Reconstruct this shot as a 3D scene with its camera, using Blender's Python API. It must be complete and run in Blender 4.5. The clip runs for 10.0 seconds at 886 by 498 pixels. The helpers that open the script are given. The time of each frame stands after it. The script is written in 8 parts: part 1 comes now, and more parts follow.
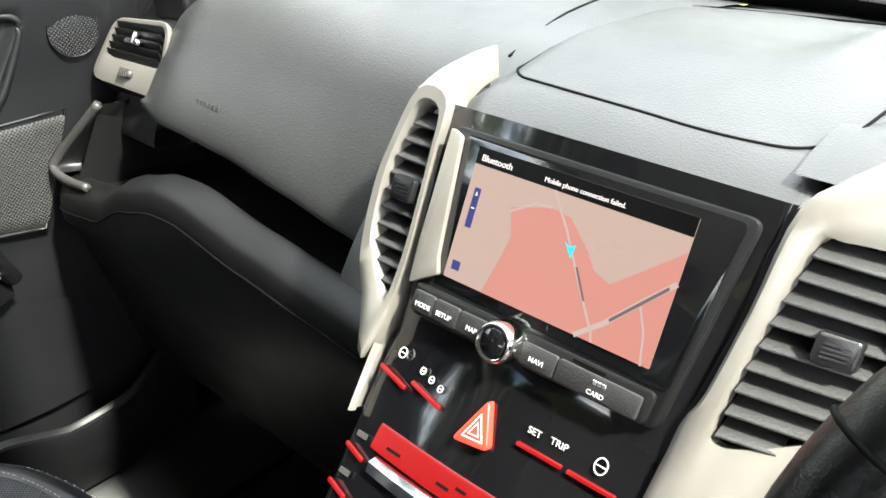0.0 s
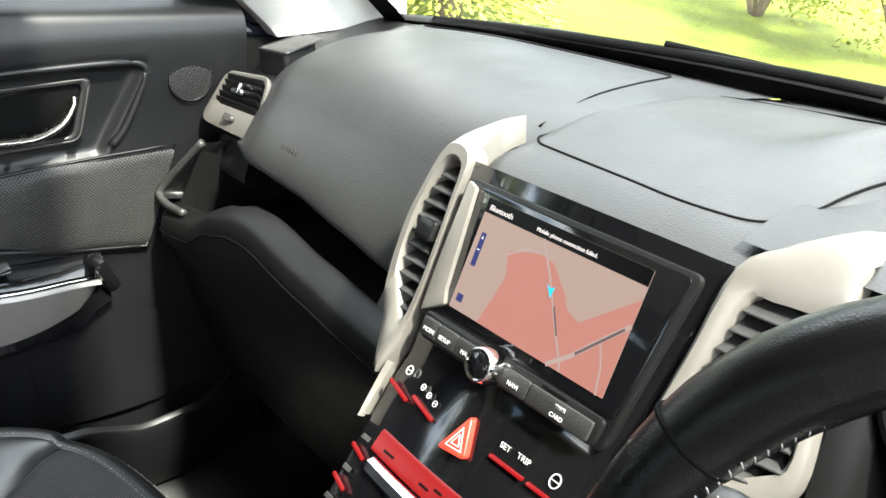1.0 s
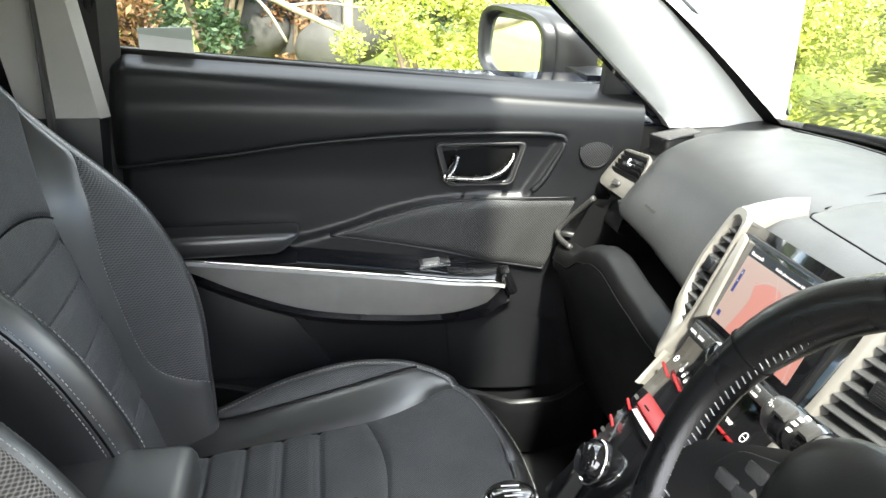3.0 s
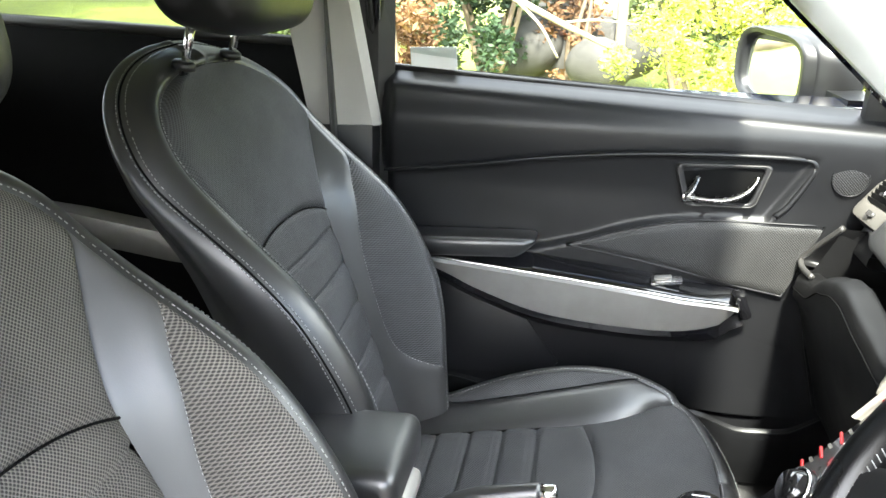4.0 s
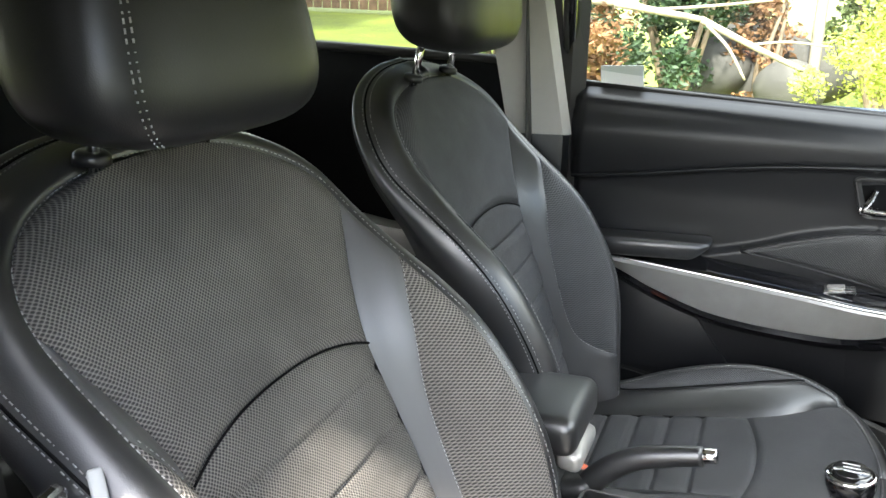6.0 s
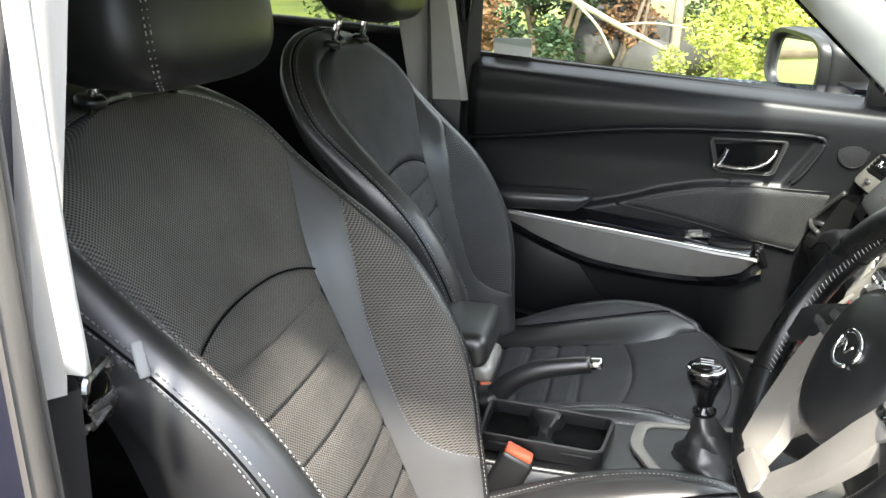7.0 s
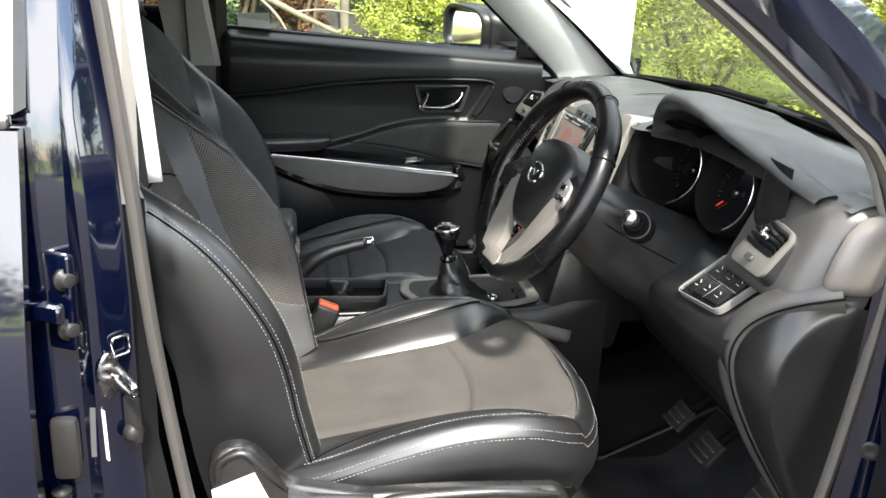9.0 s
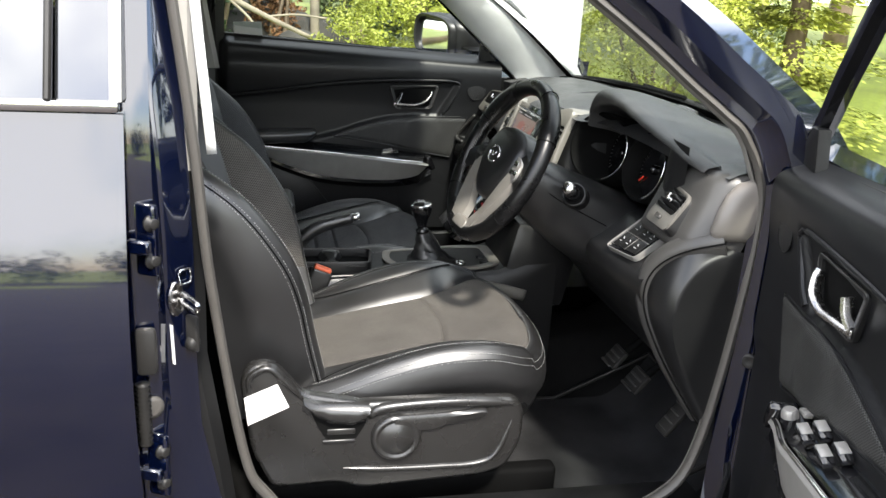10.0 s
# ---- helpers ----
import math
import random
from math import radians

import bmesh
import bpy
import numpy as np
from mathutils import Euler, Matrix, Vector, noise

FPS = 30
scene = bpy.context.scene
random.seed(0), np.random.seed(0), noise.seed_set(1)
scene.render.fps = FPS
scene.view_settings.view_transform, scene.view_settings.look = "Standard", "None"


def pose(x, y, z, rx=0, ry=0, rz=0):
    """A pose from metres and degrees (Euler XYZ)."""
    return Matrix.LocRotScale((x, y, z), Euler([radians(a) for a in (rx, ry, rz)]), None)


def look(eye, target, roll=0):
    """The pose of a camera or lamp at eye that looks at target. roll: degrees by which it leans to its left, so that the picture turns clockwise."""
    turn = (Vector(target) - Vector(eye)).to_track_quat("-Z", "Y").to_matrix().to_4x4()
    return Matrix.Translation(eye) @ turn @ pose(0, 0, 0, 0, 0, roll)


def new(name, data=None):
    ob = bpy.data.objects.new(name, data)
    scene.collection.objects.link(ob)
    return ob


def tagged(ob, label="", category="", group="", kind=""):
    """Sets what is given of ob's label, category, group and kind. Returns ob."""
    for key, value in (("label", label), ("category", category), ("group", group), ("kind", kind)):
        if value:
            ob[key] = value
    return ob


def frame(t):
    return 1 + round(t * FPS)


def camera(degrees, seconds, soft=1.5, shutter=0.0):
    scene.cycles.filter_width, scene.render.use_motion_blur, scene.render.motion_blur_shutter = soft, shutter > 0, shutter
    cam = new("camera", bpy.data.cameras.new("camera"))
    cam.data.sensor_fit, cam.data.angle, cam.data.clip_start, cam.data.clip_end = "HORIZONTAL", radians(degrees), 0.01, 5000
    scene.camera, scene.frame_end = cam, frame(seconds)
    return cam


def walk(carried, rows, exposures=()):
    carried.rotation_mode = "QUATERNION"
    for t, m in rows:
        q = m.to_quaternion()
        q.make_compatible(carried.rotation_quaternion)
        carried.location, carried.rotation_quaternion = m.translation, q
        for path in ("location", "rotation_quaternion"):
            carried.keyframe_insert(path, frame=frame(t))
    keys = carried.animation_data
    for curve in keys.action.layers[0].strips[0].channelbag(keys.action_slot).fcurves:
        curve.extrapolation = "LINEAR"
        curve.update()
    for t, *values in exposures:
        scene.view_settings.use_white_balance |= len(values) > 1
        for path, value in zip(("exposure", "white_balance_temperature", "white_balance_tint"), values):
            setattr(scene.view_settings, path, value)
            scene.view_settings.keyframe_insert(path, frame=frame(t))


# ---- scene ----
# camera and its walk
cam = camera(56.0, 10.0)
PATH = [
    (0, (0.238, -0.357, 1.279), (-0.928, 0.954, 0.32), 0.4),
    (0.5, (0.29, -0.378, 1.293), (-0.978, 0.9, 0.422), 1.8),
    (1, (0.347, -0.371, 1.297), (-1.048, 0.81, 0.484), 2.8),
    (1.5, (0.43, -0.38, 1.298), (-1.093, 0.659, 0.523), 5.1),
    (2, (0.535, -0.423, 1.325), (-1.142, 0.384, 0.592), 5.7),
    (3.5, (0.734, -0.418, 1.355), (-1.161, -0.411, 0.716), 1.7),
    (4, (0.767, -0.38, 1.367), (-1.099, -0.693, 0.72), 1.7),
    (4.5, (0.805, -0.371, 1.377), (-1.009, -0.927, 0.744), 1.3),
    (5, (0.842, -0.364, 1.391), (-0.913, -1.107, 0.786), 0.5),
    (6.5, (1.036, -0.36, 1.371), (-0.762, -0.982, 0.754), 2.0),
    (7, (1.134, -0.364, 1.375), (-0.71, -0.789, 0.726), 2.7),
    (7.5, (1.222, -0.374, 1.372), (-0.643, -0.616, 0.692), 2.5),
    (8, (1.347, -0.405, 1.323), (-0.546, -0.414, 0.677), 3.5),
    (8.5, (1.489, -0.451, 1.342), (-0.396, -0.277, 0.694), 3.6),
    (9, (1.647, -0.526, 1.354), (-0.224, -0.196, 0.727), 3.2),
    (9.5, (1.795, -0.577, 1.377), (-0.063, -0.182, 0.753), 2.9),
    (10, (1.972, -0.604, 1.387), (0.114, -0.193, 0.77), 3.5),
]
EXPOSURES = [(0, 3.25), (1, 2.98), (2, 2.98), (3.5, 3.60), (4.5, 3.96), (5, 3.96), (6.5, 3.15), (7.5, 2.68), (8.5, 2.38), (9.5, 1.92), (10, 1.74)]
walk(cam, [(t, look(eye, target, roll)) for t, eye, target, roll in PATH], EXPOSURES)

# ---- world, sun and exposure ----
SUN_DIR = Vector((0.78, 0.04, 1.00)).normalized()      # towards the sun
world = bpy.data.worlds.new("sky")
scene.world = world
world.use_nodes = True
_sky = world.node_tree.nodes.new("ShaderNodeTexSky")
_sky.sky_type, _sky.sun_disc = "NISHITA", False
_sky.sun_elevation = math.asin(SUN_DIR.z)
_sky.sun_rotation = math.atan2(SUN_DIR.x, SUN_DIR.y)
_back = world.node_tree.nodes["Background"]
_back.inputs["Strength"].default_value = 0.15
# broken white cloud over the whole sky
_tc, _cl, _rp, _mx = (world.node_tree.nodes.new(k) for k in ("ShaderNodeTexCoord", "ShaderNodeTexNoise", "ShaderNodeMapRange", "ShaderNodeMix"))
_cl.inputs["Scale"].default_value, _cl.inputs["Detail"].default_value = 2.4, 7
_rp.inputs["From Min"].default_value, _rp.inputs["From Max"].default_value = 0.43, 0.56
_mx.data_type = "RGBA"
_mx.inputs["B"].default_value = (11.0, 11.0, 11.2, 1)
for a, b in ((_tc.outputs["Generated"], _cl.inputs["Vector"]), (_cl.outputs["Fac"], _rp.inputs["Value"]), (_rp.outputs[0], _mx.inputs["Factor"]), (_sky.outputs[0], _mx.inputs["A"]), (_mx.outputs["Result"], _back.inputs["Color"])):
    world.node_tree.links.new(a, b)
_sun = bpy.data.lights.new("sun", "SUN")
_sun.energy, _sun.angle, _sun.color = 2.5, radians(4.0), (1.0, 0.95, 0.86)
sun = new("sun", _sun)
sun.matrix_world = look(SUN_DIR * 30, (0, 0, 0))

# ---- materials ----
def mat(name, base, rough=0.5, metal=0.0, var=0.25, var_scale=9.0, fine=0.0, fine_scale=400.0,
        bump=0.0, bump_scale=900.0, bump_kind="NOISE", coat=0.0, spec=0.5, emit=None, emit_strength=0.0,
        rough_var=0.1, sheen=0.0):
    m = bpy.data.materials.new(name)
    m.use_nodes = True
    nt = m.node_tree
    N, L = nt.nodes, nt.links
    b = N["Principled BSDF"]
    tc = N.new("ShaderNodeTexCoord")
    n1 = N.new("ShaderNodeTexNoise")
    n1.inputs["Scale"].default_value, n1.inputs["Detail"].default_value = var_scale, 5
    L.new(tc.outputs["Object"], n1.inputs["Vector"])
    ramp = N.new("ShaderNodeValToRGB")
    lo = [c * (1 - var) for c in base]
    hi = [min(1, c * (1 + var)) for c in base]
    ramp.color_ramp.elements[0].color, ramp.color_ramp.elements[1].color = (*lo, 1), (*hi, 1)
    ramp.color_ramp.elements[0].position, ramp.color_ramp.elements[1].position = 0.3, 0.7
    L.new(n1.outputs["Fac"], ramp.inputs["Fac"])
    col = ramp.outputs["Color"]
    if fine:
        n2 = N.new("ShaderNodeTexNoise")
        n2.inputs["Scale"].default_value, n2.inputs["Detail"].default_value = fine_scale, 3
        L.new(tc.outputs["Object"], n2.inputs["Vector"])
        mx = N.new("ShaderNodeMix")
        mx.data_type, mx.blend_type = "RGBA", "OVERLAY"
        mx.inputs["Factor"].default_value = fine
        L.new(col, mx.inputs["A"])
        L.new(n2.outputs["Fac"], mx.inputs["B"])
        col = mx.outputs["Result"]
    L.new(col, b.inputs["Base Color"])
    mr = N.new("ShaderNodeMapRange")
    mr.inputs["To Min"].default_value, mr.inputs["To Max"].default_value = max(0.02, rough - rough_var), min(1, rough + rough_var)
    n3 = N.new("ShaderNodeTexNoise")
    n3.inputs["Scale"].default_value = var_scale * 2.3
    L.new(tc.outputs["Object"], n3.inputs["Vector"])
    L.new(n3.outputs["Fac"], mr.inputs["Value"])
    L.new(mr.outputs[0], b.inputs["Roughness"])
    b.inputs["Metallic"].default_value = metal
    b.inputs["Specular IOR Level"].default_value = spec
    b.inputs["Coat Weight"].default_value = coat
    b.inputs["Coat Roughness"].default_value = 0.04
    if sheen:
        b.inputs["Sheen Weight"].default_value = sheen
    if bump:
        if bump_kind == "VORONOI":
            t = N.new("ShaderNodeTexVoronoi")
            out = t.outputs["Distance"]
        else:
            t = N.new("ShaderNodeTexNoise")
            t.inputs["Detail"].default_value = 3
            out = t.outputs["Fac"]
        t.inputs["Scale"].default_value = bump_scale
        L.new(tc.outputs["Object"], t.inputs["Vector"])
        bp = N.new("ShaderNodeBump")
        bp.inputs["Strength"].default_value, bp.inputs["Distance"].default_value = bump, 0.001
        L.new(out, bp.inputs["Height"])
        L.new(bp.outputs[0], b.inputs["Normal"])
    if emit:
        b.inputs["Emission Color"].default_value = (*emit, 1)
        b.inputs["Emission Strength"].default_value = emit_strength
    return m


def dots_mat(name, base, dark, scale, rough=0.6, lift=0.6, soft=0.25, rot=0.0):
    """A surface of small round dots or holes on a square lattice, in the object's own metres."""
    m = mat(name, base, rough)
    nt = m.node_tree
    N, L = nt.nodes, nt.links
    b = N["Principled BSDF"]
    tc = N.new("ShaderNodeTexCoord")
    uv = N.new("ShaderNodeVectorMath")
    uv.operation = "MULTIPLY"
    uv.inputs[1].default_value = (scale, scale, scale)
    src = N.new("ShaderNodeUVMap")
    L.new(src.outputs[0], uv.inputs[0])
    v = N.new("ShaderNodeTexVoronoi")
    v.voronoi_dimensions = "2D"
    v.inputs["Scale"].default_value, v.inputs["Randomness"].default_value = 1.0, 0.0
    mp = N.new("ShaderNodeMapping")
    mp.inputs["Rotation"].default_value = (0, 0, rot)
    L.new(uv.outputs[0], mp.inputs["Vector"])
    L.new(mp.outputs[0], v.inputs["Vector"])
    r = N.new("ShaderNodeMapRange")
    r.interpolation_type = "SMOOTHSTEP"
    r.inputs["From Min"].default_value, r.inputs["From Max"].default_value = lift - soft, lift + soft
    L.new(v.outputs["Distance"], r.inputs["Value"])
    mx = N.new("ShaderNodeMix")
    mx.data_type = "RGBA"
    mx.inputs["A"].default_value = (*dark, 1)
    old = b.inputs["Base Color"].links[0].from_socket
    L.new(r.outputs[0], mx.inputs["Factor"])
    L.new(old, mx.inputs["B"])
    L.new(mx.outputs["Result"], b.inputs["Base Color"])
    bp = N.new("ShaderNodeBump")
    bp.inputs["Strength"].default_value, bp.inputs["Distance"].default_value = 0.7, 0.0012
    L.new(r.outputs[0], bp.inputs["Height"])
    L.new(bp.outputs[0], b.inputs["Normal"])
    return m


def glass_mat(name, tint=(1, 1, 1), rough=0.0):
    m = bpy.data.materials.new(name)
    m.use_nodes = True
    N, L = m.node_tree.nodes, m.node_tree.links
    out = N["Material Output"]
    tr, gl, lw, pw, fr, mx = (N.new(k) for k in ("ShaderNodeBsdfTransparent", "ShaderNodeBsdfGlossy", "ShaderNodeLayerWeight", "ShaderNodeMath", "ShaderNodeMath", "ShaderNodeMixShader"))
    tr.inputs["Color"].default_value = (*tint, 1)
    gl.inputs["Roughness"].default_value = rough
    lw.inputs["Blend"].default_value = 0.5
    pw.operation, fr.operation = "POWER", "MULTIPLY_ADD"
    pw.inputs[1].default_value = 5.0
    fr.inputs[1].default_value, fr.inputs[2].default_value = 0.88, 0.05
    L.new(lw.outputs["Facing"], pw.inputs[0])
    L.new(pw.outputs[0], fr.inputs[0])
    L.new(fr.outputs[0], mx.inputs[0])
    L.new(tr.outputs[0], mx.inputs[1])
    L.new(gl.outputs[0], mx.inputs[2])
    L.new(mx.outputs[0], out.inputs["Surface"])
    return m


def glow_mat(name, color, strength):
    return mat(name, [0.04 * c for c in color], 0.3, var=0.05, emit=color, emit_strength=strength)


M_DASH = mat("soft_dash", (0.040, 0.040, 0.040), 0.42, bump=0.22, bump_scale=700, bump_kind="VORONOI", var=0.15, spec=0.5)
M_PLAST = mat("black_plastic", (0.010, 0.010, 0.0103), 0.36, bump=0.10, bump_scale=800, var=0.2, spec=0.55, rough_var=0.05)
M_DOOR = mat("door_plastic", (0.0095, 0.0097, 0.0107), 0.36, bump=0.06, bump_scale=700, var=0.15, spec=0.36, rough_var=0.04)
M_GREY = mat("grey_plastic", (0.050, 0.048, 0.046), 0.38, bump=0.2, bump_scale=800, var=0.15)
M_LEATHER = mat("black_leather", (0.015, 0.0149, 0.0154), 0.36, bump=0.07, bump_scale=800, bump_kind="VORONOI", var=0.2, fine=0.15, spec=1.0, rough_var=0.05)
M_WHEEL = mat("wheel_leather", (0.0045, 0.0045, 0.0048), 0.29, bump=0.12, bump_scale=900, bump_kind="VORONOI", var=0.2, spec=0.42)
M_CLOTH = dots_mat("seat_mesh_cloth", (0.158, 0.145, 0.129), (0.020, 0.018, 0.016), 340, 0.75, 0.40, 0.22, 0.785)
# same mesh darkened: the passenger side's shade is put into its colour
M_CLOTH_SHADE = dots_mat("seat_mesh_cloth_shade", (0.074, 0.074, 0.078), (0.015, 0.015, 0.016), 340, 0.45, 0.40, 0.22, 0.785)
M_GRILLE = dots_mat("speaker_grille", (0.045, 0.0445, 0.043), (0.004, 0.004, 0.004), 300, 0.45, 0.36, 0.10, 0.785)
M_SILVER = mat("satin_silver", (0.235, 0.220, 0.196), 0.36, metal=0.25, var=0.06, var_scale=30, rough_var=0.05, bump=0.03, bump_scale=1500)
M_STRIP = mat("brushed_silver", (0.28, 0.27, 0.255), 0.34, metal=0.35, var=0.06, var_scale=30, rough_var=0.05)
M_CHROME = mat("chrome", (0.80, 0.80, 0.80), 0.10, metal=1.0, var=0.03, rough_var=0.04)
M_GLOSS = mat("piano_black", (0.006, 0.006, 0.007), 0.09, var=0.1, coat=0.6, rough_var=0.04)
# matt black; in ducts, cups and recesses it carries their shade as colour
M_MATT = mat("matt_black_recess_shade", (0.003, 0.003, 0.003), 0.8, var=0.3, spec=0.1)
M_RUBBER = mat("rubber_seal", (0.022, 0.021, 0.020), 0.42, bump=0.2, bump_scale=500, var=0.2, spec=0.3)
M_SEAL = mat("grey_seal", (0.075, 0.069, 0.062), 0.5, bump=0.2, bump_scale=600, var=0.12)
M_PILLAR = mat("pillar_fabric", (0.62, 0.62, 0.60), 0.85, bump=0.3, bump_scale=1200, var=0.06)
M_PILLARG = mat("pillar_plastic", (0.30, 0.285, 0.265), 0.55, bump=0.2, bump_scale=900, var=0.08)
M_PAINT = mat("dark_blue_paint", (0.0007, 0.0020, 0.0105), 0.2, metal=0.0, var=0.15, var_scale=4, coat=1.0, rough_var=0.05, spec=0.15)
M_PAINT.node_tree.nodes["Principled BSDF"].inputs["Coat IOR"].default_value = 2.0
M_CARPET = mat("carpet", (0.008, 0.008, 0.008), 0.95, bump=1.0, bump_scale=650, var=0.35, fine=0.5, fine_scale=900, spec=0.05)
M_STITCH = mat("thread", (0.29, 0.29, 0.285), 0.7, var=0.2)
M_STEEL = mat("steel", (0.45, 0.44, 0.43), 0.25, metal=1.0, var=0.2, var_scale=60)
M_RED = glow_mat("red_backlight", (0.85, 0.008, 0.010), 0.07)
M_REDBTN = mat("red_button", (0.75, 0.05, 0.03), 0.3, var=0.08, emit=(0.9, 0.06, 0.03), emit_strength=0.05)
M_WHITE = mat("white_print", (0.75, 0.75, 0.75), 0.5, var=0.05)
M_PAPER = mat("paper", (0.80, 0.80, 0.78), 0.7, var=0.04)
M_GLASS = glass_mat("clear_glass", (0.74, 0.78, 0.75))
M_TINT = glass_mat("tinted_glass", (0.34, 0.37, 0.35))
M_MIRROR = mat("mirror_silver", (0.85, 0.85, 0.86), 0.03, metal=1.0, var=0.02, rough_var=0.01)
M_TWEET = dots_mat("tweeter_dots", (0.0135, 0.0135, 0.0145), (0.006, 0.006, 0.006), 300, 0.45, 0.36, 0.10, 0.785)
M_PRIV = mat("privacy_glass", (0.012, 0.013, 0.014), 0.05, var=0.05, coat=1.0, rough_var=0.02, spec=0.8)
M_PRIV.node_tree.nodes["Principled BSDF"].inputs["Coat IOR"].default_value = 2.1
M_MAT = mat("mat_carpet", (0.026, 0.026, 0.027), 0.95, bump=1.0, bump_scale=650, var=0.35, fine=0.5, fine_scale=900, spec=0.05)
M_ENDCAP = mat("end_cap_plastic", (0.17, 0.155, 0.14), 0.4, bump=0.1, bump_scale=900, var=0.1)
# the seats' leather darkened and dulled, so the roof's shade is in the colour
M_HEAD_SHADE = mat("headrest_leather_shade", (0.009, 0.009, 0.0094), 0.40, bump=0.08, bump_scale=800, bump_kind="VORONOI", var=0.2, fine=0.15, spec=0.38, rough_var=0.05)
# black leather made paler: window glare on the driver's strip, put into the colour
M_LEATHER_LIT = mat("leather_lit", (0.054, 0.053, 0.053), 0.46, bump=0.05, bump_scale=800, bump_kind="VORONOI", var=0.15, spec=1.0, rough_var=0.05)
M_GLOVE = mat("matt_black_plastic", (0.0065, 0.0065, 0.0067), 0.50, bump=0.12, bump_scale=800, var=0.2, spec=0.22, rough_var=0.05)
M_COVER = mat("seat_cover_plastic", (0.016, 0.0155, 0.015), 0.28, bump=0.10, bump_scale=900, var=0.15, spec=0.9)
M_BEZEL = mat("warm_grey_bezel", (0.155, 0.146, 0.131), 0.36, metal=0.15, bump=0.05, bump_scale=1200, var=0.08)
# black plastic taken near to black: the rear cabin's deep shade as colour
M_REAR_SHADE = mat("rear_lining_shade", (0.003, 0.003, 0.0034), 0.6, var=0.2, spec=0.08)

# ---- building tools ----
def V(*a):
    return Vector(a)


def thing(name, label, category, at=(0, 0, 0), group="", kind=""):
    ob = new(name)
    ob.location, ob.empty_display_size = at, 0.05
    return tagged(ob, label, category, group, kind)


def part(name, bm, material, parent=None, label="", smooth=40, tf=None, kind=""):
    """Links a bmesh as one mesh object under a thing or part; its places are the world's."""
    if tf is not None:
        bm.transform(tf)
        if tf.determinant() < 0:
            bmesh.ops.reverse_faces(bm, faces=bm.faces[:])
    lim = radians(smooth)
    for f in bm.faces:
        f.smooth = True
    for e in bm.edges:
        if len(e.link_faces) == 2 and e.calc_face_angle(0) > lim:
            e.smooth = False
    me = bpy.data.meshes.new(name)
    bm.to_mesh(me)
    bm.free()
    me.materials.append(material)
    ob = new(name, me)
    if parent is not None:
        ob.parent = parent
        at = parent.location if parent.parent is None else Vector((0, 0, 0))
        ob.matrix_parent_inverse = Matrix.Translation(-at)
    return tagged(ob, label, "", "", kind)


def fixed(name, bm, material, label="", smooth=40):
    """A piece of the setting."""
    return tagged(part(name, bm, material, None, label, smooth), label, "", "", "structure")


def B():
    return bmesh.new()


def rbox(bm, c, size, r=0.004, seg=2, rot=(0, 0, 0), taper=None):
    """A box with rounded edges; taper scales the top face in x and y."""
    ret = bmesh.ops.create_cube(bm, size=1.0)
    vs = ret["verts"]
    for v in vs:
        if taper and v.co.z > 0:
            v.co.x *= taper[0]
            v.co.y *= taper[1]
        v.co = Vector((v.co.x * size[0], v.co.y * size[1], v.co.z * size[2]))
    r = min(r, 0.49 * min(size))
    geo = vs
    if r > 0:
        es = list({e for v in vs for e in v.link_edges})
        out = bmesh.ops.bevel(bm, geom=es, offset=r, segments=seg, profile=0.5, affect="EDGES", clamp_overlap=True)
        geo = list({v for f in out["faces"] for v in f.verts} | {v for v in vs if v.is_valid})
    m = pose(*c, *rot)
    for v in geo:
        v.co = m @ v.co
    return geo


def grid(bm, fn, nu, nv, uv=None):
    """A sheet fn(u, v) over the unit square."""
    rows = [[bm.verts.new(fn(i / nu, j / nv)) for j in range(nv + 1)] for i in range(nu + 1)]
    lay = bm.loops.layers.uv.verify() if uv else None
    for i in range(nu):
        for j in range(nv):
            f = bm.faces.new((rows[i][j], rows[i + 1][j], rows[i + 1][j + 1], rows[i][j + 1]))
            if uv:
                for l, (a, b) in zip(f.loops, ((i, j), (i + 1, j), (i + 1, j + 1), (i, j + 1))):
                    l[lay].uv = uv(a / nu, b / nv)
    return rows


def loft(bm, loops, closed=True, caps=True):
    rows = [[bm.verts.new(p) for p in lp] for lp in loops]
    n = len(rows[0])
    for a, b in zip(rows, rows[1:]):
        for k in range(n if closed else n - 1):
            bm.faces.new((a[k], a[(k + 1) % n], b[(k + 1) % n], b[k]))
    if caps and closed:
        bm.faces.new(rows[0][::-1])
        bm.faces.new(rows[-1])
    return rows


def spline(pts, n=8, closed=False):
    """A smooth line through the points."""
    P = [Vector(p) for p in pts]
    out = []
    k = len(P)
    for i in range(k if closed else k - 1):
        a = P[(i - 1) % k] if closed or i > 0 else P[0] * 2 - P[1]
        b, c = P[i], P[(i + 1) % k]
        d = P[(i + 2) % k] if closed or i + 2 < k else P[-1] * 2 - P[-2]
        for j in range(n):
            t = j / n
            out.append(0.5 * ((2 * b) + (c - a) * t + (2 * a - 5 * b + 4 * c - d) * t * t + (3 * b - a - 3 * c + d) * t ** 3))
    if not closed:
        out.append(P[-1])
    return out


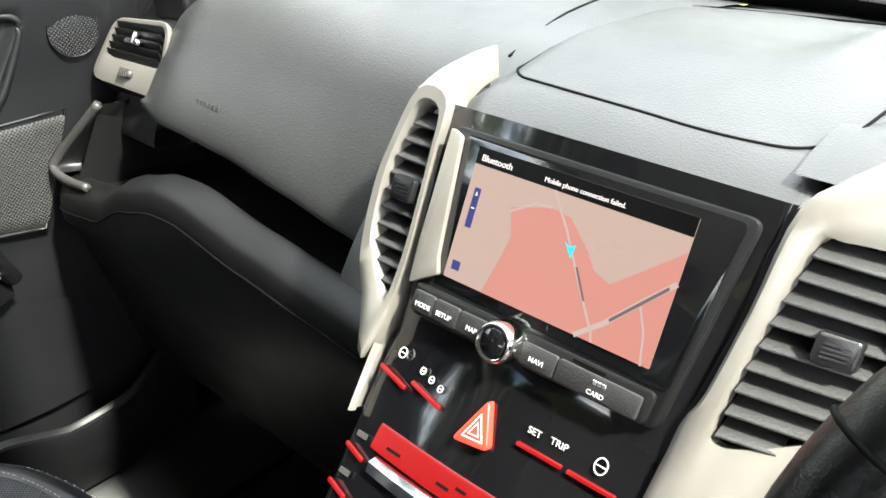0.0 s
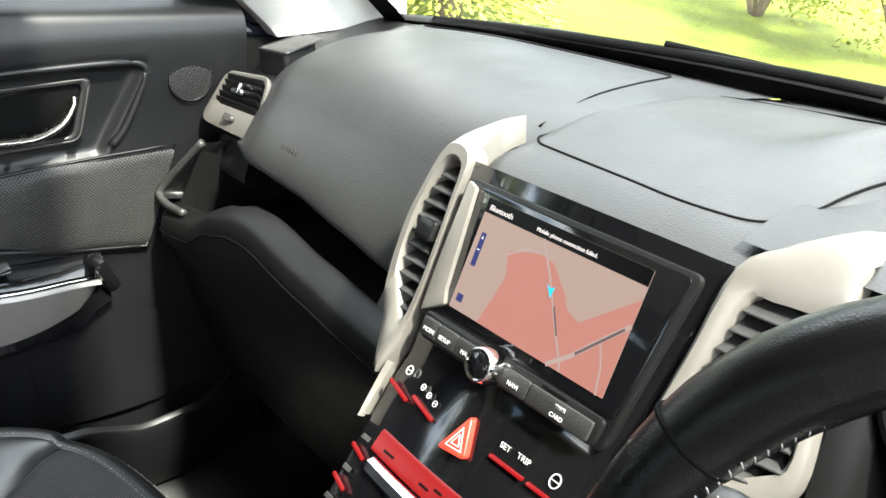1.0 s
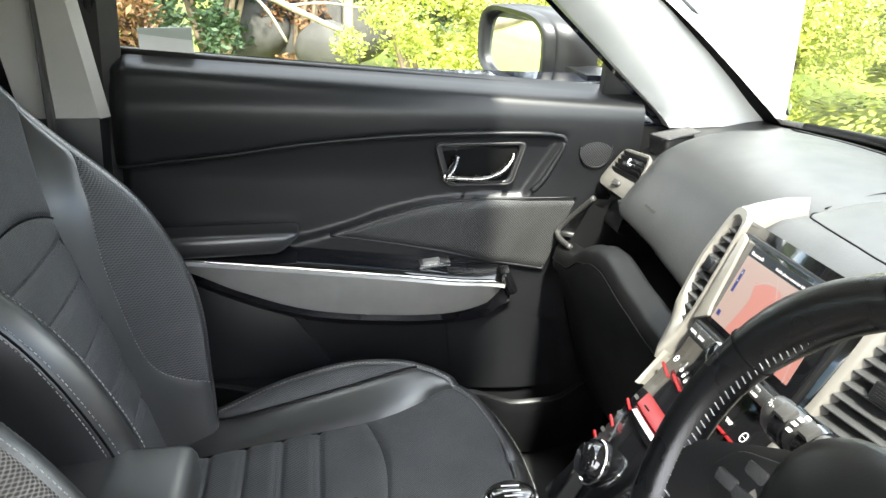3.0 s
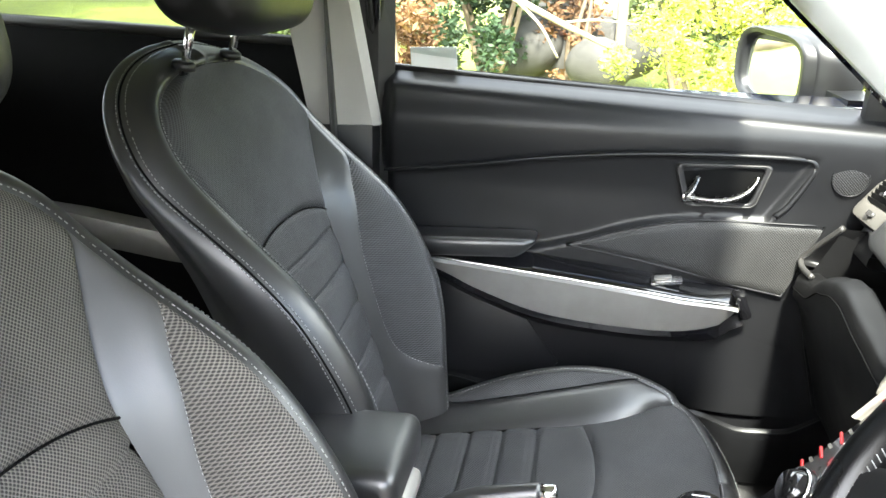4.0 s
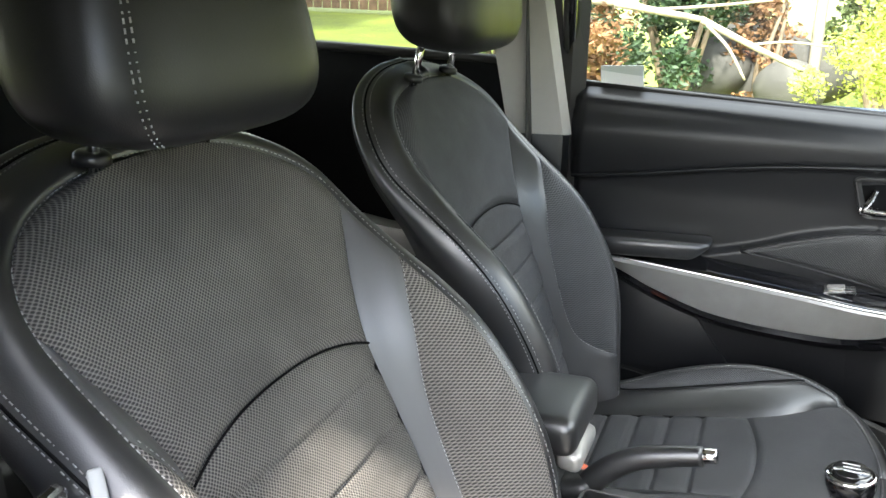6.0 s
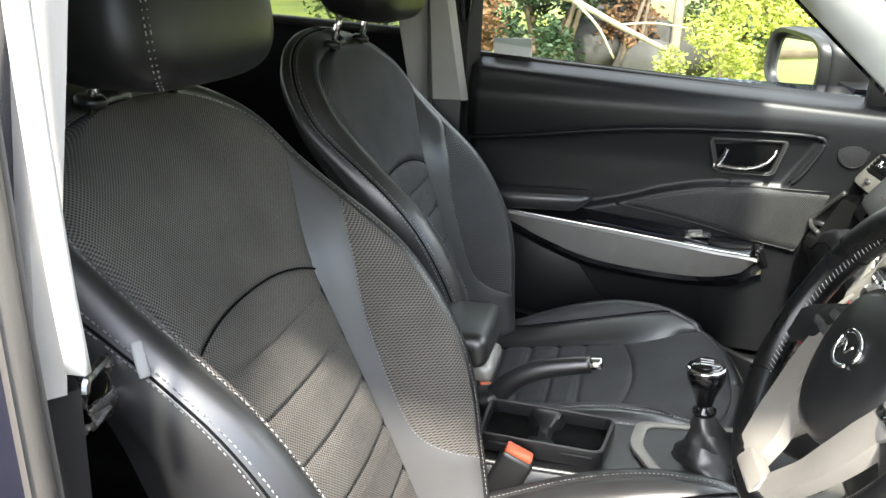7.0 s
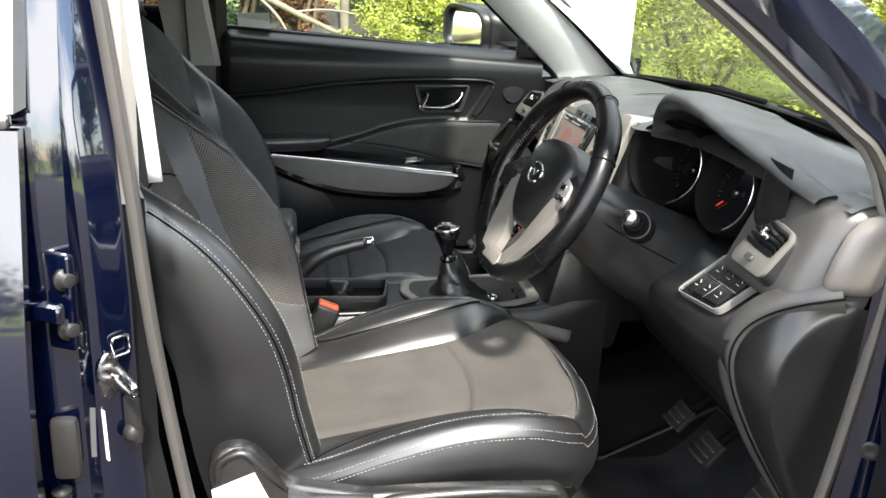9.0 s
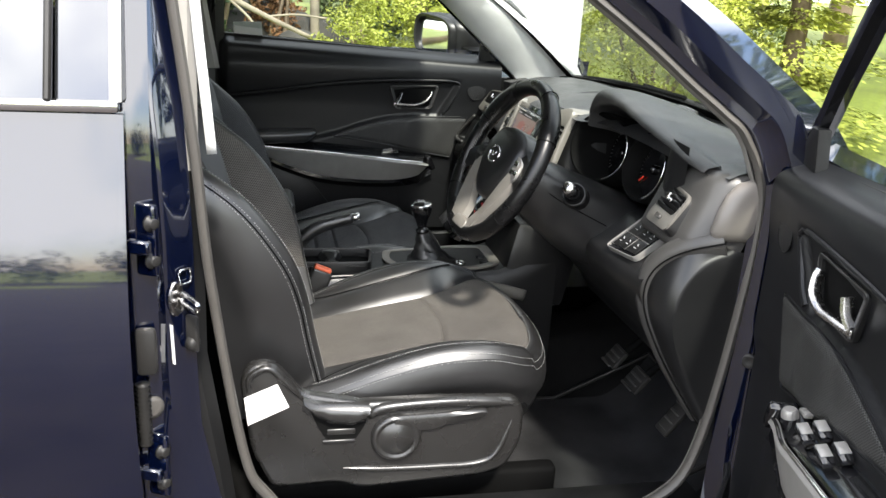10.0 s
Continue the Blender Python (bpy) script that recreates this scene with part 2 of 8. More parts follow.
def sweep(bm, path, prof, closed=False, up=(0, 0, 1), scale=None, caps=True):
    """A flat outline prof [(side, up)] carried along a line."""
    P = [Vector(p) for p in path]
    n = len(P)
    loops = []
    for i, p in enumerate(P):
        a = P[(i - 1) % n] if closed or i else P[0]
        b = P[(i + 1) % n] if closed or i < n - 1 else P[-1]
        t = (b - a).normalized()
        s = t.cross(Vector(up))
        s = s.normalized() if s.length > 1e-6 else Vector((1, 0, 0))
        u = s.cross(t)
        k = scale(i / max(1, n - 1)) if scale else 1.0
        loops.append([p + s * (x * k) + u * (y * k) for x, y in prof])
    if closed:
        rows = [[bm.verts.new(q) for q in lp] for lp in loops]
        m = len(prof)
        for i in range(n):
            a, b = rows[i], rows[(i + 1) % n]
            for k in range(m):
                bm.faces.new((a[k], a[(k + 1) % m], b[(k + 1) % m], b[k]))
    else:
        loft(bm, loops, True, caps)


def circle(r, n=12, sx=1.0, sy=1.0):
    return [(r * sx * math.cos(2 * math.pi * k / n), r * sy * math.sin(2 * math.pi * k / n)) for k in range(n)]


def tube(bm, path, r, n=10, closed=False, up=(0, 0, 1), scale=None):
    sweep(bm, path, circle(r, n), closed, up, scale)


def cyl(bm, p0, p1, r0, r1=None, n=24, bevel=0.0):
    """A turned solid from p0 to p1 with softened ends."""
    r1 = r0 if r1 is None else r1
    p0, p1 = Vector(p0), Vector(p1)
    ax = (p1 - p0).normalized()
    s = ax.orthogonal().normalized()
    u = ax.cross(s)
    L = (p1 - p0).length
    st = [(0, r0), (L, r1)] if not bevel else [(0, r0 - bevel), (bevel, r0), (L - bevel, r1), (L, r1 - bevel)]
    loops = [[p0 + ax * d + (s * math.cos(2 * math.pi * k / n) + u * math.sin(2 * math.pi * k / n)) * r for k in range(n)] for d, r in st]
    loft(bm, loops)


def lathe(bm, p0, axis, prof, n=24):
    """Turned about an axis: prof [(along, radius)]."""
    p0, ax = Vector(p0), Vector(axis).normalized()
    s = ax.orthogonal().normalized()
    u = ax.cross(s)
    loft(bm, [[p0 + ax * d + (s * math.cos(2 * math.pi * k / n) + u * math.sin(2 * math.pi * k / n)) * max(r, 1e-4) for k in range(n)] for d, r in prof])


def slab(bm, pts, depth, bevel=0.0, seg=2):
    """A flat outline pushed along the vector depth, its rims softened."""
    vs = [bm.verts.new(p) for p in pts]
    f = bm.faces.new(vs)
    ex = bmesh.ops.extrude_face_region(bm, geom=[f])
    nv = [g for g in ex["geom"] if isinstance(g, bmesh.types.BMVert)]
    for v in nv:
        v.co += Vector(depth)
    fs = list({x for v in vs + nv for x in v.link_faces})
    bmesh.ops.recalc_face_normals(bm, faces=fs)
    if bevel:
        top = [e for e in {e for v in nv for e in v.link_edges} if all(w in nv for w in e.verts)]
        bmesh.ops.bevel(bm, geom=top, offset=bevel, segments=seg, profile=0.5, affect="EDGES", clamp_overlap=True)


def ring(bm, outer, inner, depth):
    """A flat frame between two outlines of equal count, pushed along depth."""
    d = Vector(depth)
    n = len(outer)
    o, i = [Vector(p) for p in outer], [Vector(p) for p in inner]
    mid = [a.lerp(b, 0.5) + d * 0.25 for a, b in zip(o, i)]
    loops = [o, [p + d * 0.8 for p in o], [a.lerp(b, 0.2) + d for a, b in zip(o, i)], [a.lerp(b, 0.8) + d for a, b in zip(o, i)], [p + d * 0.8 for p in i], i]
    rows = [[bm.verts.new(p) for p in lp] for lp in loops]
    for a, b in zip(rows, rows[1:]):
        for k in range(n):
            bm.faces.new((a[k], a[(k + 1) % n], b[(k + 1) % n], b[k]))
    bmesh.ops.recalc_face_normals(bm, faces=bm.faces[:])


def rounded(pts, r=0.01, n=4):
    """The outline with its corners rounded."""
    P = [Vector(p) for p in pts]
    out = []
    for i, p in enumerate(P):
        a, b = P[i - 1] - p, P[(i + 1) % len(P)] - p
        k = min(r, 0.45 * a.length, 0.45 * b.length)
        s, e = p + a.normalized() * k, p + b.normalized() * k
        for j in range(n + 1):
            t = j / n
            out.append(s * (1 - t) ** 2 + p * 2 * t * (1 - t) + e * t * t)
    return out


def shrink(pts, d):
    """The outline moved inwards by about d."""
    P = [Vector(p) for p in pts]
    c = sum(P, Vector()) / len(P)
    return [p + (c - p).normalized() * min(d, 0.9 * (c - p).length) for p in P]


def dashes(bm, line, length=0.0034, gap=0.0022, w=0.00055, lift=(0, 0, 0)):
    """Sewing thread along a line."""
    P = [Vector(p) + Vector(lift) for p in line]
    seg = 0.0
    for a, b in zip(P, P[1:]):
        d = b - a
        L = d.length
        if L < 1e-6:
            continue
        t = d / L
        s = t.orthogonal().normalized()
        u = t.cross(s)
        while seg < L:
            p, q = a + t * seg, a + t * min(L, seg + length)
            lo = [[x + s * (w * math.cos(k * 2.0944)) + u * (w * math.sin(k * 2.0944)) for k in range(3)] for x in (p, q)]
            loft(bm, lo)
            seg += length + gap
        seg -= L


def smooth01(a, b, x):
    t = max(0.0, min(1.0, (x - a) / (b - a)))
    return t * t * (3 - 2 * t)


def lerp(pts, x):
    """The height of a broken line [(x, y)] at x."""
    if x <= pts[0][0]:
        return pts[0][1]
    for (a, b), (c, d) in zip(pts, pts[1:]):
        if x <= c:
            t = (x - a) / (c - a)
            t = t * t * (3 - 2 * t) * 0.5 + t * 0.5
            return b + (d - b) * t
    return pts[-1][1]


def words(name, text, size, place, right, upv, material, parent, lift=0.0006):
    """Lettering laid on a surface: its left end at place, along right."""
    cu = bpy.data.curves.new(name, "FONT")
    cu.body, cu.size, cu.extrude = text, size, 0.0002
    tmp = bpy.data.objects.new(name, cu)
    scene.collection.objects.link(tmp)
    bpy.context.view_layer.update()
    me = bpy.data.meshes.new_from_object(tmp.evaluated_get(bpy.context.evaluated_depsgraph_get()))
    bpy.data.objects.remove(tmp)
    r, u = Vector(right).normalized(), Vector(upv).normalized()
    n = r.cross(u)
    m = Matrix((r, u, n)).transposed().to_4x4()
    m.translation = Vector(place) + n * lift
    bm = B()
    bm.from_mesh(me)
    bpy.data.meshes.remove(me)
    bm.transform(m)
    return part(name, bm, material, parent)

# ---- the car's body ----
MX = Matrix.Diagonal((-1, 1, 1, 1))
body = thing("car", "dark blue car with its driver's door standing open", "car", (0, -0.3, 0))

# floor pan with tunnel and carpet
def floor_z(x, y):
    t = 0.16 * (1 - smooth01(0.08, 0.17, abs(x)))
    toe = 0.30 * smooth01(0.22, 0.55, y)
    return 0.36 + t * (1 - 0.4 * smooth01(0.2, 0.5, y)) + toe + 0.004 * noise.noise(V(x * 14, y * 14, 0))

bm = B()
grid(bm, lambda u, v: V(-0.72 + 1.44 * u, -1.7 + 2.25 * v, floor_z(-0.72 + 1.44 * u, -1.7 + 2.25 * v)), 60, 60)
part("floor_carpet", bm, M_CARPET, body, "black needle-felt floor carpet")
bm = B()
rbox(bm, (0, 0.62, 0.67), (1.5, 0.06, 0.66), 0.01)
part("firewall", bm, M_MATT, body)
bm = B()
rbox(bm, (0, -1.0, 0.30), (1.66, 2.7, 0.05), 0.01)
part("underbody", bm, M_MATT, body)

# roof, headliner and the tail
def roof_pt(u, v, dz):
    x, y = -0.63 + 1.26 * u, -0.115 - 0.045 * (2 * u - 1) ** 2 - 2.03 * v
    return V(x, y, 1.490 + 0.060 * (1 - (abs(x) / 0.66) ** 2.4) * (1 - 0.3 * v) - 0.05 * smooth01(0.7, 1, v) - 0.060 * (1 - smooth01(-0.03, 0.20, v)) + dz)

bm = B()
grid(bm, lambda u, v: roof_pt(u, v, 0.035), 24, 24)
part("roof_panel", bm, M_PAINT, body)
bm = B()
grid(bm, lambda u, v: roof_pt(1 - u, v, 0.0), 24, 24)
part("headliner", bm, M_PILLAR, body, "pale grey woven headliner")
for sx in (-1, 1):
    bm = B()
    tube(bm, spline([(sx * 0.640, -0.20, 1.452), (sx * 0.662, -0.36, 1.474), (sx * 0.668, -0.7, 1.480), (sx * 0.665, -1.2, 1.478), (sx * 0.62, -2.15, 1.43)], 6), 0.044, 12)
    part("roof_rail", bm, M_PAINT, body)
bm = B()
tube(bm, spline([(-0.60, -0.165, 1.462), (-0.3, -0.12, 1.483), (0.3, -0.12, 1.483), (0.60, -0.165, 1.462)], 6), 0.026, 8)
part("windscreen_header", bm, M_PILLAR, body)
bm = B()
rbox(bm, (0, -2.12, 0.78), (1.5, 0.08, 0.9), 0.03)
part("tailgate", bm, M_PLAST, body)
bm = B()
rbox(bm, (0, -1.58, 0.62), (1.32, 0.50, 0.20), 0.05, 3)
rbox(bm, (0, -1.86, 0.95), (1.32, 0.14, 0.62), 0.05, 3, (-14, 0, 0))
part("rear_bench", bm, M_LEATHER, body, "black leather rear bench in shade")

# windscreen pillars: inner trim, outer skin
APL = [((-0.705, 0.20, 1.085), (-0.70, 0.40, 1.095)), ((-0.70, 0.172, 1.114), (-0.68, 0.355, 1.145)), ((-0.665, 0.05, 1.216), (-0.632, 0.19, 1.252)),
       ((-0.63, -0.075, 1.320), (-0.600, 0.075, 1.327)), ((-0.595, -0.24, 1.46), (-0.575, -0.14, 1.445))]
for nm, tf, lab in (("windscreen_pillar_trim", None, "pale grey fabric windscreen pillar trim in sunlight"),):
    bm = B()
    a = spline([p for p, _ in APL], 6)
    b = spline([q for _, q in APL], 6)
    loft(bm, [[p, p.lerp(q, 0.15) + V(0.013, 0, 0.002), p.lerp(q, 0.5) + V(0.020, 0, 0.004), p.lerp(q, 0.85) + V(0.013, 0, 0.002), q, q + V(-0.02, 0.03, 0.01), p + V(-0.03, 0.0, 0)] for p, q in zip(a, b)])
    bmesh.ops.recalc_face_normals(bm, faces=bm.faces[:])
    part(nm, bm, M_PILLAR, body, lab, tf=tf)
    bm = B()
    loft(bm, [[p + V(-0.035, -0.01, 0), p + V(-0.07, 0.03, 0.01), p.lerp(q, 0.6) + V(-0.075, 0.04, 0.025), q + V(-0.045, 0.05, 0.03), q + V(-0.022, 0.035, 0.014)] for p, q in zip(a, b)])
    bmesh.ops.recalc_face_normals(bm, faces=bm.faces[:])
    part("outer_pillar", bm, M_PAINT, body, tf=tf)

# the open side's pillar: trim between glass and door seal, painted skin outside
PSEAL = [(0.760, 0.190, 1.090), (0.752, 0.155, 1.168), (0.740, 0.116, 1.205), (0.725, 0.062, 1.246), (0.710, -0.016, 1.307), (0.697, -0.092, 1.360), (0.672, -0.22, 1.455)]
PGL = [0.03, 0.09, 0.18, 0.31, 0.47, 0.64, 0.93]
def glass_edge(v):
    return V(0.68 * (1 - 0.13 * v), 0.375 - 0.53 * v, 1.10 + 0.36 * v + 0.028 * math.sin(math.pi * v))
a = spline(PSEAL, 5)
b = spline([glass_edge(v) for v in PGL], 5)
bm = B()
loft(bm, [[p + V(-0.006, 0.0, 0), p + V(-0.026, 0.006, -0.008), p.lerp(q, 0.4) + V(-0.030, 0, -0.010), p.lerp(q, 0.8) + V(-0.022, 0, -0.006), q + V(-0.004, 0, -0.004)] for p, q in zip(a, b)], False)
bmesh.ops.recalc_face_normals(bm, faces=bm.faces[:])
part("windscreen_pillar_trim", bm, M_PILLARG, body, "grey windscreen pillar trim by the steering wheel", smooth=60)
bm = B()
loft(bm, [[p + V(0.000, 0.006, 0.004), p + V(0.016, 0.010, 0.006), p + V(0.022, 0.022, 0.014), p + V(0.046, 0.034, 0.024), p + V(0.056, 0.060, 0.044), p.lerp(q, 0.7) + V(0.045, 0.05, 0.045), q + V(0.012, 0.02, 0.016), q + V(0.0, 0.004, 0.004)] for p, q in zip(a, b)], False)
bmesh.ops.recalc_face_normals(bm, faces=bm.faces[:])
part("outer_pillar", bm, M_PAINT, body, smooth=35)

# hinge pillar and front wing on the open side
bm = B()
prof = [(0.757, 0.19), (0.775, 0.205), (0.79, 0.24), (0.795, 0.30), (0.83, 0.315), (0.86, 0.33), (0.885, 0.40), (0.89, 0.9), (0.88, 1.5)]
loft(bm, [[V(x - 0.03 * smooth01(0.95, 1.13, z) * (x > 0.8) + (0.02 * math.sin(3.1 * smooth01(0.35, 0.95, z))) * (x > 0.84), y, z) for x, y in prof] for z in (0.34, 0.5, 0.65, 0.8, 0.95, 1.05, 1.11)], False)
bmesh.ops.recalc_face_normals(bm, faces=bm.faces[:])
part("front_wing", bm, M_PAINT, body, "dark blue front wing and hinge pillar")
for z, y in ((1.02, 0.235), (0.885, 0.24), (0.78, 0.23)):
    bm = B()
    lathe(bm, (0.782, y - 0.01, z), (0.8, -0.6, 0), [(-0.004, 0.014), (0.001, 0.014), (0.003, 0.011), (0.0015, 0.006), (0.0005, 0.0)], 18)
    part("pillar_plug", bm, M_RUBBER, body)
bm = B()
grid(bm, lambda u, v: V(-0.80 + 1.6 * u, 0.50 + 0.95 * v, 1.02 - 0.015 * (abs(2 * u - 1)) ** 2 - 0.17 * v ** 1.5 + 0.012 * math.cos(6.28 * (u - 0.5))), 24, 16)
part("bonnet", bm, M_PAINT, body, "dark blue bonnet beyond the windscreen")
bm = B()
grid(bm, lambda u, v: V(-0.74 + 1.48 * u, 0.40 + 0.13 * v - 0.05 * (abs(2 * u - 1)) ** 3, 1.112 - 0.075 * v - 0.012 * (abs(2 * u - 1)) ** 2), 20, 5)
part("scuttle", bm, M_PLAST, body, "black plastic scuttle below the windscreen")
bm = B()
tube(bm, spline([(-0.70, 0.385, 1.098), (-0.4, 0.425, 1.118), (0.0, 0.437, 1.123), (0.4, 0.425, 1.118), (0.70, 0.385, 1.098)], 8), 0.011, 8)
part("windscreen_seal", bm, M_RUBBER, body)

# sill under the open door
bm = B()
sec = [(0.60, 0.372), (0.66, 0.42), (0.70, 0.448), (0.755, 0.455), (0.775, 0.44), (0.80, 0.40), (0.85, 0.385), (0.86, 0.34), (0.83, 0.27), (0.60, 0.27)]
loft(bm, [[V(x, y, z) for x, z in sec] for y in (-0.78, -0.5, -0.2, 0.1, 0.30)])
bmesh.ops.recalc_face_normals(bm, faces=bm.faces[:])
part("door_sill", bm, M_PAINT, body, smooth=30)
bm = B()
rbox(bm, (0.695, -0.2, 0.449), (0.09, 0.84, 0.014), 0.005)
part("scuff_plate", bm, M_PLAST, body)
# far sill
bm = B()
loft(bm, [[V(-x, y, z) for x, z in sec] for y in (-2.0, -0.5, 0.30)])
bmesh.ops.recalc_face_normals(bm, faces=bm.faces[:])
part("door_sill", bm, M_PLAST, body, smooth=30)

# rubber seal round the door opening
SEAL = [(0.735, -0.735, 1.40), (0.742, -0.725, 1.338), (0.760, -0.701, 1.14), (0.762, -0.683, 0.934), (0.762, -0.640, 0.645), (0.760, -0.602, 0.558), (0.76, -0.52, 0.485), (0.76, -0.30, 0.464),
        (0.76, -0.02, 0.466), (0.76, 0.095, 0.50), (0.76, 0.155, 0.589), (0.76, 0.191, 0.857), (0.76, 0.196, 1.07), (0.752, 0.155, 1.168), (0.740, 0.116, 1.205), (0.725, 0.062, 1.246), (0.710, -0.016, 1.307), (0.697, -0.092, 1.360), (0.684, -0.19, 1.420), (0.682, -0.30, 1.440), (0.680, -0.45, 1.447), (0.682, -0.62, 1.446), (0.704, -0.730, 1.428)]
bm = B()
sweep(bm, spline(SEAL, 6, True), [(0.013 * math.cos(a) + (0.010 if math.cos(a) < -0.2 else 0), 0.013 * math.sin(a)) for a in [k * math.pi / 6 for k in range(12)]], True, (1, 0, 0))
bmesh.ops.recalc_face_normals(bm, faces=bm.faces[:])
part("door_seal", bm, M_SEAL, body, "grey-brown rubber seal round the door opening")

# middle pillar on the open side
def bpil(k, z):
    lean = -0.020 * smooth01(1.0, 1.42, z) + 0.05 * (1 - smooth01(0.42, 0.75, z))
    top = -0.055 * smooth01(1.12, 1.45, z) - 0.03 * smooth01(1.42, 1.56, z)
    x, y = [(0.735, -0.715), (0.758, -0.712), (0.762, -0.722), (0.776, -0.735), (0.782, -0.752), (0.800, -0.760), (0.806, -0.785), (0.806, -0.83)][k]
    return V(x + top, y + lean * (k < 5), z)

bm = B()
zs = [0.42, 0.5, 0.6, 0.7, 0.8, 0.9, 1.0, 1.1, 1.2, 1.3, 1.38, 1.46, 1.50]
rows = []
for z in zs:
    rows.append([bpil(k, z) for k in range(8)])
loft(bm, rows, False)
bmesh.ops.recalc_face_normals(bm, faces=bm.faces[:])
part("middle_pillar", bm, M_PAINT, body, "dark blue middle pillar with striker and hinges", smooth=28)
bm = B()
loft(bm, [[V(0.738 + tx, -0.714, z), V(0.724 + tx, -0.703, z), V(0.714 + tx, -0.715, z), V(0.705 + tx, -0.80, z), V(0.74 + tx, -0.80, z)] for z, tx in ((1.10, 0), (1.2, -0.01), (1.3, -0.03), (1.46, -0.06), (1.50, -0.07))])
bmesh.ops.recalc_face_normals(bm, faces=bm.faces[:])
part("pillar_trim", bm, M_PILLARG, body, "pale grey upper pillar trim")
bm = B()
loft(bm, [[V(0.735, -0.715 + d, z), V(0.715, -0.70 + d, z), V(0.700, -0.715 + d, z), V(0.69, -0.80, z), V(0.74, -0.80, z)] for z, d in ((0.44, 0.05), (0.6, 0.03), (0.8, 0.0), (1.10, 0))])
bmesh.ops.recalc_face_normals(bm, faces=bm.faces[:])
part("pillar_lower_trim", bm, M_PLAST, body)
# strip of the pillar trim seen past the seal, whitened to paint its sunlight
bm = B()
sweep(bm, spline([(0.728, -0.704, 1.42), (0.732, -0.700, 1.33), (0.737, -0.689, 1.20), (0.736, -0.683, 1.125)], 4), [(-0.007, -0.003), (0.007, -0.003), (0.007, 0.003), (-0.007, 0.003)], False, (1, 0, 0))
part("pillar_edge_light", bm, M_PILLAR, body, "edge of the pillar trim with sunlight in its white colour")

# striker: plate and loop
bm = B()
lathe(bm, (0.770, -0.735, 0.915), (0.55, 0.83, 0), [(0, 0.022), (0.003, 0.021), (0.005, 0.016)], 20)
bmesh.ops.transform(bm, matrix=Matrix.Translation((0, 0, 0.915)) @ Matrix.Diagonal((1, 1, 1.35, 1)) @ Matrix.Translation((0, 0, -0.915)), verts=bm.verts[:])
st = part("striker", bm, M_STEEL, body, "bright steel door striker")
bm = B()
tube(bm, rounded([(0.775, -0.730, 0.910), (0.812, -0.705, 0.907), (0.815, -0.703, 0.921), (0.775, -0.728, 0.925)], 0.006, 3), 0.0038, 8)
part("loop", bm, M_STEEL, st)
bm = B()
rr = rounded([V(0.764, -0.722, 0.963), V(0.772, -0.728, 0.963), V(0.772, -0.728, 0.940), V(0.764, -0.722, 0.940)], 0.002)
tube(bm, rounded([V(0.765, -0.716, 0.960), V(0.779, -0.731, 0.960), V(0.779, -0.731, 0.938), V(0.765, -0.716, 0.938)], 0.004, 2), 0.0018, 6, True)
part("pillar_clip", bm, M_CHROME, body)
bm = B()
rbox(bm, (0.772, -0.716, 0.858), (0.010, 0.022, 0.058), 0.004, 2, (0, 0, -38))
lathe(bm, (0.770, -0.720, 0.842), (0.6, 0.8, 0), [(0, 0.012), (0.010, 0.011), (0.014, 0.006), (0.015, 0.0)], 16)
part("door_switch", bm, M_RUBBER, body)
bm = B()
rbox(bm, (0.784, -0.744, 0.845), (0.0012, 0.006, 0.062), 0.0, 1, (3, 0, -50))
part("pillar_label", bm, M_PAPER, body, "narrow white paper label on the pillar")
# hinges of the rear door
for z in (1.018, 0.66):
    bm = B()
    rbox(bm, (0.812, -0.768, z), (0.012, 0.034, 0.105), 0.005, 2, (0, 0, -25))
    rbox(bm, (0.828, -0.785, z - 0.004), (0.012, 0.05, 0.02), 0.003, 1, (0, 0, -20))
    h = part("door_hinge", bm, M_PAINT, body)
    for dz in (0.026, -0.028):
        bm = B()
        lathe(bm, (0.817, -0.762, z + dz), (0.75, 0.66, 0), [(0, 0.013), (0.004, 0.0125), (0.0045, 0.008), (0.009, 0.0078), (0.010, 0.006), (0.010, 0.0)], 12)
        part("bolt", bm, M_RUBBER, h)
bm = B()
rbox(bm, (0.815, -0.777, 0.85), (0.016, 0.03, 0.075), 0.008, 2)
part("check_strap_cover", bm, M_RUBBER, body)
bm = B()
lathe(bm, (0.822, -0.784, 0.70), (0, 0, 1), [(0.00375 * k, 0.011 if k % 2 else 0.0075) for k in range(28)], 14)
part("cable_gaiter", bm, M_RUBBER, body)
bm = B()
lathe(bm, (0.806, -0.775, 0.755), (0.9, 0.4, 0), [(0, 0.018), (0.005, 0.017), (0.006, 0.010), (0.006, 0.0)], 16)
part("grommet", bm, M_SEAL, body)

# windscreen and other panes
def shield(u, v):
    x = (-0.68 + 1.36 * u) * (1 - 0.13 * v)
    k = 1 - (2 * u - 1) ** 2
    return V(x, 0.375 + 0.055 * k - 0.53 * v, 1.10 + 0.022 * k + 0.36 * v + 0.028 * math.sin(math.pi * v))

bm = B()
grid(bm, shield, 16, 10)
part("windscreen", bm, M_GLASS, body, "clear windscreen")
# unseen black band along the top, added to keep sun off the far door
bm = B()
grid(bm, lambda u, v: shield(u, 0.94 + 0.08 * v) + V(0, -0.004, -0.004), 16, 4)
part("sun_stop_band", bm, M_GLOSS, body)
bm = B()
grid(bm, lambda u, v: shield(u, -0.03 + 0.052 * v) + V(0, -0.004, -0.004), 16, 3)
part("frit_foot", bm, M_MATT, body, "black printed foot of the windscreen")
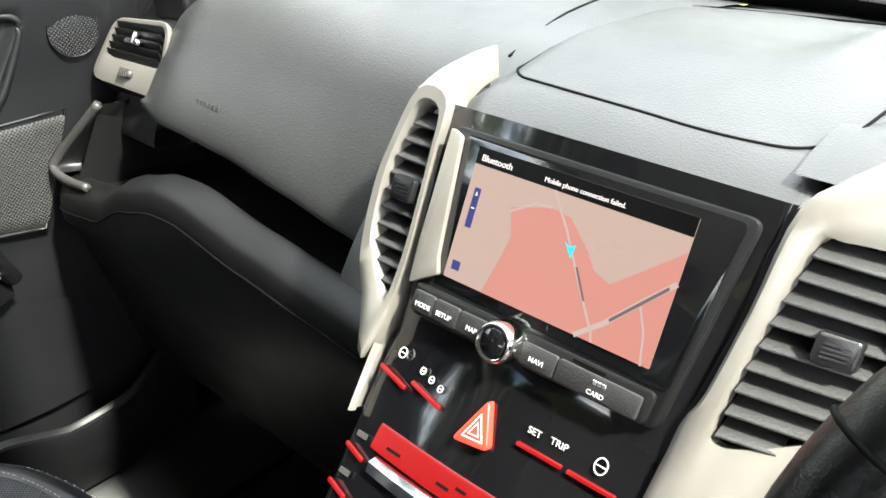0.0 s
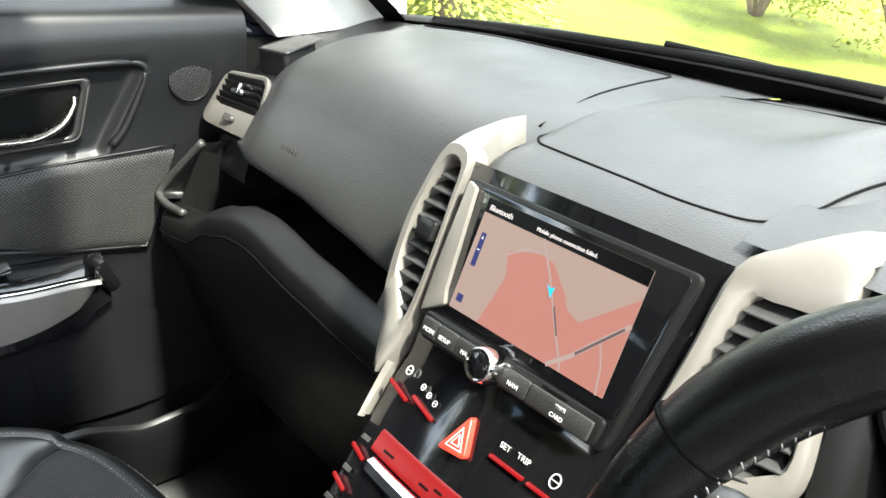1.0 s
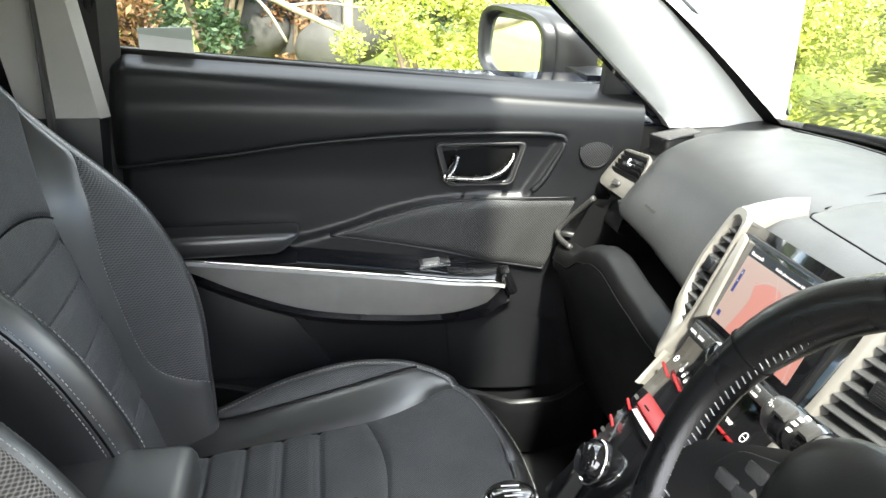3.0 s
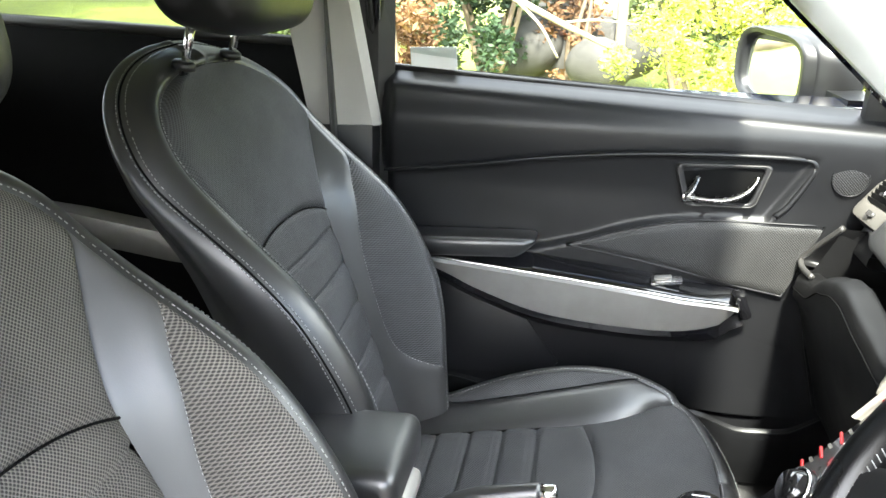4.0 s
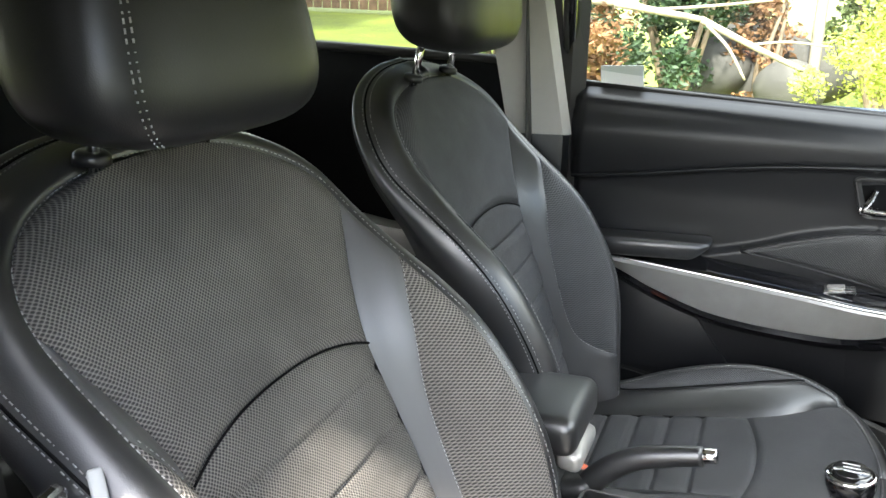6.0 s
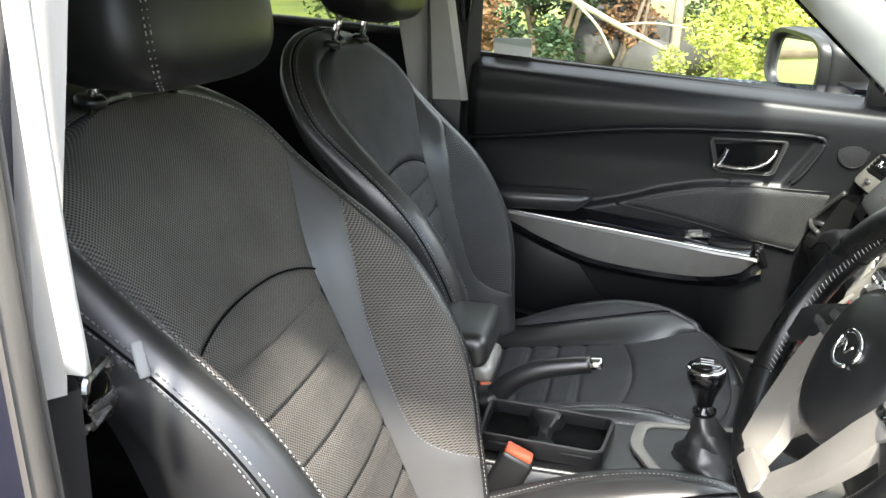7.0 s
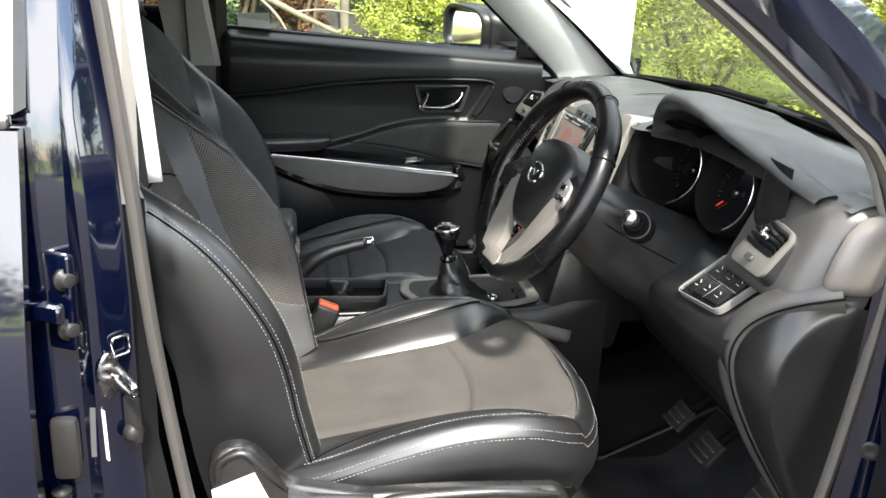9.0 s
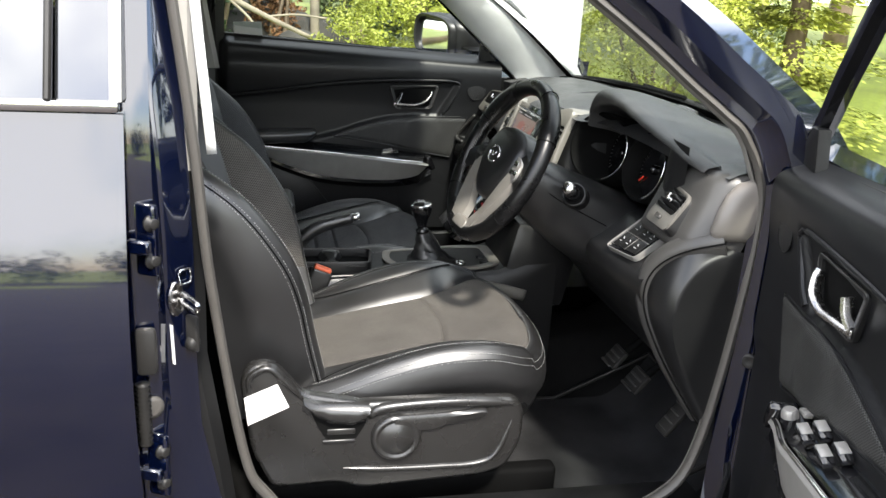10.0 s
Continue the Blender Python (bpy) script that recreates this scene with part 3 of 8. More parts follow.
# wipers at rest, and the black bonded edge of the glass
for x0, x1, xp in ((-0.60, 0.02, 0.10), (0.06, 0.62, 0.66)):
    wsh = lambda x, v: shield((x / (1 - 0.13 * v) + 0.68) / 1.36, v)
    bm = B()
    bl_ = [wsh(x0 + (x1 - x0) * k / 14, 0.004 + 0.012 * k / 14) + V(0, 0.008, 0.006) for k in range(15)]
    sweep(bm, bl_, [(-0.003, -0.006), (0.003, -0.006), (0.004, 0.002), (0.0, 0.006), (-0.004, 0.002)], False, (0, 0.56, 0.83))
    wpr = part("wiper_blade", bm, M_MATT, body, "black wiper blade at rest")
    bm = B()
    tube(bm, spline([wsh(xp, -0.03) + V(0, 0.02, 0.010), wsh(0.5 * (xp + 0.4 * x0 + 0.6 * x1), -0.008) + V(0, 0.016, 0.012), wsh(0.4 * x0 + 0.6 * x1, 0.012) + V(0, 0.012, 0.013)], 6), 0.004, 8)
    part("arm", bm, M_MATT, wpr)
for sx in (0, 1):
    bm = B()
    grid(bm, lambda u, v: shield(abs(sx - 0.032 * u), v * 0.9) + V(0, -0.003, -0.003), 2, 12)
    part("bonded_edge", bm, M_MATT, body)
# added panel outside the glass, put in for a pale bright area there
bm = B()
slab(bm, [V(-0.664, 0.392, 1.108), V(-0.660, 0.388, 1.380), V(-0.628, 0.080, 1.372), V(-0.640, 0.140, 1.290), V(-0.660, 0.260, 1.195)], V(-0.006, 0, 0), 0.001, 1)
part("added_pale_panel", bm, M_PILLAR, body, "pale panel added outside the windscreen's far lower corner")
bm = B()
tube(bm, [shield(0.004, v) + V(0.004, 0.002, 0.002) for v in [0.01 + 0.07 * k for k in range(13)]], 0.0045, 8)
part("glass_edge_line", bm, M_RUBBER, body)
bm = B()
grid(bm, lambda u, v: V(-0.60 + 1.2 * u, -2.10 + 0.12 * v, 1.18 + 0.24 * v), 2, 2)
pane = part("rear_window", bm, M_TINT, body)

# far side: body skin, middle pillar trim, rear door lining
bm = B()
grid(bm, lambda u, v: V(-0.84 - 0.045 * math.sin(math.pi * v) , -2.1 + 2.6 * u, 0.36 + 0.78 * v), 10, 10)
part("far_body_side", bm, M_PAINT, body)
bm = B()
loft(bm, [[V(-0.655 + tx, -0.865 + ty, z), V(-0.668 + tx, -0.80 + ty, z), V(-0.678 + tx, -0.757 + ty, z), V(-0.70 + tx, -0.745 + ty, z), V(-0.73 + tx, -0.76 + ty, z), V(-0.73 + tx, -0.87 + ty, z)] for z, tx, ty in ((1.088, 0, 0), (1.2, 0.015, -0.018), (1.33, 0.035, -0.038), (1.47, 0.06, -0.06), (1.51, 0.07, -0.065))])
bmesh.ops.recalc_face_normals(bm, faces=bm.faces[:])
part("far_pillar_trim", bm, M_PILLARG, body, "pale grey upper trim of the far middle pillar")
bm = B()
loft(bm, [[V(-0.655, -0.86, z), V(-0.662, -0.80, z), V(-0.675, -0.757, z), V(-0.73, -0.75, z), V(-0.73, -0.87, z)] for z in (0.42, 0.8, 1.09)])
bmesh.ops.recalc_face_normals(bm, faces=bm.faces[:])
part("far_pillar_lower_trim", bm, M_PLAST, body)
bm = B()
loft(bm, [[V(-0.71, -0.755, z), V(-0.735, -0.73, z), V(-0.76, -0.74, z), V(-0.76, -0.86, z), V(-0.73, -0.86, z)] for z in (0.42, 1.12, 1.50)])
bmesh.ops.recalc_face_normals(bm, faces=bm.faces[:])
part("far_pillar_seal", bm, M_RUBBER, body)
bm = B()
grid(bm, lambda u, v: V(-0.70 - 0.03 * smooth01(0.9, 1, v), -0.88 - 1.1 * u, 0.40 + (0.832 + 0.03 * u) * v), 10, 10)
part("rear_door_lining", bm, M_REAR_SHADE, body, "lining of the far rear door, black plastic darkened for shade")
bm = B()
loft(bm, [[V(-0.64, y, z), V(-0.632, y, z + 0.006), V(-0.628, y, z - 0.01), V(-0.635, y, z - 0.05), V(-0.70, y, z - 0.05), V(-0.70, y, z)] for y, z in ((-0.95, 0.848), (-1.15, 0.860), (-1.35, 0.885), (-1.55, 0.90))])
bmesh.ops.recalc_face_normals(bm, faces=bm.faces[:])
part("rear_door_strip", bm, M_STRIP, body, "satin silver strip on the far rear door")
bm = B()
grid(bm, lambda u, v: V(-0.735 + 0.11 * v, -0.87 - 0.95 * u, 1.215 + 0.03 * u + (0.28 - 0.08 * u) * v), 4, 4)
pane = part("rear_door_window", bm, M_TINT, body)
for sx in (1,):
    bm = B()
    rbox(bm, (sx * 0.70, -1.95, 1.30), (0.10, 0.25, 0.35), 0.03)
    part("rear_quarter_pillar", bm, M_PLAST, body)
bm = B()
tube(bm, [(-0.735, -0.87, 1.222), (-0.73, -1.3, 1.236), (-0.73, -1.85, 1.25)], 0.012, 8)
part("rear_waist_seal", bm, M_RUBBER, body)

# seat belts on the middle pillars
def belt(name, lab, pts, group):
    bm = B()
    sweep(bm, spline(pts, 8), [(-0.024, -0.0008), (0.024, -0.0008), (0.024, 0.0008), (-0.024, 0.0008)], False, (0, 1, 0))
    tagged(part(name, bm, M_RUBBER, None), lab, "seat belt", group)

belt("seat_belt", "black woven seat belt hanging on the far pillar", [(-0.645, -0.83, 1.42), (-0.648, -0.825, 1.25), (-0.645, -0.815, 1.0), (-0.63, -0.80, 0.70), (-0.62, -0.79, 0.48)], "seat belts")
belt("seat_belt", "black woven seat belt behind the driver's seat", [(0.62, -0.80, 1.40), (0.655, -0.79, 1.25), (0.66, -0.775, 1.0), (0.66, -0.76, 0.70), (0.65, -0.75, 0.48)], "seat belts")
bm = B()
tube(bm, rounded([V(0.625, -0.745, 1.075), V(0.668, -0.735, 1.075), V(0.668, -0.735, 1.035), V(0.625, -0.745, 1.035)], 0.008, 3), 0.0045, 8, True)
rbox(bm, (0.646, -0.742, 1.037), (0.05, 0.006, 0.02), 0.003)
tagged(part("belt_tongue", bm, M_STEEL, None), "bright steel seat belt tongue beside the driver's seat", "belt tongue")

# rear door beside the camera's way out
rdoor = thing("rear_door", "dark blue closed rear door reflecting sky and paving", "car door", (0.83, -1.3, 0.4), "")
def rskin(u, v):
    y, z = -0.787 - 1.0 * u, 0.36 + 0.835 * v
    bulge = 0.054 * smooth01(0.0, 0.62, v) - 0.056 * smooth01(0.60, 1.18, v) / 0.79
    return V(0.832 + bulge - 0.02 * (1 - v) ** 4, y, z)

bm = B()
grid(bm, rskin, 16, 28)
e = [bm.verts.new(rskin(0, k / 28) + V(-0.03, -0.004, 0)) for k in range(29)]
f0 = [bm.verts.new(rskin(0, k / 28)) for k in range(29)]
for k in range(28):
    bm.faces.new((f0[k], f0[k + 1], e[k + 1], e[k]))
bmesh.ops.recalc_face_normals(bm, faces=bm.faces[:])
part("skin", bm, M_PAINT, rdoor)
bm = B()
rbox(bm, (0.838, -1.29, 1.206), (0.016, 1.0, 0.016), 0.005)
part("waist_trim", bm, M_CHROME, rdoor)
bm = B()
loft(bm, [[V(0.838 + tx, -0.787, z), V(0.838 + tx, -0.802, z), V(0.80 + tx, -0.802, z), V(0.80 + tx, -0.787, z)] for z, tx in ((1.212, 0), (1.32, -0.035), (1.50, -0.10))])
bmesh.ops.recalc_face_normals(bm, faces=bm.faces[:])
part("window_frame", bm, M_STRIP, rdoor, "pale edge of the rear window frame")
bm = B()
rbox(bm, (0.789, -0.874, 1.35), (0.012, 0.010, 0.30), 0.003, 1, (0, -22, 0))
part("window_divider", bm, M_RUBBER, rdoor)
bm = B()
grid(bm, lambda u, v: V(0.828 - 0.11 * v, -0.803 - 0.066 * u, 1.212 + 0.285 * v), 4, 4)
part("fixed_pane", bm, M_PRIV, rdoor)
bm = B()
grid(bm, lambda u, v: V(0.828 - 0.11 * v, -0.880 - 0.9 * u, 1.212 + 0.285 * v), 4, 4)
part("pane", bm, M_PRIV, rdoor)

# road wheels and the closed nose
for sx in (-1, 1):
    for y in (0.98, -1.62):
        bm = B()
        lathe(bm, (sx * 0.86, y, 0.335), (-sx, 0, 0), [(0.0, 0.20), (0.0, 0.27), (0.012, 0.315), (0.03, 0.335), (0.17, 0.335), (0.19, 0.315), (0.20, 0.27), (0.20, 0.20)], 36)
        wh = part("road_wheel", bm, M_RUBBER, body, "black rubber tyre")
        bm = B()
        lathe(bm, (sx * 0.855, y, 0.335), (-sx, 0, 0), [(0.0, 0.03), (0.0, 0.06), (0.012, 0.17), (-0.004, 0.20), (0.05, 0.20)], 30)
        part("rim", bm, M_STEEL, wh)
bm = B()
loft(bm, [[V(-0.80, y, z0), V(-0.80, y, z1), V(-0.55, y + 0.03, z1 + 0.012), V(0.55, y + 0.03, z1 + 0.012), V(0.80, y, z1), V(0.80, y, z0)] for y, z0, z1 in ((0.52, 0.62, 0.985), (0.95, 0.62, 0.93), (1.30, 0.60, 0.84), (1.46, 0.45, 0.72), (1.50, 0.30, 0.50))])
bmesh.ops.recalc_face_normals(bm, faces=bm.faces[:])
part("nose", bm, M_PAINT, body)

# ---- dashboard ----
dash = thing("dashboard", "black soft-touch dashboard with storage tray and silver vents", "dashboard", (0, 0.3, 0.7))
PADP = [(0.43, 1.108), (0.36, 1.117), (0.28, 1.121), (0.21, 1.118), (0.155, 1.104), (0.12, 1.078), (0.098, 1.045), (0.080, 1.015), (0.066, 0.988), (0.058, 0.966), (0.062, 0.957), (0.09, 0.953), (0.17, 0.951)]
PADB = [(-0.58, 0.018), (-0.50, 0.017), (-0.41, 0.012), (-0.33, 0.0), (-0.25, -0.012), (-0.12, -0.030)]
def pad_pt(x, k):
    y, z = PADP[k]
    e = smooth01(-0.60, -0.52, x)                       # rounds off beside the side vent
    fall = 1 - e
    z += lerp(PADB, x) * smooth01(5, 9, k)
    return V(x, y + fall * 0.018 * (k > 2) + 0.03 * smooth01(0.45, 0.72, abs(x)) * (k < 3) * -1.0, z - fall * 0.016 * (1 < k < 9) - 0.010 * smooth01(0.4, 0.7, abs(x)) * (k < 5))

bm = B()
pr = []
for i in range(37):
    x = -0.588 + i * (0.588 - 0.075) / 36
    pr.append(spline([pad_pt(x, k) for k in range(len(PADP))], 3))
loft(bm, pr, False)
bmesh.ops.recalc_face_normals(bm, faces=bm.faces[:])
part("upper_pad", bm, M_DASH, dash, "grained black soft dashboard pad")
bm = B()
rows = []
for i in range(19):
    x = -0.735 + i * (0.735 - 0.580) / 18
    o = 0.020 + 0.035 * smooth01(-0.66, -0.735, x)
    rows.append(spline([V(x, y + o * (k > 2), z - 0.018 * (k > 1) - 0.012) for k, (y, z) in enumerate(PADP)], 3))
loft(bm, rows, False)
bmesh.ops.recalc_face_normals(bm, faces=bm.faces[:])
part("end_pad", bm, M_PLAST, dash)
# joint of the airbag lid
def pad_z(y):
    pts = sorted((a, b) for a, b in PADP[:7])
    return lerp(pts, y)
bm = B()
tube(bm, spline([V(x, y, pad_z(y) + dz) for x, y, dz in ((-0.56, 0.345, -0.004), (-0.42, 0.372, 0.0), (-0.28, 0.386, 0.0005), (-0.20, 0.388, 0.0005), (-0.175, 0.370, 0.0005), (-0.160, 0.30, 0.0005), (-0.150, 0.22, 0.0005), (-0.146, 0.15, 0.0005))], 8), 0.0013, 6)
part("lid_joint", bm, M_MATT, dash)
# embossed mark on the pad, plain bars
for k in range(6):
    bm = B()
    rbox(bm, (-0.468 + k * 0.0065, 0.0725, 1.011), (0.0045, 0.002, 0.004 if k % 2 else 0.0055), 0.0, 1, (-25, 0, 0))
    part("embossed_bar", bm, M_GREY, dash)

# storage tray: the box behind the lip
LIP = [(-0.735, 0.880), (-0.66, 0.884), (-0.59, 0.894), (-0.52, 0.930), (-0.46, 0.947), (-0.42, 0.950), (-0.32, 0.935), (-0.224, 0.925), (-0.16, 0.918)]
bm = B()
def tray(u, v):
    x = -0.700 + 0.50 * u
    y = 0.175 - 0.16 * v
    return V(x, y, 0.868 + 0.02 * u)
grid(bm, tray, 8, 4)
bw = [V(-0.700, 0.175, 0.86), V(-0.20, 0.175, 0.88), V(-0.20, 0.175, 0.957), V(-0.70, 0.175, 0.957)]
for q in (bw, [V(-0.668, 0.012, 0.86), V(-0.640, 0.175, 0.86), V(-0.640, 0.175, 0.97), V(-0.645, 0.055, 0.97)], [V(-0.2, 0.01, 0.86), V(-0.2, 0.175, 0.86), V(-0.2, 0.175, 0.957), V(-0.2, 0.05, 0.957)]):
    bm.faces.new([bm.verts.new(p) for p in q])
part("storage_tray", bm, M_GLOVE, dash, "deep black open storage tray")
bm = B()
rows = []
for i in range(49):
    x = -0.725 + i * (0.725 - 0.155) / 48
    zl = lerp(LIP, x)
    end = smooth01(-0.655, -0.725, x)
    o = 0.05 * end ** 2
    rows.append(spline([V(x, 0.055 + o, zl - 0.03), V(x, 0.040 + o, zl - 0.004), V(x, 0.028 + o, zl), V(x, 0.008 + o, zl - 0.005), V(x, 0.000 + o, zl - 0.016), V(x, -0.002 + o, zl - 0.045), V(x, 0.008 + o, 0.83), V(x, 0.03 + o, 0.76), V(x, 0.055 + o, 0.68), V(x, 0.085 + o, 0.60), V(x, 0.16, 0.565), V(x, 0.45, 0.565)], 3))
loft(bm, rows, False)
bmesh.ops.recalc_face_normals(bm, faces=bm.faces[:])
gb = part("glovebox_front", bm, M_GLOVE, dash, "black glovebox front with a stepped lip")
bm = B()
for xs in ((-0.70, -0.16),):
    pts = [V(x, -0.0035 + 0.05 * smooth01(-0.655, -0.725, x) ** 2, lerp(LIP, x) - 0.030) for x in [xs[0] + (xs[1] - xs[0]) * k / 40 for k in range(41)]]
    tube(bm, pts, 0.0012, 6)
part("shut_line", bm, M_MATT, gb)
bm = B()
RIMT = spline([(-0.640, 0.052, 0.974), (-0.668, 0.032, 0.938), (-0.692, 0.014, 0.905), (-0.690, 0.008, 0.894), (-0.664, 0.008, 0.889), (-0.620, 0.011, 0.891)], 7)
tube(bm, RIMT, 0.0052, 8)
part("tray_rim", bm, M_GREY, dash, "satin edge of the tray's end")
bm = B()
loft(bm, [[p + V(0.006, 0.030, -0.004), p + V(0.002, 0.004, -0.001), p + V(-0.010, -0.001, -0.001), p + V(-0.022, 0.010, -0.008), p + V(-0.026, 0.045, -0.014)] for p in RIMT[:24]], False)
bmesh.ops.recalc_face_normals(bm, faces=bm.faces[:])
part("tray_cheek", bm, M_PLAST, dash, "rounded black end of the storage tray", smooth=70)
bm = B()
cheek = [RIMT[21] + V(k * -0.004, 0.002 * k, -0.004 * k) for k in range(7)]
loft(bm, [[p, p + V(-0.004, 0.012, -0.06), p + V(-0.002, 0.03, -0.16), p + V(0.0, 0.06, -0.27)] for p in cheek], False)
bmesh.ops.recalc_face_normals(bm, faces=bm.faces[:])
part("glovebox_end", bm, M_GLOVE, dash, smooth=70)
bm = B()
lathe(bm, (-0.51, 0.055, 0.905), (0, -0.2, 1), [(0, 0.007), (0.006, 0.007), (0.010, 0.005), (0.011, 0.0)], 14)
part("lamp_lens", bm, M_GREY, dash)

# side vents with bezel, fins and knob, both ends
def side_vent(tf, lab):
    A, Bq, C, D = V(-0.690, 0.120, 1.048), V(-0.590, 0.132, 1.056), V(-0.572, 0.094, 0.980), V(-0.690, 0.076, 0.988)
    n = (Bq - A).cross(D - A).normalized()
    if n.y > 0:
        n = -n
    out = rounded([A, Bq, C, D], 0.018, 5)
    ir = rounded([A.lerp(D, 0.10).lerp(Bq.lerp(C, 0.10), 0.10), A.lerp(D, 0.10).lerp(Bq.lerp(C, 0.10), 0.93), A.lerp(D, 0.62).lerp(Bq.lerp(C, 0.62), 0.93), A.lerp(D, 0.62).lerp(Bq.lerp(C, 0.62), 0.14)], 0.010, 5)
    bm = B()
    ring(bm, out, ir, n * 0.007)
    bez = part("vent_bezel", bm, M_BEZEL, dash, lab, tf=tf)
    bm = B()
    loft(bm, [[p + n * 0.002 for p in out], [p - n * 0.045 for p in shrink(out, -0.012)]])
    bmesh.ops.recalc_face_normals(bm, faces=bm.faces[:])
    part("vent_pod", bm, M_PLAST, bez, tf=tf)
    # flat sheet behind the fins, its near-black colour the duct's shade
    bm = B()
    slab(bm, [p + n * 0.0035 for p in ir], -n * 0.002)
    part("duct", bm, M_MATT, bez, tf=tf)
    ac, bc = A.lerp(D, 0.36), Bq.lerp(C, 0.36)
    for k in range(5):
        f = 0.14 + 0.108 * k
        a, b = A.lerp(D, f).lerp(Bq.lerp(C, f), 0.13), A.lerp(D, f).lerp(Bq.lerp(C, f), 0.91)
        d = (b - a).normalized()
        bm = B()
        up = n.cross(d)
        slab(bm, [a + n * 0.004 - up * 0.003, b + n * 0.004 - up * 0.003, b + n * 0.010 + up * 0.003, a + n * 0.010 + up * 0.003], up * 0.002 + n * 0.0005, 0.0004, 1)
        part("fin", bm, M_PLAST, bez, tf=tf)
    c = ac.lerp(bc, 0.52)
    d = (bc - ac).normalized()
    bm = B()
    m = Matrix((d, n.cross(d), n)).transposed().to_4x4()
    m.translation = c + n * 0.012
    g = rbox(bm, (0, 0, 0), (0.026, 0.007, 0.007), 0.003)
    rbox(bm, (0.004, 0.004, 0.002), (0.006, 0.014, 0.008), 0.002)
    bm.transform(m)
    part("knob", bm, M_CHROME, bez, tf=tf)
    bm = B()
    m.translation = A.lerp(D, 0.80).lerp(Bq.lerp(C, 0.80), 0.5) + n * 0.008
    rbox(bm, (0, 0, 0), (0.020, 0.010, 0.009), 0.004, 3)
    for k in range(4):
        rbox(bm, (-0.006 + 0.004 * k, 0, 0.0045), (0.0012, 0.009, 0.002), 0.0)
    bm.transform(m)
    part("thumbwheel", bm, M_GREY, bez, tf=tf)

side_vent(None, "satin silver side vent bezel")
side_vent(MX, "satin silver side vent bezel by the door")

# demister grille near the pillar
ds = [V(-0.652, 0.142, 1.078), V(-0.590, 0.148, 1.081), V(-0.606, 0.205, 1.092), V(-0.655, 0.212, 1.090)]
for tf in (None, MX):
    bm = B()
    slab(bm, [p - V(0, 0, 0.024) for p in rounded(ds, 0.008)], V(0, -0.002, 0.028), 0.001, 1)
    dv = part("demister_vent", bm, M_PLAST, dash, "ribbed black demister grille", tf=tf)
    bm = B()
    slab(bm, [p + V(0, -0.002, 0.0042) for p in rounded(shrink(ds, 0.005), 0.006)], V(0, 0, 0.0008))
    part("slot", bm, M_MATT, dv, tf=tf)
    for k in range(7):
        t = 0.10 + 0.13 * k
        a, b = ds[0].lerp(ds[1], t), ds[3].lerp(ds[2], t)
        bm = B()
        slab(bm, [a + V(0, 0, 0.005), a + V(0.004, 0, 0.005), b + V(0.016, 0, 0.006), b + V(0.012, 0, 0.006)], V(0, 0, 0.003), 0.0005, 1)
        part("rib", bm, M_GREY, dv, tf=tf)
    bm = B()
    tube(bm, [p + V(0, 0, 0.005) for p in rounded(ds, 0.008)], 0.0025, 6, True)
    part("vent_rim", bm, M_PLAST, dv, tf=tf)

# middle pad over the screen with its sewn-looking lid
def mid_pt(u, v):
    x = -0.128 + 0.262 * u
    w = 1 - 0.10 * v
    y = 0.052 + 0.40 * v
    z = 1.096 + 0.026 * smooth01(0, 0.35, v) + 0.010 * math.sin(math.pi * u) * (1 - v * 0.5) - 0.018 * smooth01(0.55, 1, v)
    crest = 0.016 * math.exp(-((u - 0.80 - 0.25 * (v - 0.45)) / 0.10) ** 2) * smooth01(0.22, 0.5, v) * (1 - smooth01(0.8, 1, v))
    edge = -0.012 * smooth01(0.0, 0.06, 0.06 - v) - 0.010 * smooth01(0.94, 1.0, u) - 0.010 * smooth01(0.06, 0, u)
    return V(x * w + 0.02 * v, y + 0.008 * u, z + crest + edge)

bm = B()
grid(bm, mid_pt, 32, 32)
rows = [[mid_pt(k / 32, 0) for k in range(33)], [mid_pt(k / 32, 0) + V(0, -0.007, -0.006) for k in range(33)], [mid_pt(k / 32, 0) + V(0, -0.004, -0.018) for k in range(33)]]
loft(bm, rows, False)
bmesh.ops.remove_doubles(bm, verts=bm.verts[:], dist=0.0004)
bmesh.ops.recalc_face_normals(bm, faces=bm.faces[:])
mp = part("middle_pad", bm, M_DASH, dash, "grained black pad over the centre screen", smooth=60)
bm = B()
def mid_uv(x, y):
    v = (y - 0.052) / 0.40
    return V(((x - 0.02 * v) / (1 - 0.1 * v) + 0.128) / 0.262, v, 0)

lid = rounded([mid_uv(*q) for q in ((-0.118, 0.105), (-0.03, 0.086), (0.05, 0.080), (0.112, 0.096), (0.128, 0.19), (0.122, 0.37), (-0.105, 0.34), (-0.112, 0.20))], 0.14, 6)
tube(bm, [mid_pt(p.x, p.y) + V(0, 0, 0.0002) for p in spline(lid, 2, True)], 0.0011, 6, True)
part("lid_joint", bm, M_MATT, mp)

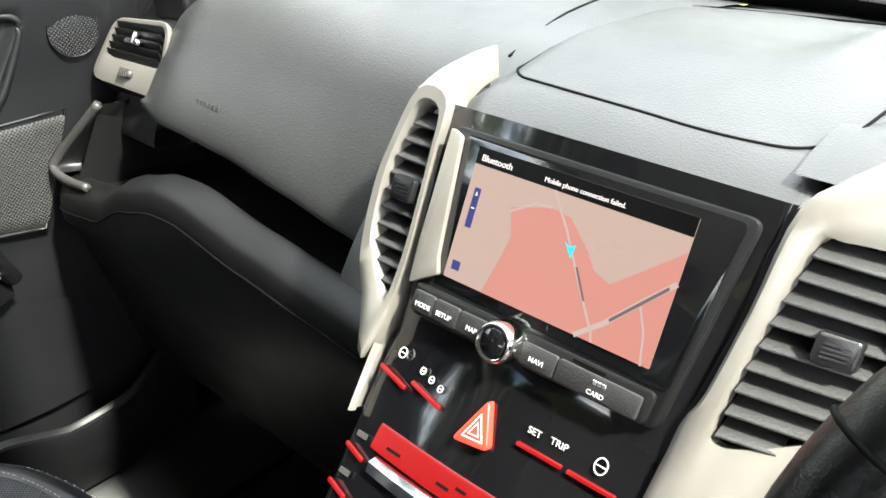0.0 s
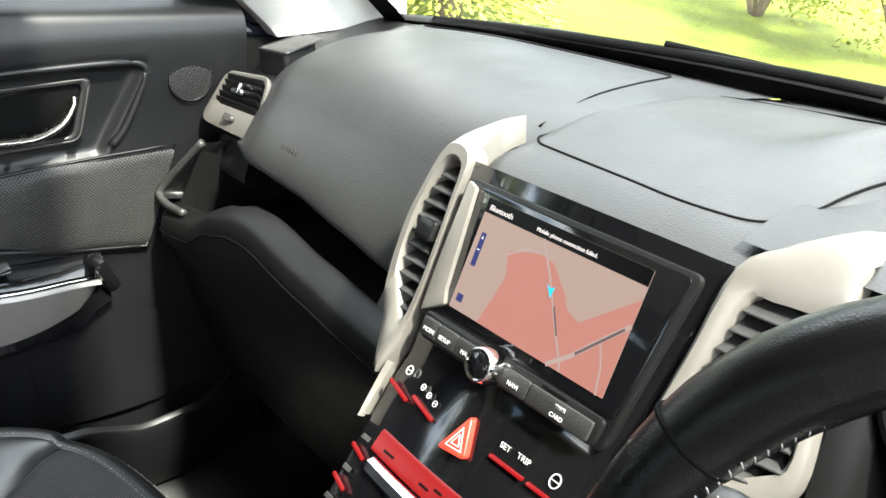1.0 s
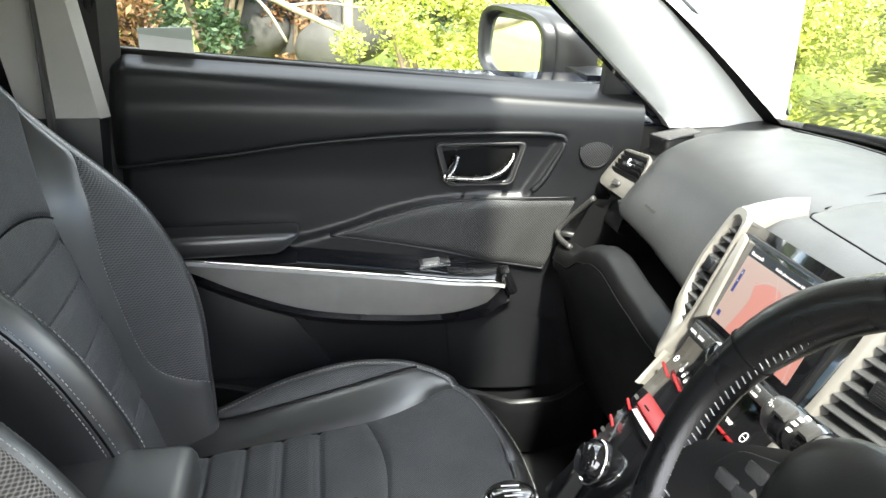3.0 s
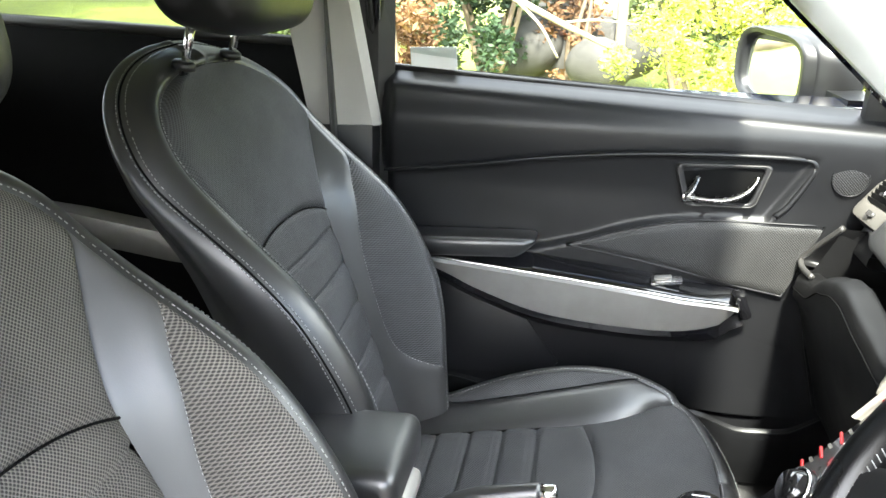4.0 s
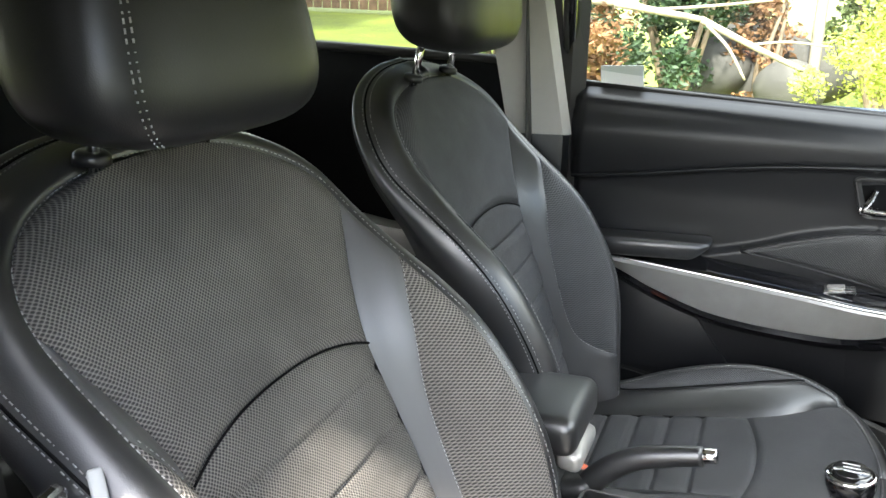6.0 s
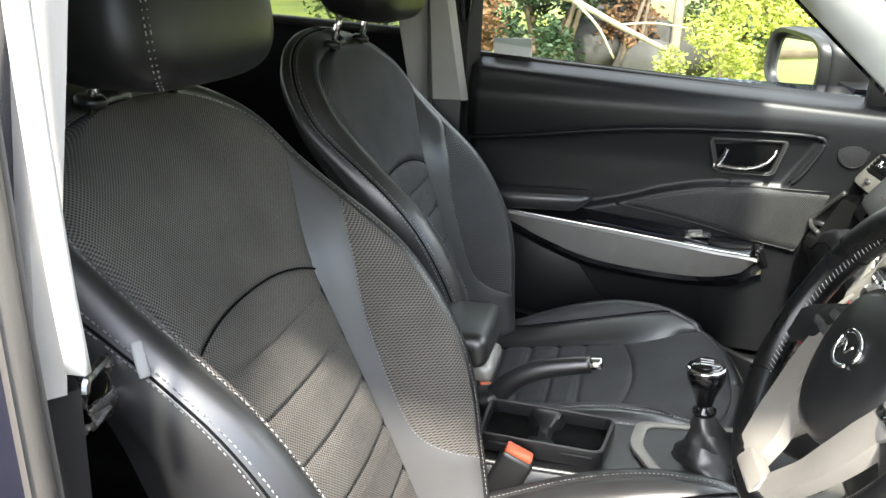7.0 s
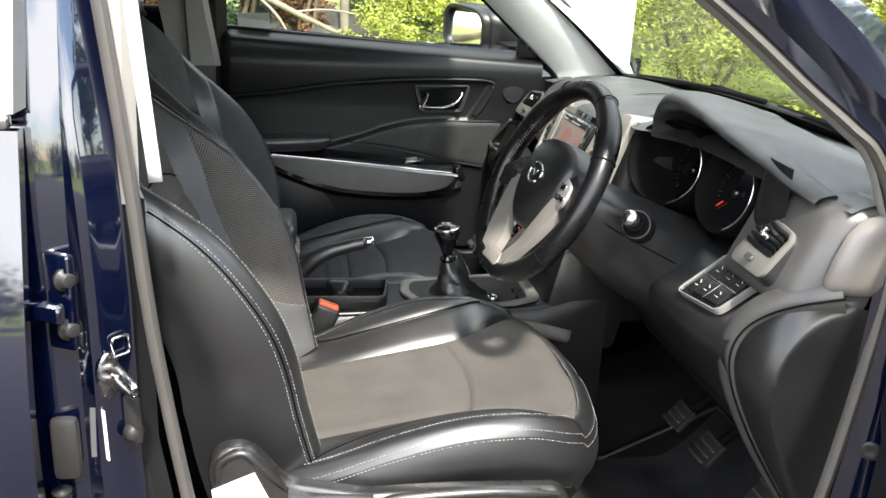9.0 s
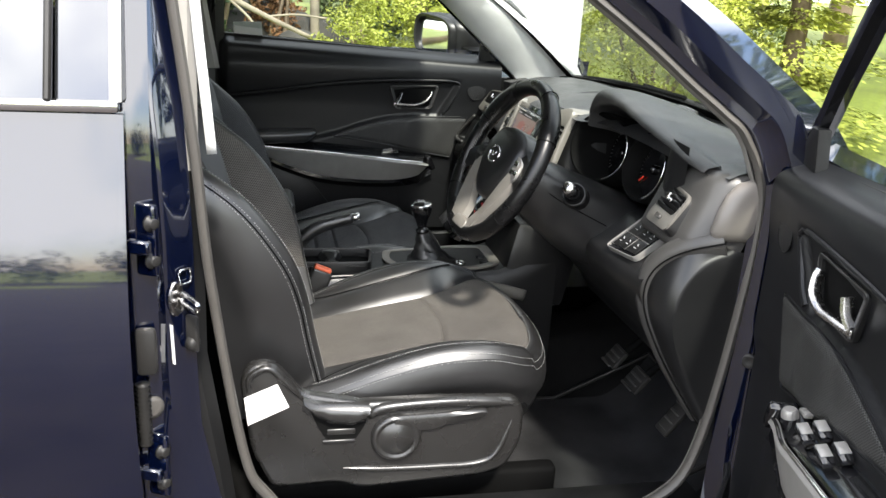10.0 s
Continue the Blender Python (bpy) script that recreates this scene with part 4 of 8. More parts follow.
# driver's side: top, hood, knee panel
bm = B()
def dtop(u, v):
    x = 0.106 + 0.629 * u
    e = smooth01(0.45, 0.74, x)
    y0 = 0.072 + 0.046 * smooth01(0.21, 0.26, x) + 0.035 * smooth01(0.60, 0.73, x)
    return V(x, y0 + (0.435 - 0.05 * e - y0) * v, 1.113 + 0.004 * math.sin(math.pi * v) - 0.008 * e - 0.010 * (1 - smooth01(0, 0.10, v)) - 0.006 * v)
grid(bm, dtop, 30, 16)
bmesh.ops.recalc_face_normals(bm, faces=bm.faces[:])
part("driver_top", bm, M_DASH, dash, "grained black dashboard top before the windscreen")
HLZ = [(0.300, 1.186), (0.35, 1.186), (0.414, 1.178), (0.46, 1.167), (0.51, 1.154), (0.584, 1.136), (0.644, 1.117), (0.69, 1.106)]
def hood_z(x):
    if x < 0.300:
        return 1.135 + 0.051 * math.sqrt(max(0.0, 1 - ((0.300 - x) / 0.057) ** 2))
    return lerp(HLZ, x)

bm = B()
rows = []
xs = [0.2432, 0.2438, 0.2450, 0.2475, 0.251, 0.256, 0.263, 0.272, 0.283, 0.295] + [0.305 + 0.385 * k / 26 for k in range(27)]
for i, x in enumerate(xs):
    h = hood_z(x)
    r = smooth01(0.68, 0.56, x)
    if i == 0:
        h = 1.112
    f = 0.004 * ((x - 0.36) / 0.1) ** 2 if x > 0.36 else 0.10 * (0.36 - x) ** 2
    th = (0.012 + 0.016 * smooth01(0.40, 0.25, x)) * (h - 1.10) / 0.085
    th = max(th, 0.003)
    rows.append(spline([V(x, 0.40, 1.108), V(x, 0.33, 1.108 + 0.20 * (h - 1.108)), V(x, 0.25, 1.108 + 0.66 * (h - 1.108)), V(x, 0.17, h - 0.004), V(x, 0.115 + f, h + 0.001), V(x, 0.094 + f, h - 0.003),
                        V(x, 0.0865 + f, h - 0.010 - 0.2 * th), V(x, 0.091 + f, h - 0.012 - 0.8 * th), V(x, 0.105 + f, h - 0.014 - th), V(x, 0.15 + f * 0.6, h - 0.022 - 1.1 * th), V(x, 0.215, h - 0.045 - th)], 4))
loft(bm, rows, False)
bmesh.ops.recalc_face_normals(bm, faces=bm.faces[:])
part("instrument_hood", bm, M_DASH, dash, "grained black hood over the instruments", smooth=75)
# smooth wall from the hood down beside the right dial
bm = B()
rows = []
for k in range(13):
    z = 0.945 + 0.19 * k / 12
    o = 0.012 * math.sin(math.pi * k / 12)
    rows.append(spline([V(0.500, 0.205, z), V(0.525, 0.178 - o, z), V(0.555, 0.140 - o, z), V(0.590, 0.118 - o * 0.4, z), V(0.640, 0.124, z - 0.006)], 4))
loft(bm, rows, False)
bmesh.ops.recalc_face_normals(bm, faces=bm.faces[:])
part("binnacle_wall", bm, M_PLAST, dash, smooth=75)
bm = B()
rows = []
for i in range(25):
    x = 0.15 + i * 0.53 / 24
    e = smooth01(0.56, 0.68, x)
    rows.append(spline([V(x, 0.205, 0.97), V(x, 0.165, 0.962), V(x, 0.125, 0.957), V(x, 0.105 + 0.012 * e, 0.950), V(x, 0.060 + 0.012 * e, 0.914), V(x, 0.037 + 0.010 * e, 0.893), V(x, 0.040 + 0.010 * e, 0.862), V(x, 0.085, 0.79), V(x, 0.15, 0.72), V(x, 0.20, 0.66), V(x, 0.35, 0.62)], 3))
loft(bm, rows, False)
bmesh.ops.recalc_face_normals(bm, faces=bm.faces[:])
part("knee_panel", bm, M_PLAST, dash, "black lower panel below the instruments", smooth=60)
# rounded grey ridge that turns from the vent down to the floor, and the cover beyond it
RG = spline([(0.752, 0.150, 0.998), (0.728, 0.108, 0.980), (0.700, 0.080, 0.955), (0.678, 0.062, 0.922), (0.668, 0.056, 0.880), (0.672, 0.066, 0.83), (0.685, 0.098, 0.76), (0.700, 0.140, 0.69), (0.712, 0.18, 0.63)], 6)
bm = B()
sweep(bm, RG, [(0.030, -0.040), (0.026, -0.006), (0.016, 0.006), (0.002, 0.009), (-0.010, 0.005), (-0.018, -0.004), (-0.020, -0.040)], False, (0, -1, 0.25))
bmesh.ops.recalc_face_normals(bm, faces=bm.faces[:])
part("knee_ridge", bm, M_GREY, dash, "satin grey ridge round the lower cover", smooth=60)
bm = B()
rows = []
for p in RG:
    rows.append(spline([p + V(0.006, 0.004, -0.004), V(0.5 * p.x + 0.5 * 0.752, p.y + 0.004, p.z - 0.012), V(0.750, p.y + 0.018, p.z - 0.022), V(0.756, p.y + 0.05, p.z - 0.026), V(0.756, 0.33, p.z - 0.026)], 4))
loft(bm, rows, False)
bmesh.ops.recalc_face_normals(bm, faces=bm.faces[:])
part("end_panel", bm, M_PLAST, dash, "black plastic fuse cover at the dashboard's end", smooth=60)
bm = B()
tube(bm, [p + V(0.013, -0.002, -0.006) for p in RG], 0.0016, 6)
part("panel_joint", bm, M_MATT, dash)
# housing round the driver's side vent, and the end cap by the door
HS = [(1.108, 0.20), (1.100, 0.142), (1.082, 0.126), (1.06, 0.119), (1.03, 0.106), (1.00, 0.092), (0.975, 0.082), (0.962, 0.086), (0.955, 0.110)]
bm = B()
rows = []
for x, k in ((0.566, 0.0), (0.60, 0.0), (0.655, 0.0), (0.690, 0.001), (0.708, 0.004), (0.722, 0.012), (0.733, 0.026), (0.740, 0.05), (0.742, 0.10)):
    rows.append([V(x + 0.008 * (1.108 - z) / 0.15 * (x > 0.65), y + k + 0.004, z - 0.10 * k) for z, y in HS])
loft(bm, rows, False)
bmesh.ops.recalc_face_normals(bm, faces=bm.faces[:])
part("vent_housing", bm, M_GREY, dash, "satin grey housing of the side vent", smooth=60)
bm = B()
rows = []
for z, w, yy in ((1.098, 0.004, 0.20), (1.090, 0.012, 0.170), (1.070, 0.016, 0.152), (1.04, 0.017, 0.140), (1.01, 0.016, 0.132), (0.995, 0.010, 0.136), (0.990, 0.004, 0.15)):
    rows.append(spline([V(0.742, yy - 0.004, z), V(0.744 + w * 0.5, yy - 0.003, z), V(0.746 + w, yy + 0.010, z), V(0.748 + w, yy + 0.04, z), V(0.748 + w, 0.30, z)], 3))
loft(bm, rows, False)
bmesh.ops.recalc_face_normals(bm, faces=bm.faces[:])
part("end_cap", bm, M_ENDCAP, dash, "pale grey end cap of the dashboard", smooth=60)

# switch block: gloss plate in a silver edge, with ruled keys
kq = [V(0.527, 0.118, 0.968), V(0.634, 0.116, 0.963), V(0.628, 0.056, 0.914), V(0.524, 0.043, 0.907)]
nn = V(0.030, -0.635, 0.772).normalized()
bm = B()
ring(bm, [p - nn * 0.004 for p in rounded(kq, 0.012)], [p - nn * 0.004 for p in rounded(shrink(kq, 0.0035), 0.010)], nn * 0.012)
sb = part("switch_frame", bm, M_STRIP, dash)
bm = B()
slab(bm, [p - nn * 0.004 for p in rounded(shrink(kq, 0.003), 0.009)], nn * 0.010, 0.002)
part("switch_plate", bm, M_GLOSS, sb)
def kp(u, v, n=0.0065):
    return kq[0].lerp(kq[1], u).lerp(kq[3].lerp(kq[2], u), v) + nn * n
for u0, u1, v0, v1 in ((0.12, 0.40, 0.14, 0.48), (0.42, 0.70, 0.14, 0.48), (0.72, 0.90, 0.14, 0.48), (0.12, 0.33, 0.52, 0.88), (0.35, 0.56, 0.52, 0.88), (0.58, 0.90, 0.52, 0.88)):
    bm = B()
    slab(bm, rounded([kp(u0, v0), kp(u1, v0), kp(u1, v1), kp(u0, v1)], 0.002, 2), nn * 0.0025, 0.0008)
    key = part("key", bm, M_PLAST, sb)
    um, vm = 0.5 * (u0 + u1), 0.5 * (v0 + v1)
    for a, b in (((um - 0.04, vm + 0.05), (um + 0.04, vm + 0.05)), ((um - 0.02, vm - 0.07), (um + 0.03, vm - 0.02))):
        bm = B()
        tube(bm, [kp(*a, 0.0092), kp(*b, 0.0092)], 0.0006, 4)
        part("key_mark", bm, M_WHITE, key)
for a, b in (((0.08, 0.50), (0.93, 0.50)), ((0.57, 0.50), (0.57, 0.90))):
    bm = B()
    tube(bm, [kp(*a, 0.0085), kp(*b, 0.0085)], 0.0006, 4)
    part("divider", bm, M_STRIP, sb)

# instrument cluster: two slant-cut tubes with dials
clus = thing("instrument_cluster", "twin-dial instrument cluster in deep black tubes, unlit", "instrument cluster", (0.36, 0.16, 0.98))
bm = B()
slab(bm, rounded([V(0.185, 0.195, 0.955), V(0.545, 0.195, 0.955), V(0.53, 0.215, 1.14), V(0.20, 0.215, 1.14)], 0.03), V(0, 0.01, 0))
part("backing", bm, M_MATT, clus)
ax = V(0, -0.97, 0.24).normalized()
for cx, r, c0, c1 in ((0.277, 0.071, 0.066, 0.034), (0.436, 0.066, 0.030, 0.010)):
    c = V(cx, 0.168, 1.042)
    s, u = V(1, 0, 0), ax.cross(V(1, 0, 0))
    if u.z < 0:
        u = -u
    cut = lambda a: c0 - c1 * math.cos(a)
    loops = []
    for d, rr in ((0.0, r - 0.008), (0.94, r - 0.001), (1.0, r + 0.001), (1.0, r + 0.004), (0.9, r + 0.006), (0.0, r + 0.006)):
        loops.append([c + ax * (d * cut(2 * math.pi * k / 56)) + (s * math.cos(2 * math.pi * k / 56) + u * math.sin(2 * math.pi * k / 56)) * rr for k in range(56)])
    bm = B()
    loft(bm, loops, True, False)
    bmesh.ops.recalc_face_normals(bm, faces=bm.faces[:])
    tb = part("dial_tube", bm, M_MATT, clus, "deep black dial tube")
    bm = B()
    arc = [c + ax * (cut(a) + 0.0005) + (s * math.cos(a) + u * math.sin(a)) * (r + 0.001) for a in [radians(-62 + 3.0 * k) for k in range(34)]]
    tube(bm, arc, 0.0018, 6)
    part("dial_ring", bm, M_CHROME, tb)
    bm = B()
    slab(bm, [c + ax * 0.002 + (s * math.cos(2 * math.pi * k / 40) + u * math.sin(2 * math.pi * k / 40)) * (r - 0.008) for k in range(40)], ax * 0.002)
    part("dial_face", bm, M_GLOSS, tb)
    bm = B()
    for k in range(33):
        a = radians(-45 + 270 * k / 32)
        p = c + ax * 0.005 + (s * math.cos(a) + u * math.sin(a)) * (r - 0.013)
        q = c + ax * 0.005 + (s * math.cos(a) + u * math.sin(a)) * (r - (0.022 if k % 4 == 0 else 0.017))
        tube(bm, [p, q], 0.0007, 4)
    tagged(part("scale_marks", bm, M_GREY, tb), kind="stuff")
    bm = B()
    a = radians(-30 if cx < 0.4 else 220)
    d = s * math.cos(a) + u * math.sin(a)
    tube(bm, [c + ax * 0.008 + d * 0.034, c + ax * 0.008 + d * (r - 0.014)], 0.0018, 5)
    part("needle", bm, M_REDBTN, tb)
    bm = B()
    cyl(bm, c + ax * 0.004, c + ax * 0.012, 0.010, n=16)
    part("needle_cap", bm, M_GLOSS, tb)
bm = B()
slab(bm, rounded([V(0.340, 0.172, 0.98), V(0.388, 0.172, 0.98), V(0.388, 0.185, 1.045), V(0.340, 0.185, 1.045)], 0.006), V(0, -0.004, 0), 0.001)
part("centre_display", bm, M_GLOSS, clus)
bm = B()
rbox(bm, (0.180, 0.25, 1.03), (0.09, 0.16, 0.13), 0.01)
part("cluster_side", bm, M_PLAST, clus)
bm = B()
rbox(bm, (0.06, 0.345, 0.885), (1.26, 0.17, 0.40), 0.01)
part("dash_core", bm, M_MATT, dash)
bm = B()
loft(bm, [[V(x, 0.062, 0.97), V(x, 0.050, 0.955), V(x, 0.034, 0.93), V(x, 0.020, 0.90), V(x, 0.010, 0.86)] for x in (-0.222, -0.20, -0.17, -0.14)], False)
bmesh.ops.recalc_face_normals(bm, faces=bm.faces[:])
part("tray_end_panel", bm, M_DASH, dash)

# ---- centre stack: screen, buttons, vents ----
SU, SN, SX = V(0, 0.4, 0.9165), V(0, -0.9165, 0.4), V(1, 0, 0)
def sp(s, v, n=0.0):
    """A place on the tilted face of the stack."""
    low = max(0.0, -0.045 - v)
    return V(0, 0, 1.0) + SX * s + SU * v + SN * n + V(0, -0.40 * low, 0.0)

def splate(bm, pts, n0, n1, r=0.004, bevel=0.0008):
    slab(bm, [sp(p.x, p.y, n0) for p in rounded([V(a, b, 0) for a, b in pts], r)], SN * (n1 - n0), bevel, 2)

stack = thing("centre_stack", "gloss black centre stack framed in satin silver", "centre console", (0, 0.1, 0.8))
bm = B()
rows = []
for v in (0.108, 0.09, 0.06, 0.03, 0.0, -0.03, -0.05, -0.08, -0.11, -0.14, -0.17, -0.20, -0.23):
    w = 0.119 - 0.016 * smooth01(0.09, -0.06, v) - 0.012 * smooth01(-0.06, -0.22, v)
    rows.append([sp(-w, v, -0.02), sp(-w, v, -0.004), sp(-w + 0.006, v, 0.001), sp(0, v, 0.002), sp(w - 0.006, v, 0.001), sp(w, v, -0.004), sp(w, v, -0.02)])
loft(bm, rows, False)
bmesh.ops.recalc_face_normals(bm, faces=bm.faces[:])
part("face_panel", bm, M_GLOSS, stack, "piano black face panel")
# head unit frame and screen
hu = thing("head_unit", "lit navigation screen with pink map in a black surround", "navigation screen", (0, 0.03, 1.04))
HO = [(-0.100, 0.096), (0.109, 0.096), (0.092, -0.031), (-0.094, -0.031)]
bm = B()
splate(bm, HO, -0.002, 0.006, 0.008, 0.002)
part("surround", bm, M_PLAST, hu)
bm = B()
splate(bm, [(-0.086, 0.0925), (0.103, 0.0925), (0.091, -0.008), (-0.080, -0.006)], 0.0058, 0.0068, 0.005, 0.0003)
part("screen_glass", bm, M_GLOSS, hu)
bm = B()
splate(bm, [(-0.0975, 0.0935), (-0.0880, 0.0900), (-0.0840, 0.0500), (-0.0800, 0.0110), (-0.0760, 0.0000), (-0.0975, -0.0130), (-0.0985, 0.0170)], 0.0062, 0.0105, 0.002, 0.0015)
part("side_trim", bm, M_SILVER, hu)
M_MAP = glow_mat("map_sand", (0.62, 0.45, 0.38), 0.105)
M_PINK = glow_mat("map_pink", (0.72, 0.31, 0.25), 0.105)
M_ROAD = glow_mat("map_road", (0.66, 0.50, 0.45), 0.105)
M_BAR = glow_mat("map_bar", (0.012, 0.010, 0.012), 0.02)
M_TXT = glow_mat("screen_text", (0.75, 0.70, 0.68), 0.2)
M_BLUE = glow_mat("map_arrow", (0.02, 0.45, 0.62), 0.25)
M_NAVY = glow_mat("map_key", (0.05, 0.06, 0.22), 0.12)
M_STREET = glow_mat("street_bar", (0.22, 0.16, 0.16), 0.1)
def flat(name, pts, n, material):
    bm = B()
    bm.faces.new([bm.verts.new(sp(a, b, n)) for a, b in pts][::-1])
    bmesh.ops.recalc_face_normals(bm, faces=bm.faces[:])
    ob = part(name, bm, material, scr)
    return ob

bm = B()
splate(bm, [(-0.0735, 0.0875), (0.0775, 0.0875), (0.0775, 0.0005), (-0.0735, 0.0005)], 0.0068, 0.0072, 0.001, 0.0)
scr = part("screen", bm, M_MAP, hu, "lit map screen")
flat("title_bar", [(-0.0735, 0.0875), (0.0775, 0.0875), (0.0775, 0.0765), (-0.0735, 0.0765)], 0.0075, M_BAR)
flat("map_area", [(-0.038, 0.058), (-0.010, 0.066), (0.004, 0.064), (0.022, 0.048), (0.028, 0.040), (0.040, 0.036), (0.0775, 0.068), (0.0775, 0.0005), (-0.042, 0.0005), (-0.036, 0.022), (-0.032, 0.040)], 0.0074, M_PINK)
def road(pts, w):
    for (a, b), (c, d) in zip(pts, pts[1:]):
        L = math.hypot(c - a, d - b)
        nx, ny = -(d - b) / L * w, (c - a) / L * w
        flat("map_road", [(a + nx, b + ny), (c + nx, d + ny), (c - nx, d - ny), (a - nx, b - ny)], 0.0076, M_ROAD)
road([(-0.012, 0.0765), (0.004, 0.056), (0.012, 0.044), (0.024, 0.026), (0.038, 0.006), (0.040, 0.0005)], 0.0008)
road([(0.028, 0.0005), (0.044, 0.014), (0.062, 0.034), (0.0775, 0.050)], 0.0016)
road([(0.060, 0.034), (0.068, 0.018), (0.072, 0.0)], 0.0007)
road([(-0.038, 0.055), (-0.022, 0.065), (-0.010, 0.066)], 0.0007)
flat("street_name_bar", [(0.046, 0.0175), (0.0735, 0.0470), (0.0747, 0.0455), (0.0472, 0.0160)], 0.0078, M_STREET)
flat("street_name_bar", [(0.0165, 0.038), (0.0178, 0.0385), (0.0285, 0.0215), (0.0272, 0.021)], 0.0078, M_STREET)
flat("arrow", [(0.005, 0.0500), (0.0115, 0.0415), (0.0125, 0.0500), (0.009, 0.0478)][::1], 0.0079, M_BLUE)
flat("zoom_key", [(-0.068, 0.062), (-0.063, 0.062), (-0.063, 0.036), (-0.068, 0.036)], 0.0077, M_NAVY)
flat("zoom_key", [(-0.069, 0.013), (-0.0625, 0.013), (-0.0625, 0.007), (-0.069, 0.007)], 0.0077, M_NAVY)
flat("key_mark", [(-0.0655, 0.060), (-0.0645, 0.057), (-0.0665, 0.057)], 0.0079, M_TXT)
flat("key_mark", [(-0.0668, 0.0492), (-0.0642, 0.0492), (-0.0642, 0.0484), (-0.0668, 0.0484)], 0.0079, M_TXT)
words("title", "Bluetooth", 0.0060, sp(-0.0690, 0.0792, 0.0076), SX, SU, M_TXT, scr)
words("message", "Mobile phone connection failed.", 0.0043, sp(-0.0205, 0.0795, 0.0076), SX, SU, M_TXT, scr)
# key row
bm = B()
splate(bm, [(-0.092, -0.010), (0.087, -0.010), (0.085, -0.030), (-0.090, -0.032)], 0.004, 0.009, 0.005, 0.002)
part("key_strip", bm, M_PLAST, hu)
for nm, a, b, txt in (("mode", -0.089, -0.071, "MODE"), ("setup", -0.0705, -0.050, "SETUP"), ("map", -0.0495, -0.026, "MAP"), ("navi", 0.0005, 0.0255, "NAVI"), ("card", 0.0265, 0.081, "CARD")):
    bm = B()
    splate(bm, [(a, -0.0145), (b, -0.0145), (b - 0.0006, -0.0285), (a - 0.0006, -0.0285)], 0.0085, 0.0115, 0.002, 0.0008)
    k = part("key", bm, M_DASH, hu)
    sz = 0.0046 if nm != "card" else 0.0042
    wd = 0.62 * sz * len(txt)
    words("lettering", txt, sz, sp((a + b) / 2 - wd / 2, -0.0245 if nm != "card" else -0.0262, 0.0116), SX, SU, M_WHITE, k)
    if nm == "card":
        bm = B()
        for q in range(3):
            rbox(bm, sp(0.052 + q * 0.003, -0.0185, 0.0118), (0.0022, 0.0006, 0.003), 0.0)
        part("card_mark", bm, M_WHITE, k)
        bm = B()
        splate(bm, [(0.034, -0.0115), (0.056, -0.0115), (0.056, -0.0130), (0.034, -0.0130)], 0.009, 0.0098, 0.0005, 0.0)
        part("card_slot", bm, M_MATT, hu)
kc = sp(-0.0125, -0.0205, 0.008)
bm = B()
lathe(bm, kc, SN, [(0, 0.0135), (0.003, 0.0140), (0.012, 0.0135), (0.0165, 0.0122), (0.0175, 0.0108), (0.016, 0.0100), (0.0155, 0.0)], 32)
kn = part("volume_knob", bm, M_CHROME, hu, "satin chrome volume knob with a black cap")
bm = B()
lathe(bm, kc + SN * 0.0152, SN, [(0, 0.0098), (0.0012, 0.0095), (0.0022, 0.008), (0.0026, 0.0)], 28)
part("cap", bm, M_GLOSS, kn)

# silver frame: left blade with its vent opening, tip and lower strip
bm = B()
lo = [(-0.137, 0.114), (-0.150, 0.068), (-0.154, 0.039), (-0.151, -0.006), (-0.144, -0.029), (-0.117, -0.072), (-0.106, -0.010), (-0.1065, 0.040), (-0.1075, 0.075), (-0.109, 0.113)]
li = [(-0.132, 0.101), (-0.142, 0.068), (-0.1440, 0.040), (-0.1415, 0.010), (-0.133, -0.010), (-0.117, -0.028), (-0.1120, 0.000), (-0.1115, 0.040), (-0.1125, 0.075), (-0.1155, 0.100)]
a = spline([V(*p, 0) for p in lo], 4, True)
b = spline([V(*p, 0) for p in li], 4, True)
ring(bm, [sp(p.x, p.y, -0.012) for p in a], [sp(p.x, p.y, -0.012) for p in b], SN * 0.020)
bl = part("frame_blade", bm, M_SILVER, stack, "satin silver blade round the slim vent", smooth=50)
bm = B()
lw = spline([V(-0.116, -0.060, 0.106), V(-0.1115, -0.080, 0.105), V(-0.107, -0.100, 0.1035)], 5)
loft(bm, [[sp(p.x, p.y, -0.020), sp(p.x, p.y, -0.002), sp(0.5 * (p.x - p.z), p.y, 0.006), sp(-p.z, p.y, 0.003), sp(-p.z, p.y, 0.0)] for p in lw], False)
bmesh.ops.recalc_face_normals(bm, faces=bm.faces[:])
part("frame_strip", bm, M_SILVER, stack)
bm = B()
tl = spline([V(-0.139, 0.040, 1.104), V(-0.143, 0.066, 1.110), V(-0.143, 0.096, 1.114), V(-0.140, 0.124, 1.114)], 5)
tr = spline([V(-0.107, 0.040, 1.101), V(-0.120, 0.066, 1.108), V(-0.130, 0.096, 1.113), V(-0.137, 0.124, 1.114)], 5)
loft(bm, [[p + V(-0.003, 0, -0.03), p, p.lerp(q, 0.3) + V(0, 0, 0.003), p.lerp(q, 0.7) + V(0, 0, 0.003), q, q + V(0.002, 0, -0.02)] for p, q in zip(tl, tr)], False)
bmesh.ops.recalc_face_normals(bm, faces=bm.faces[:])
part("frame_blade_tip", bm, M_SILVER, stack, smooth=50)

def rp(s, v, n=0.0):
    """A place on the right vent's face, which turns towards the driver."""
    o = max(0.0, s - 0.12)
    return sp(s - 0.2 * o, v, n - 0.38 * o)

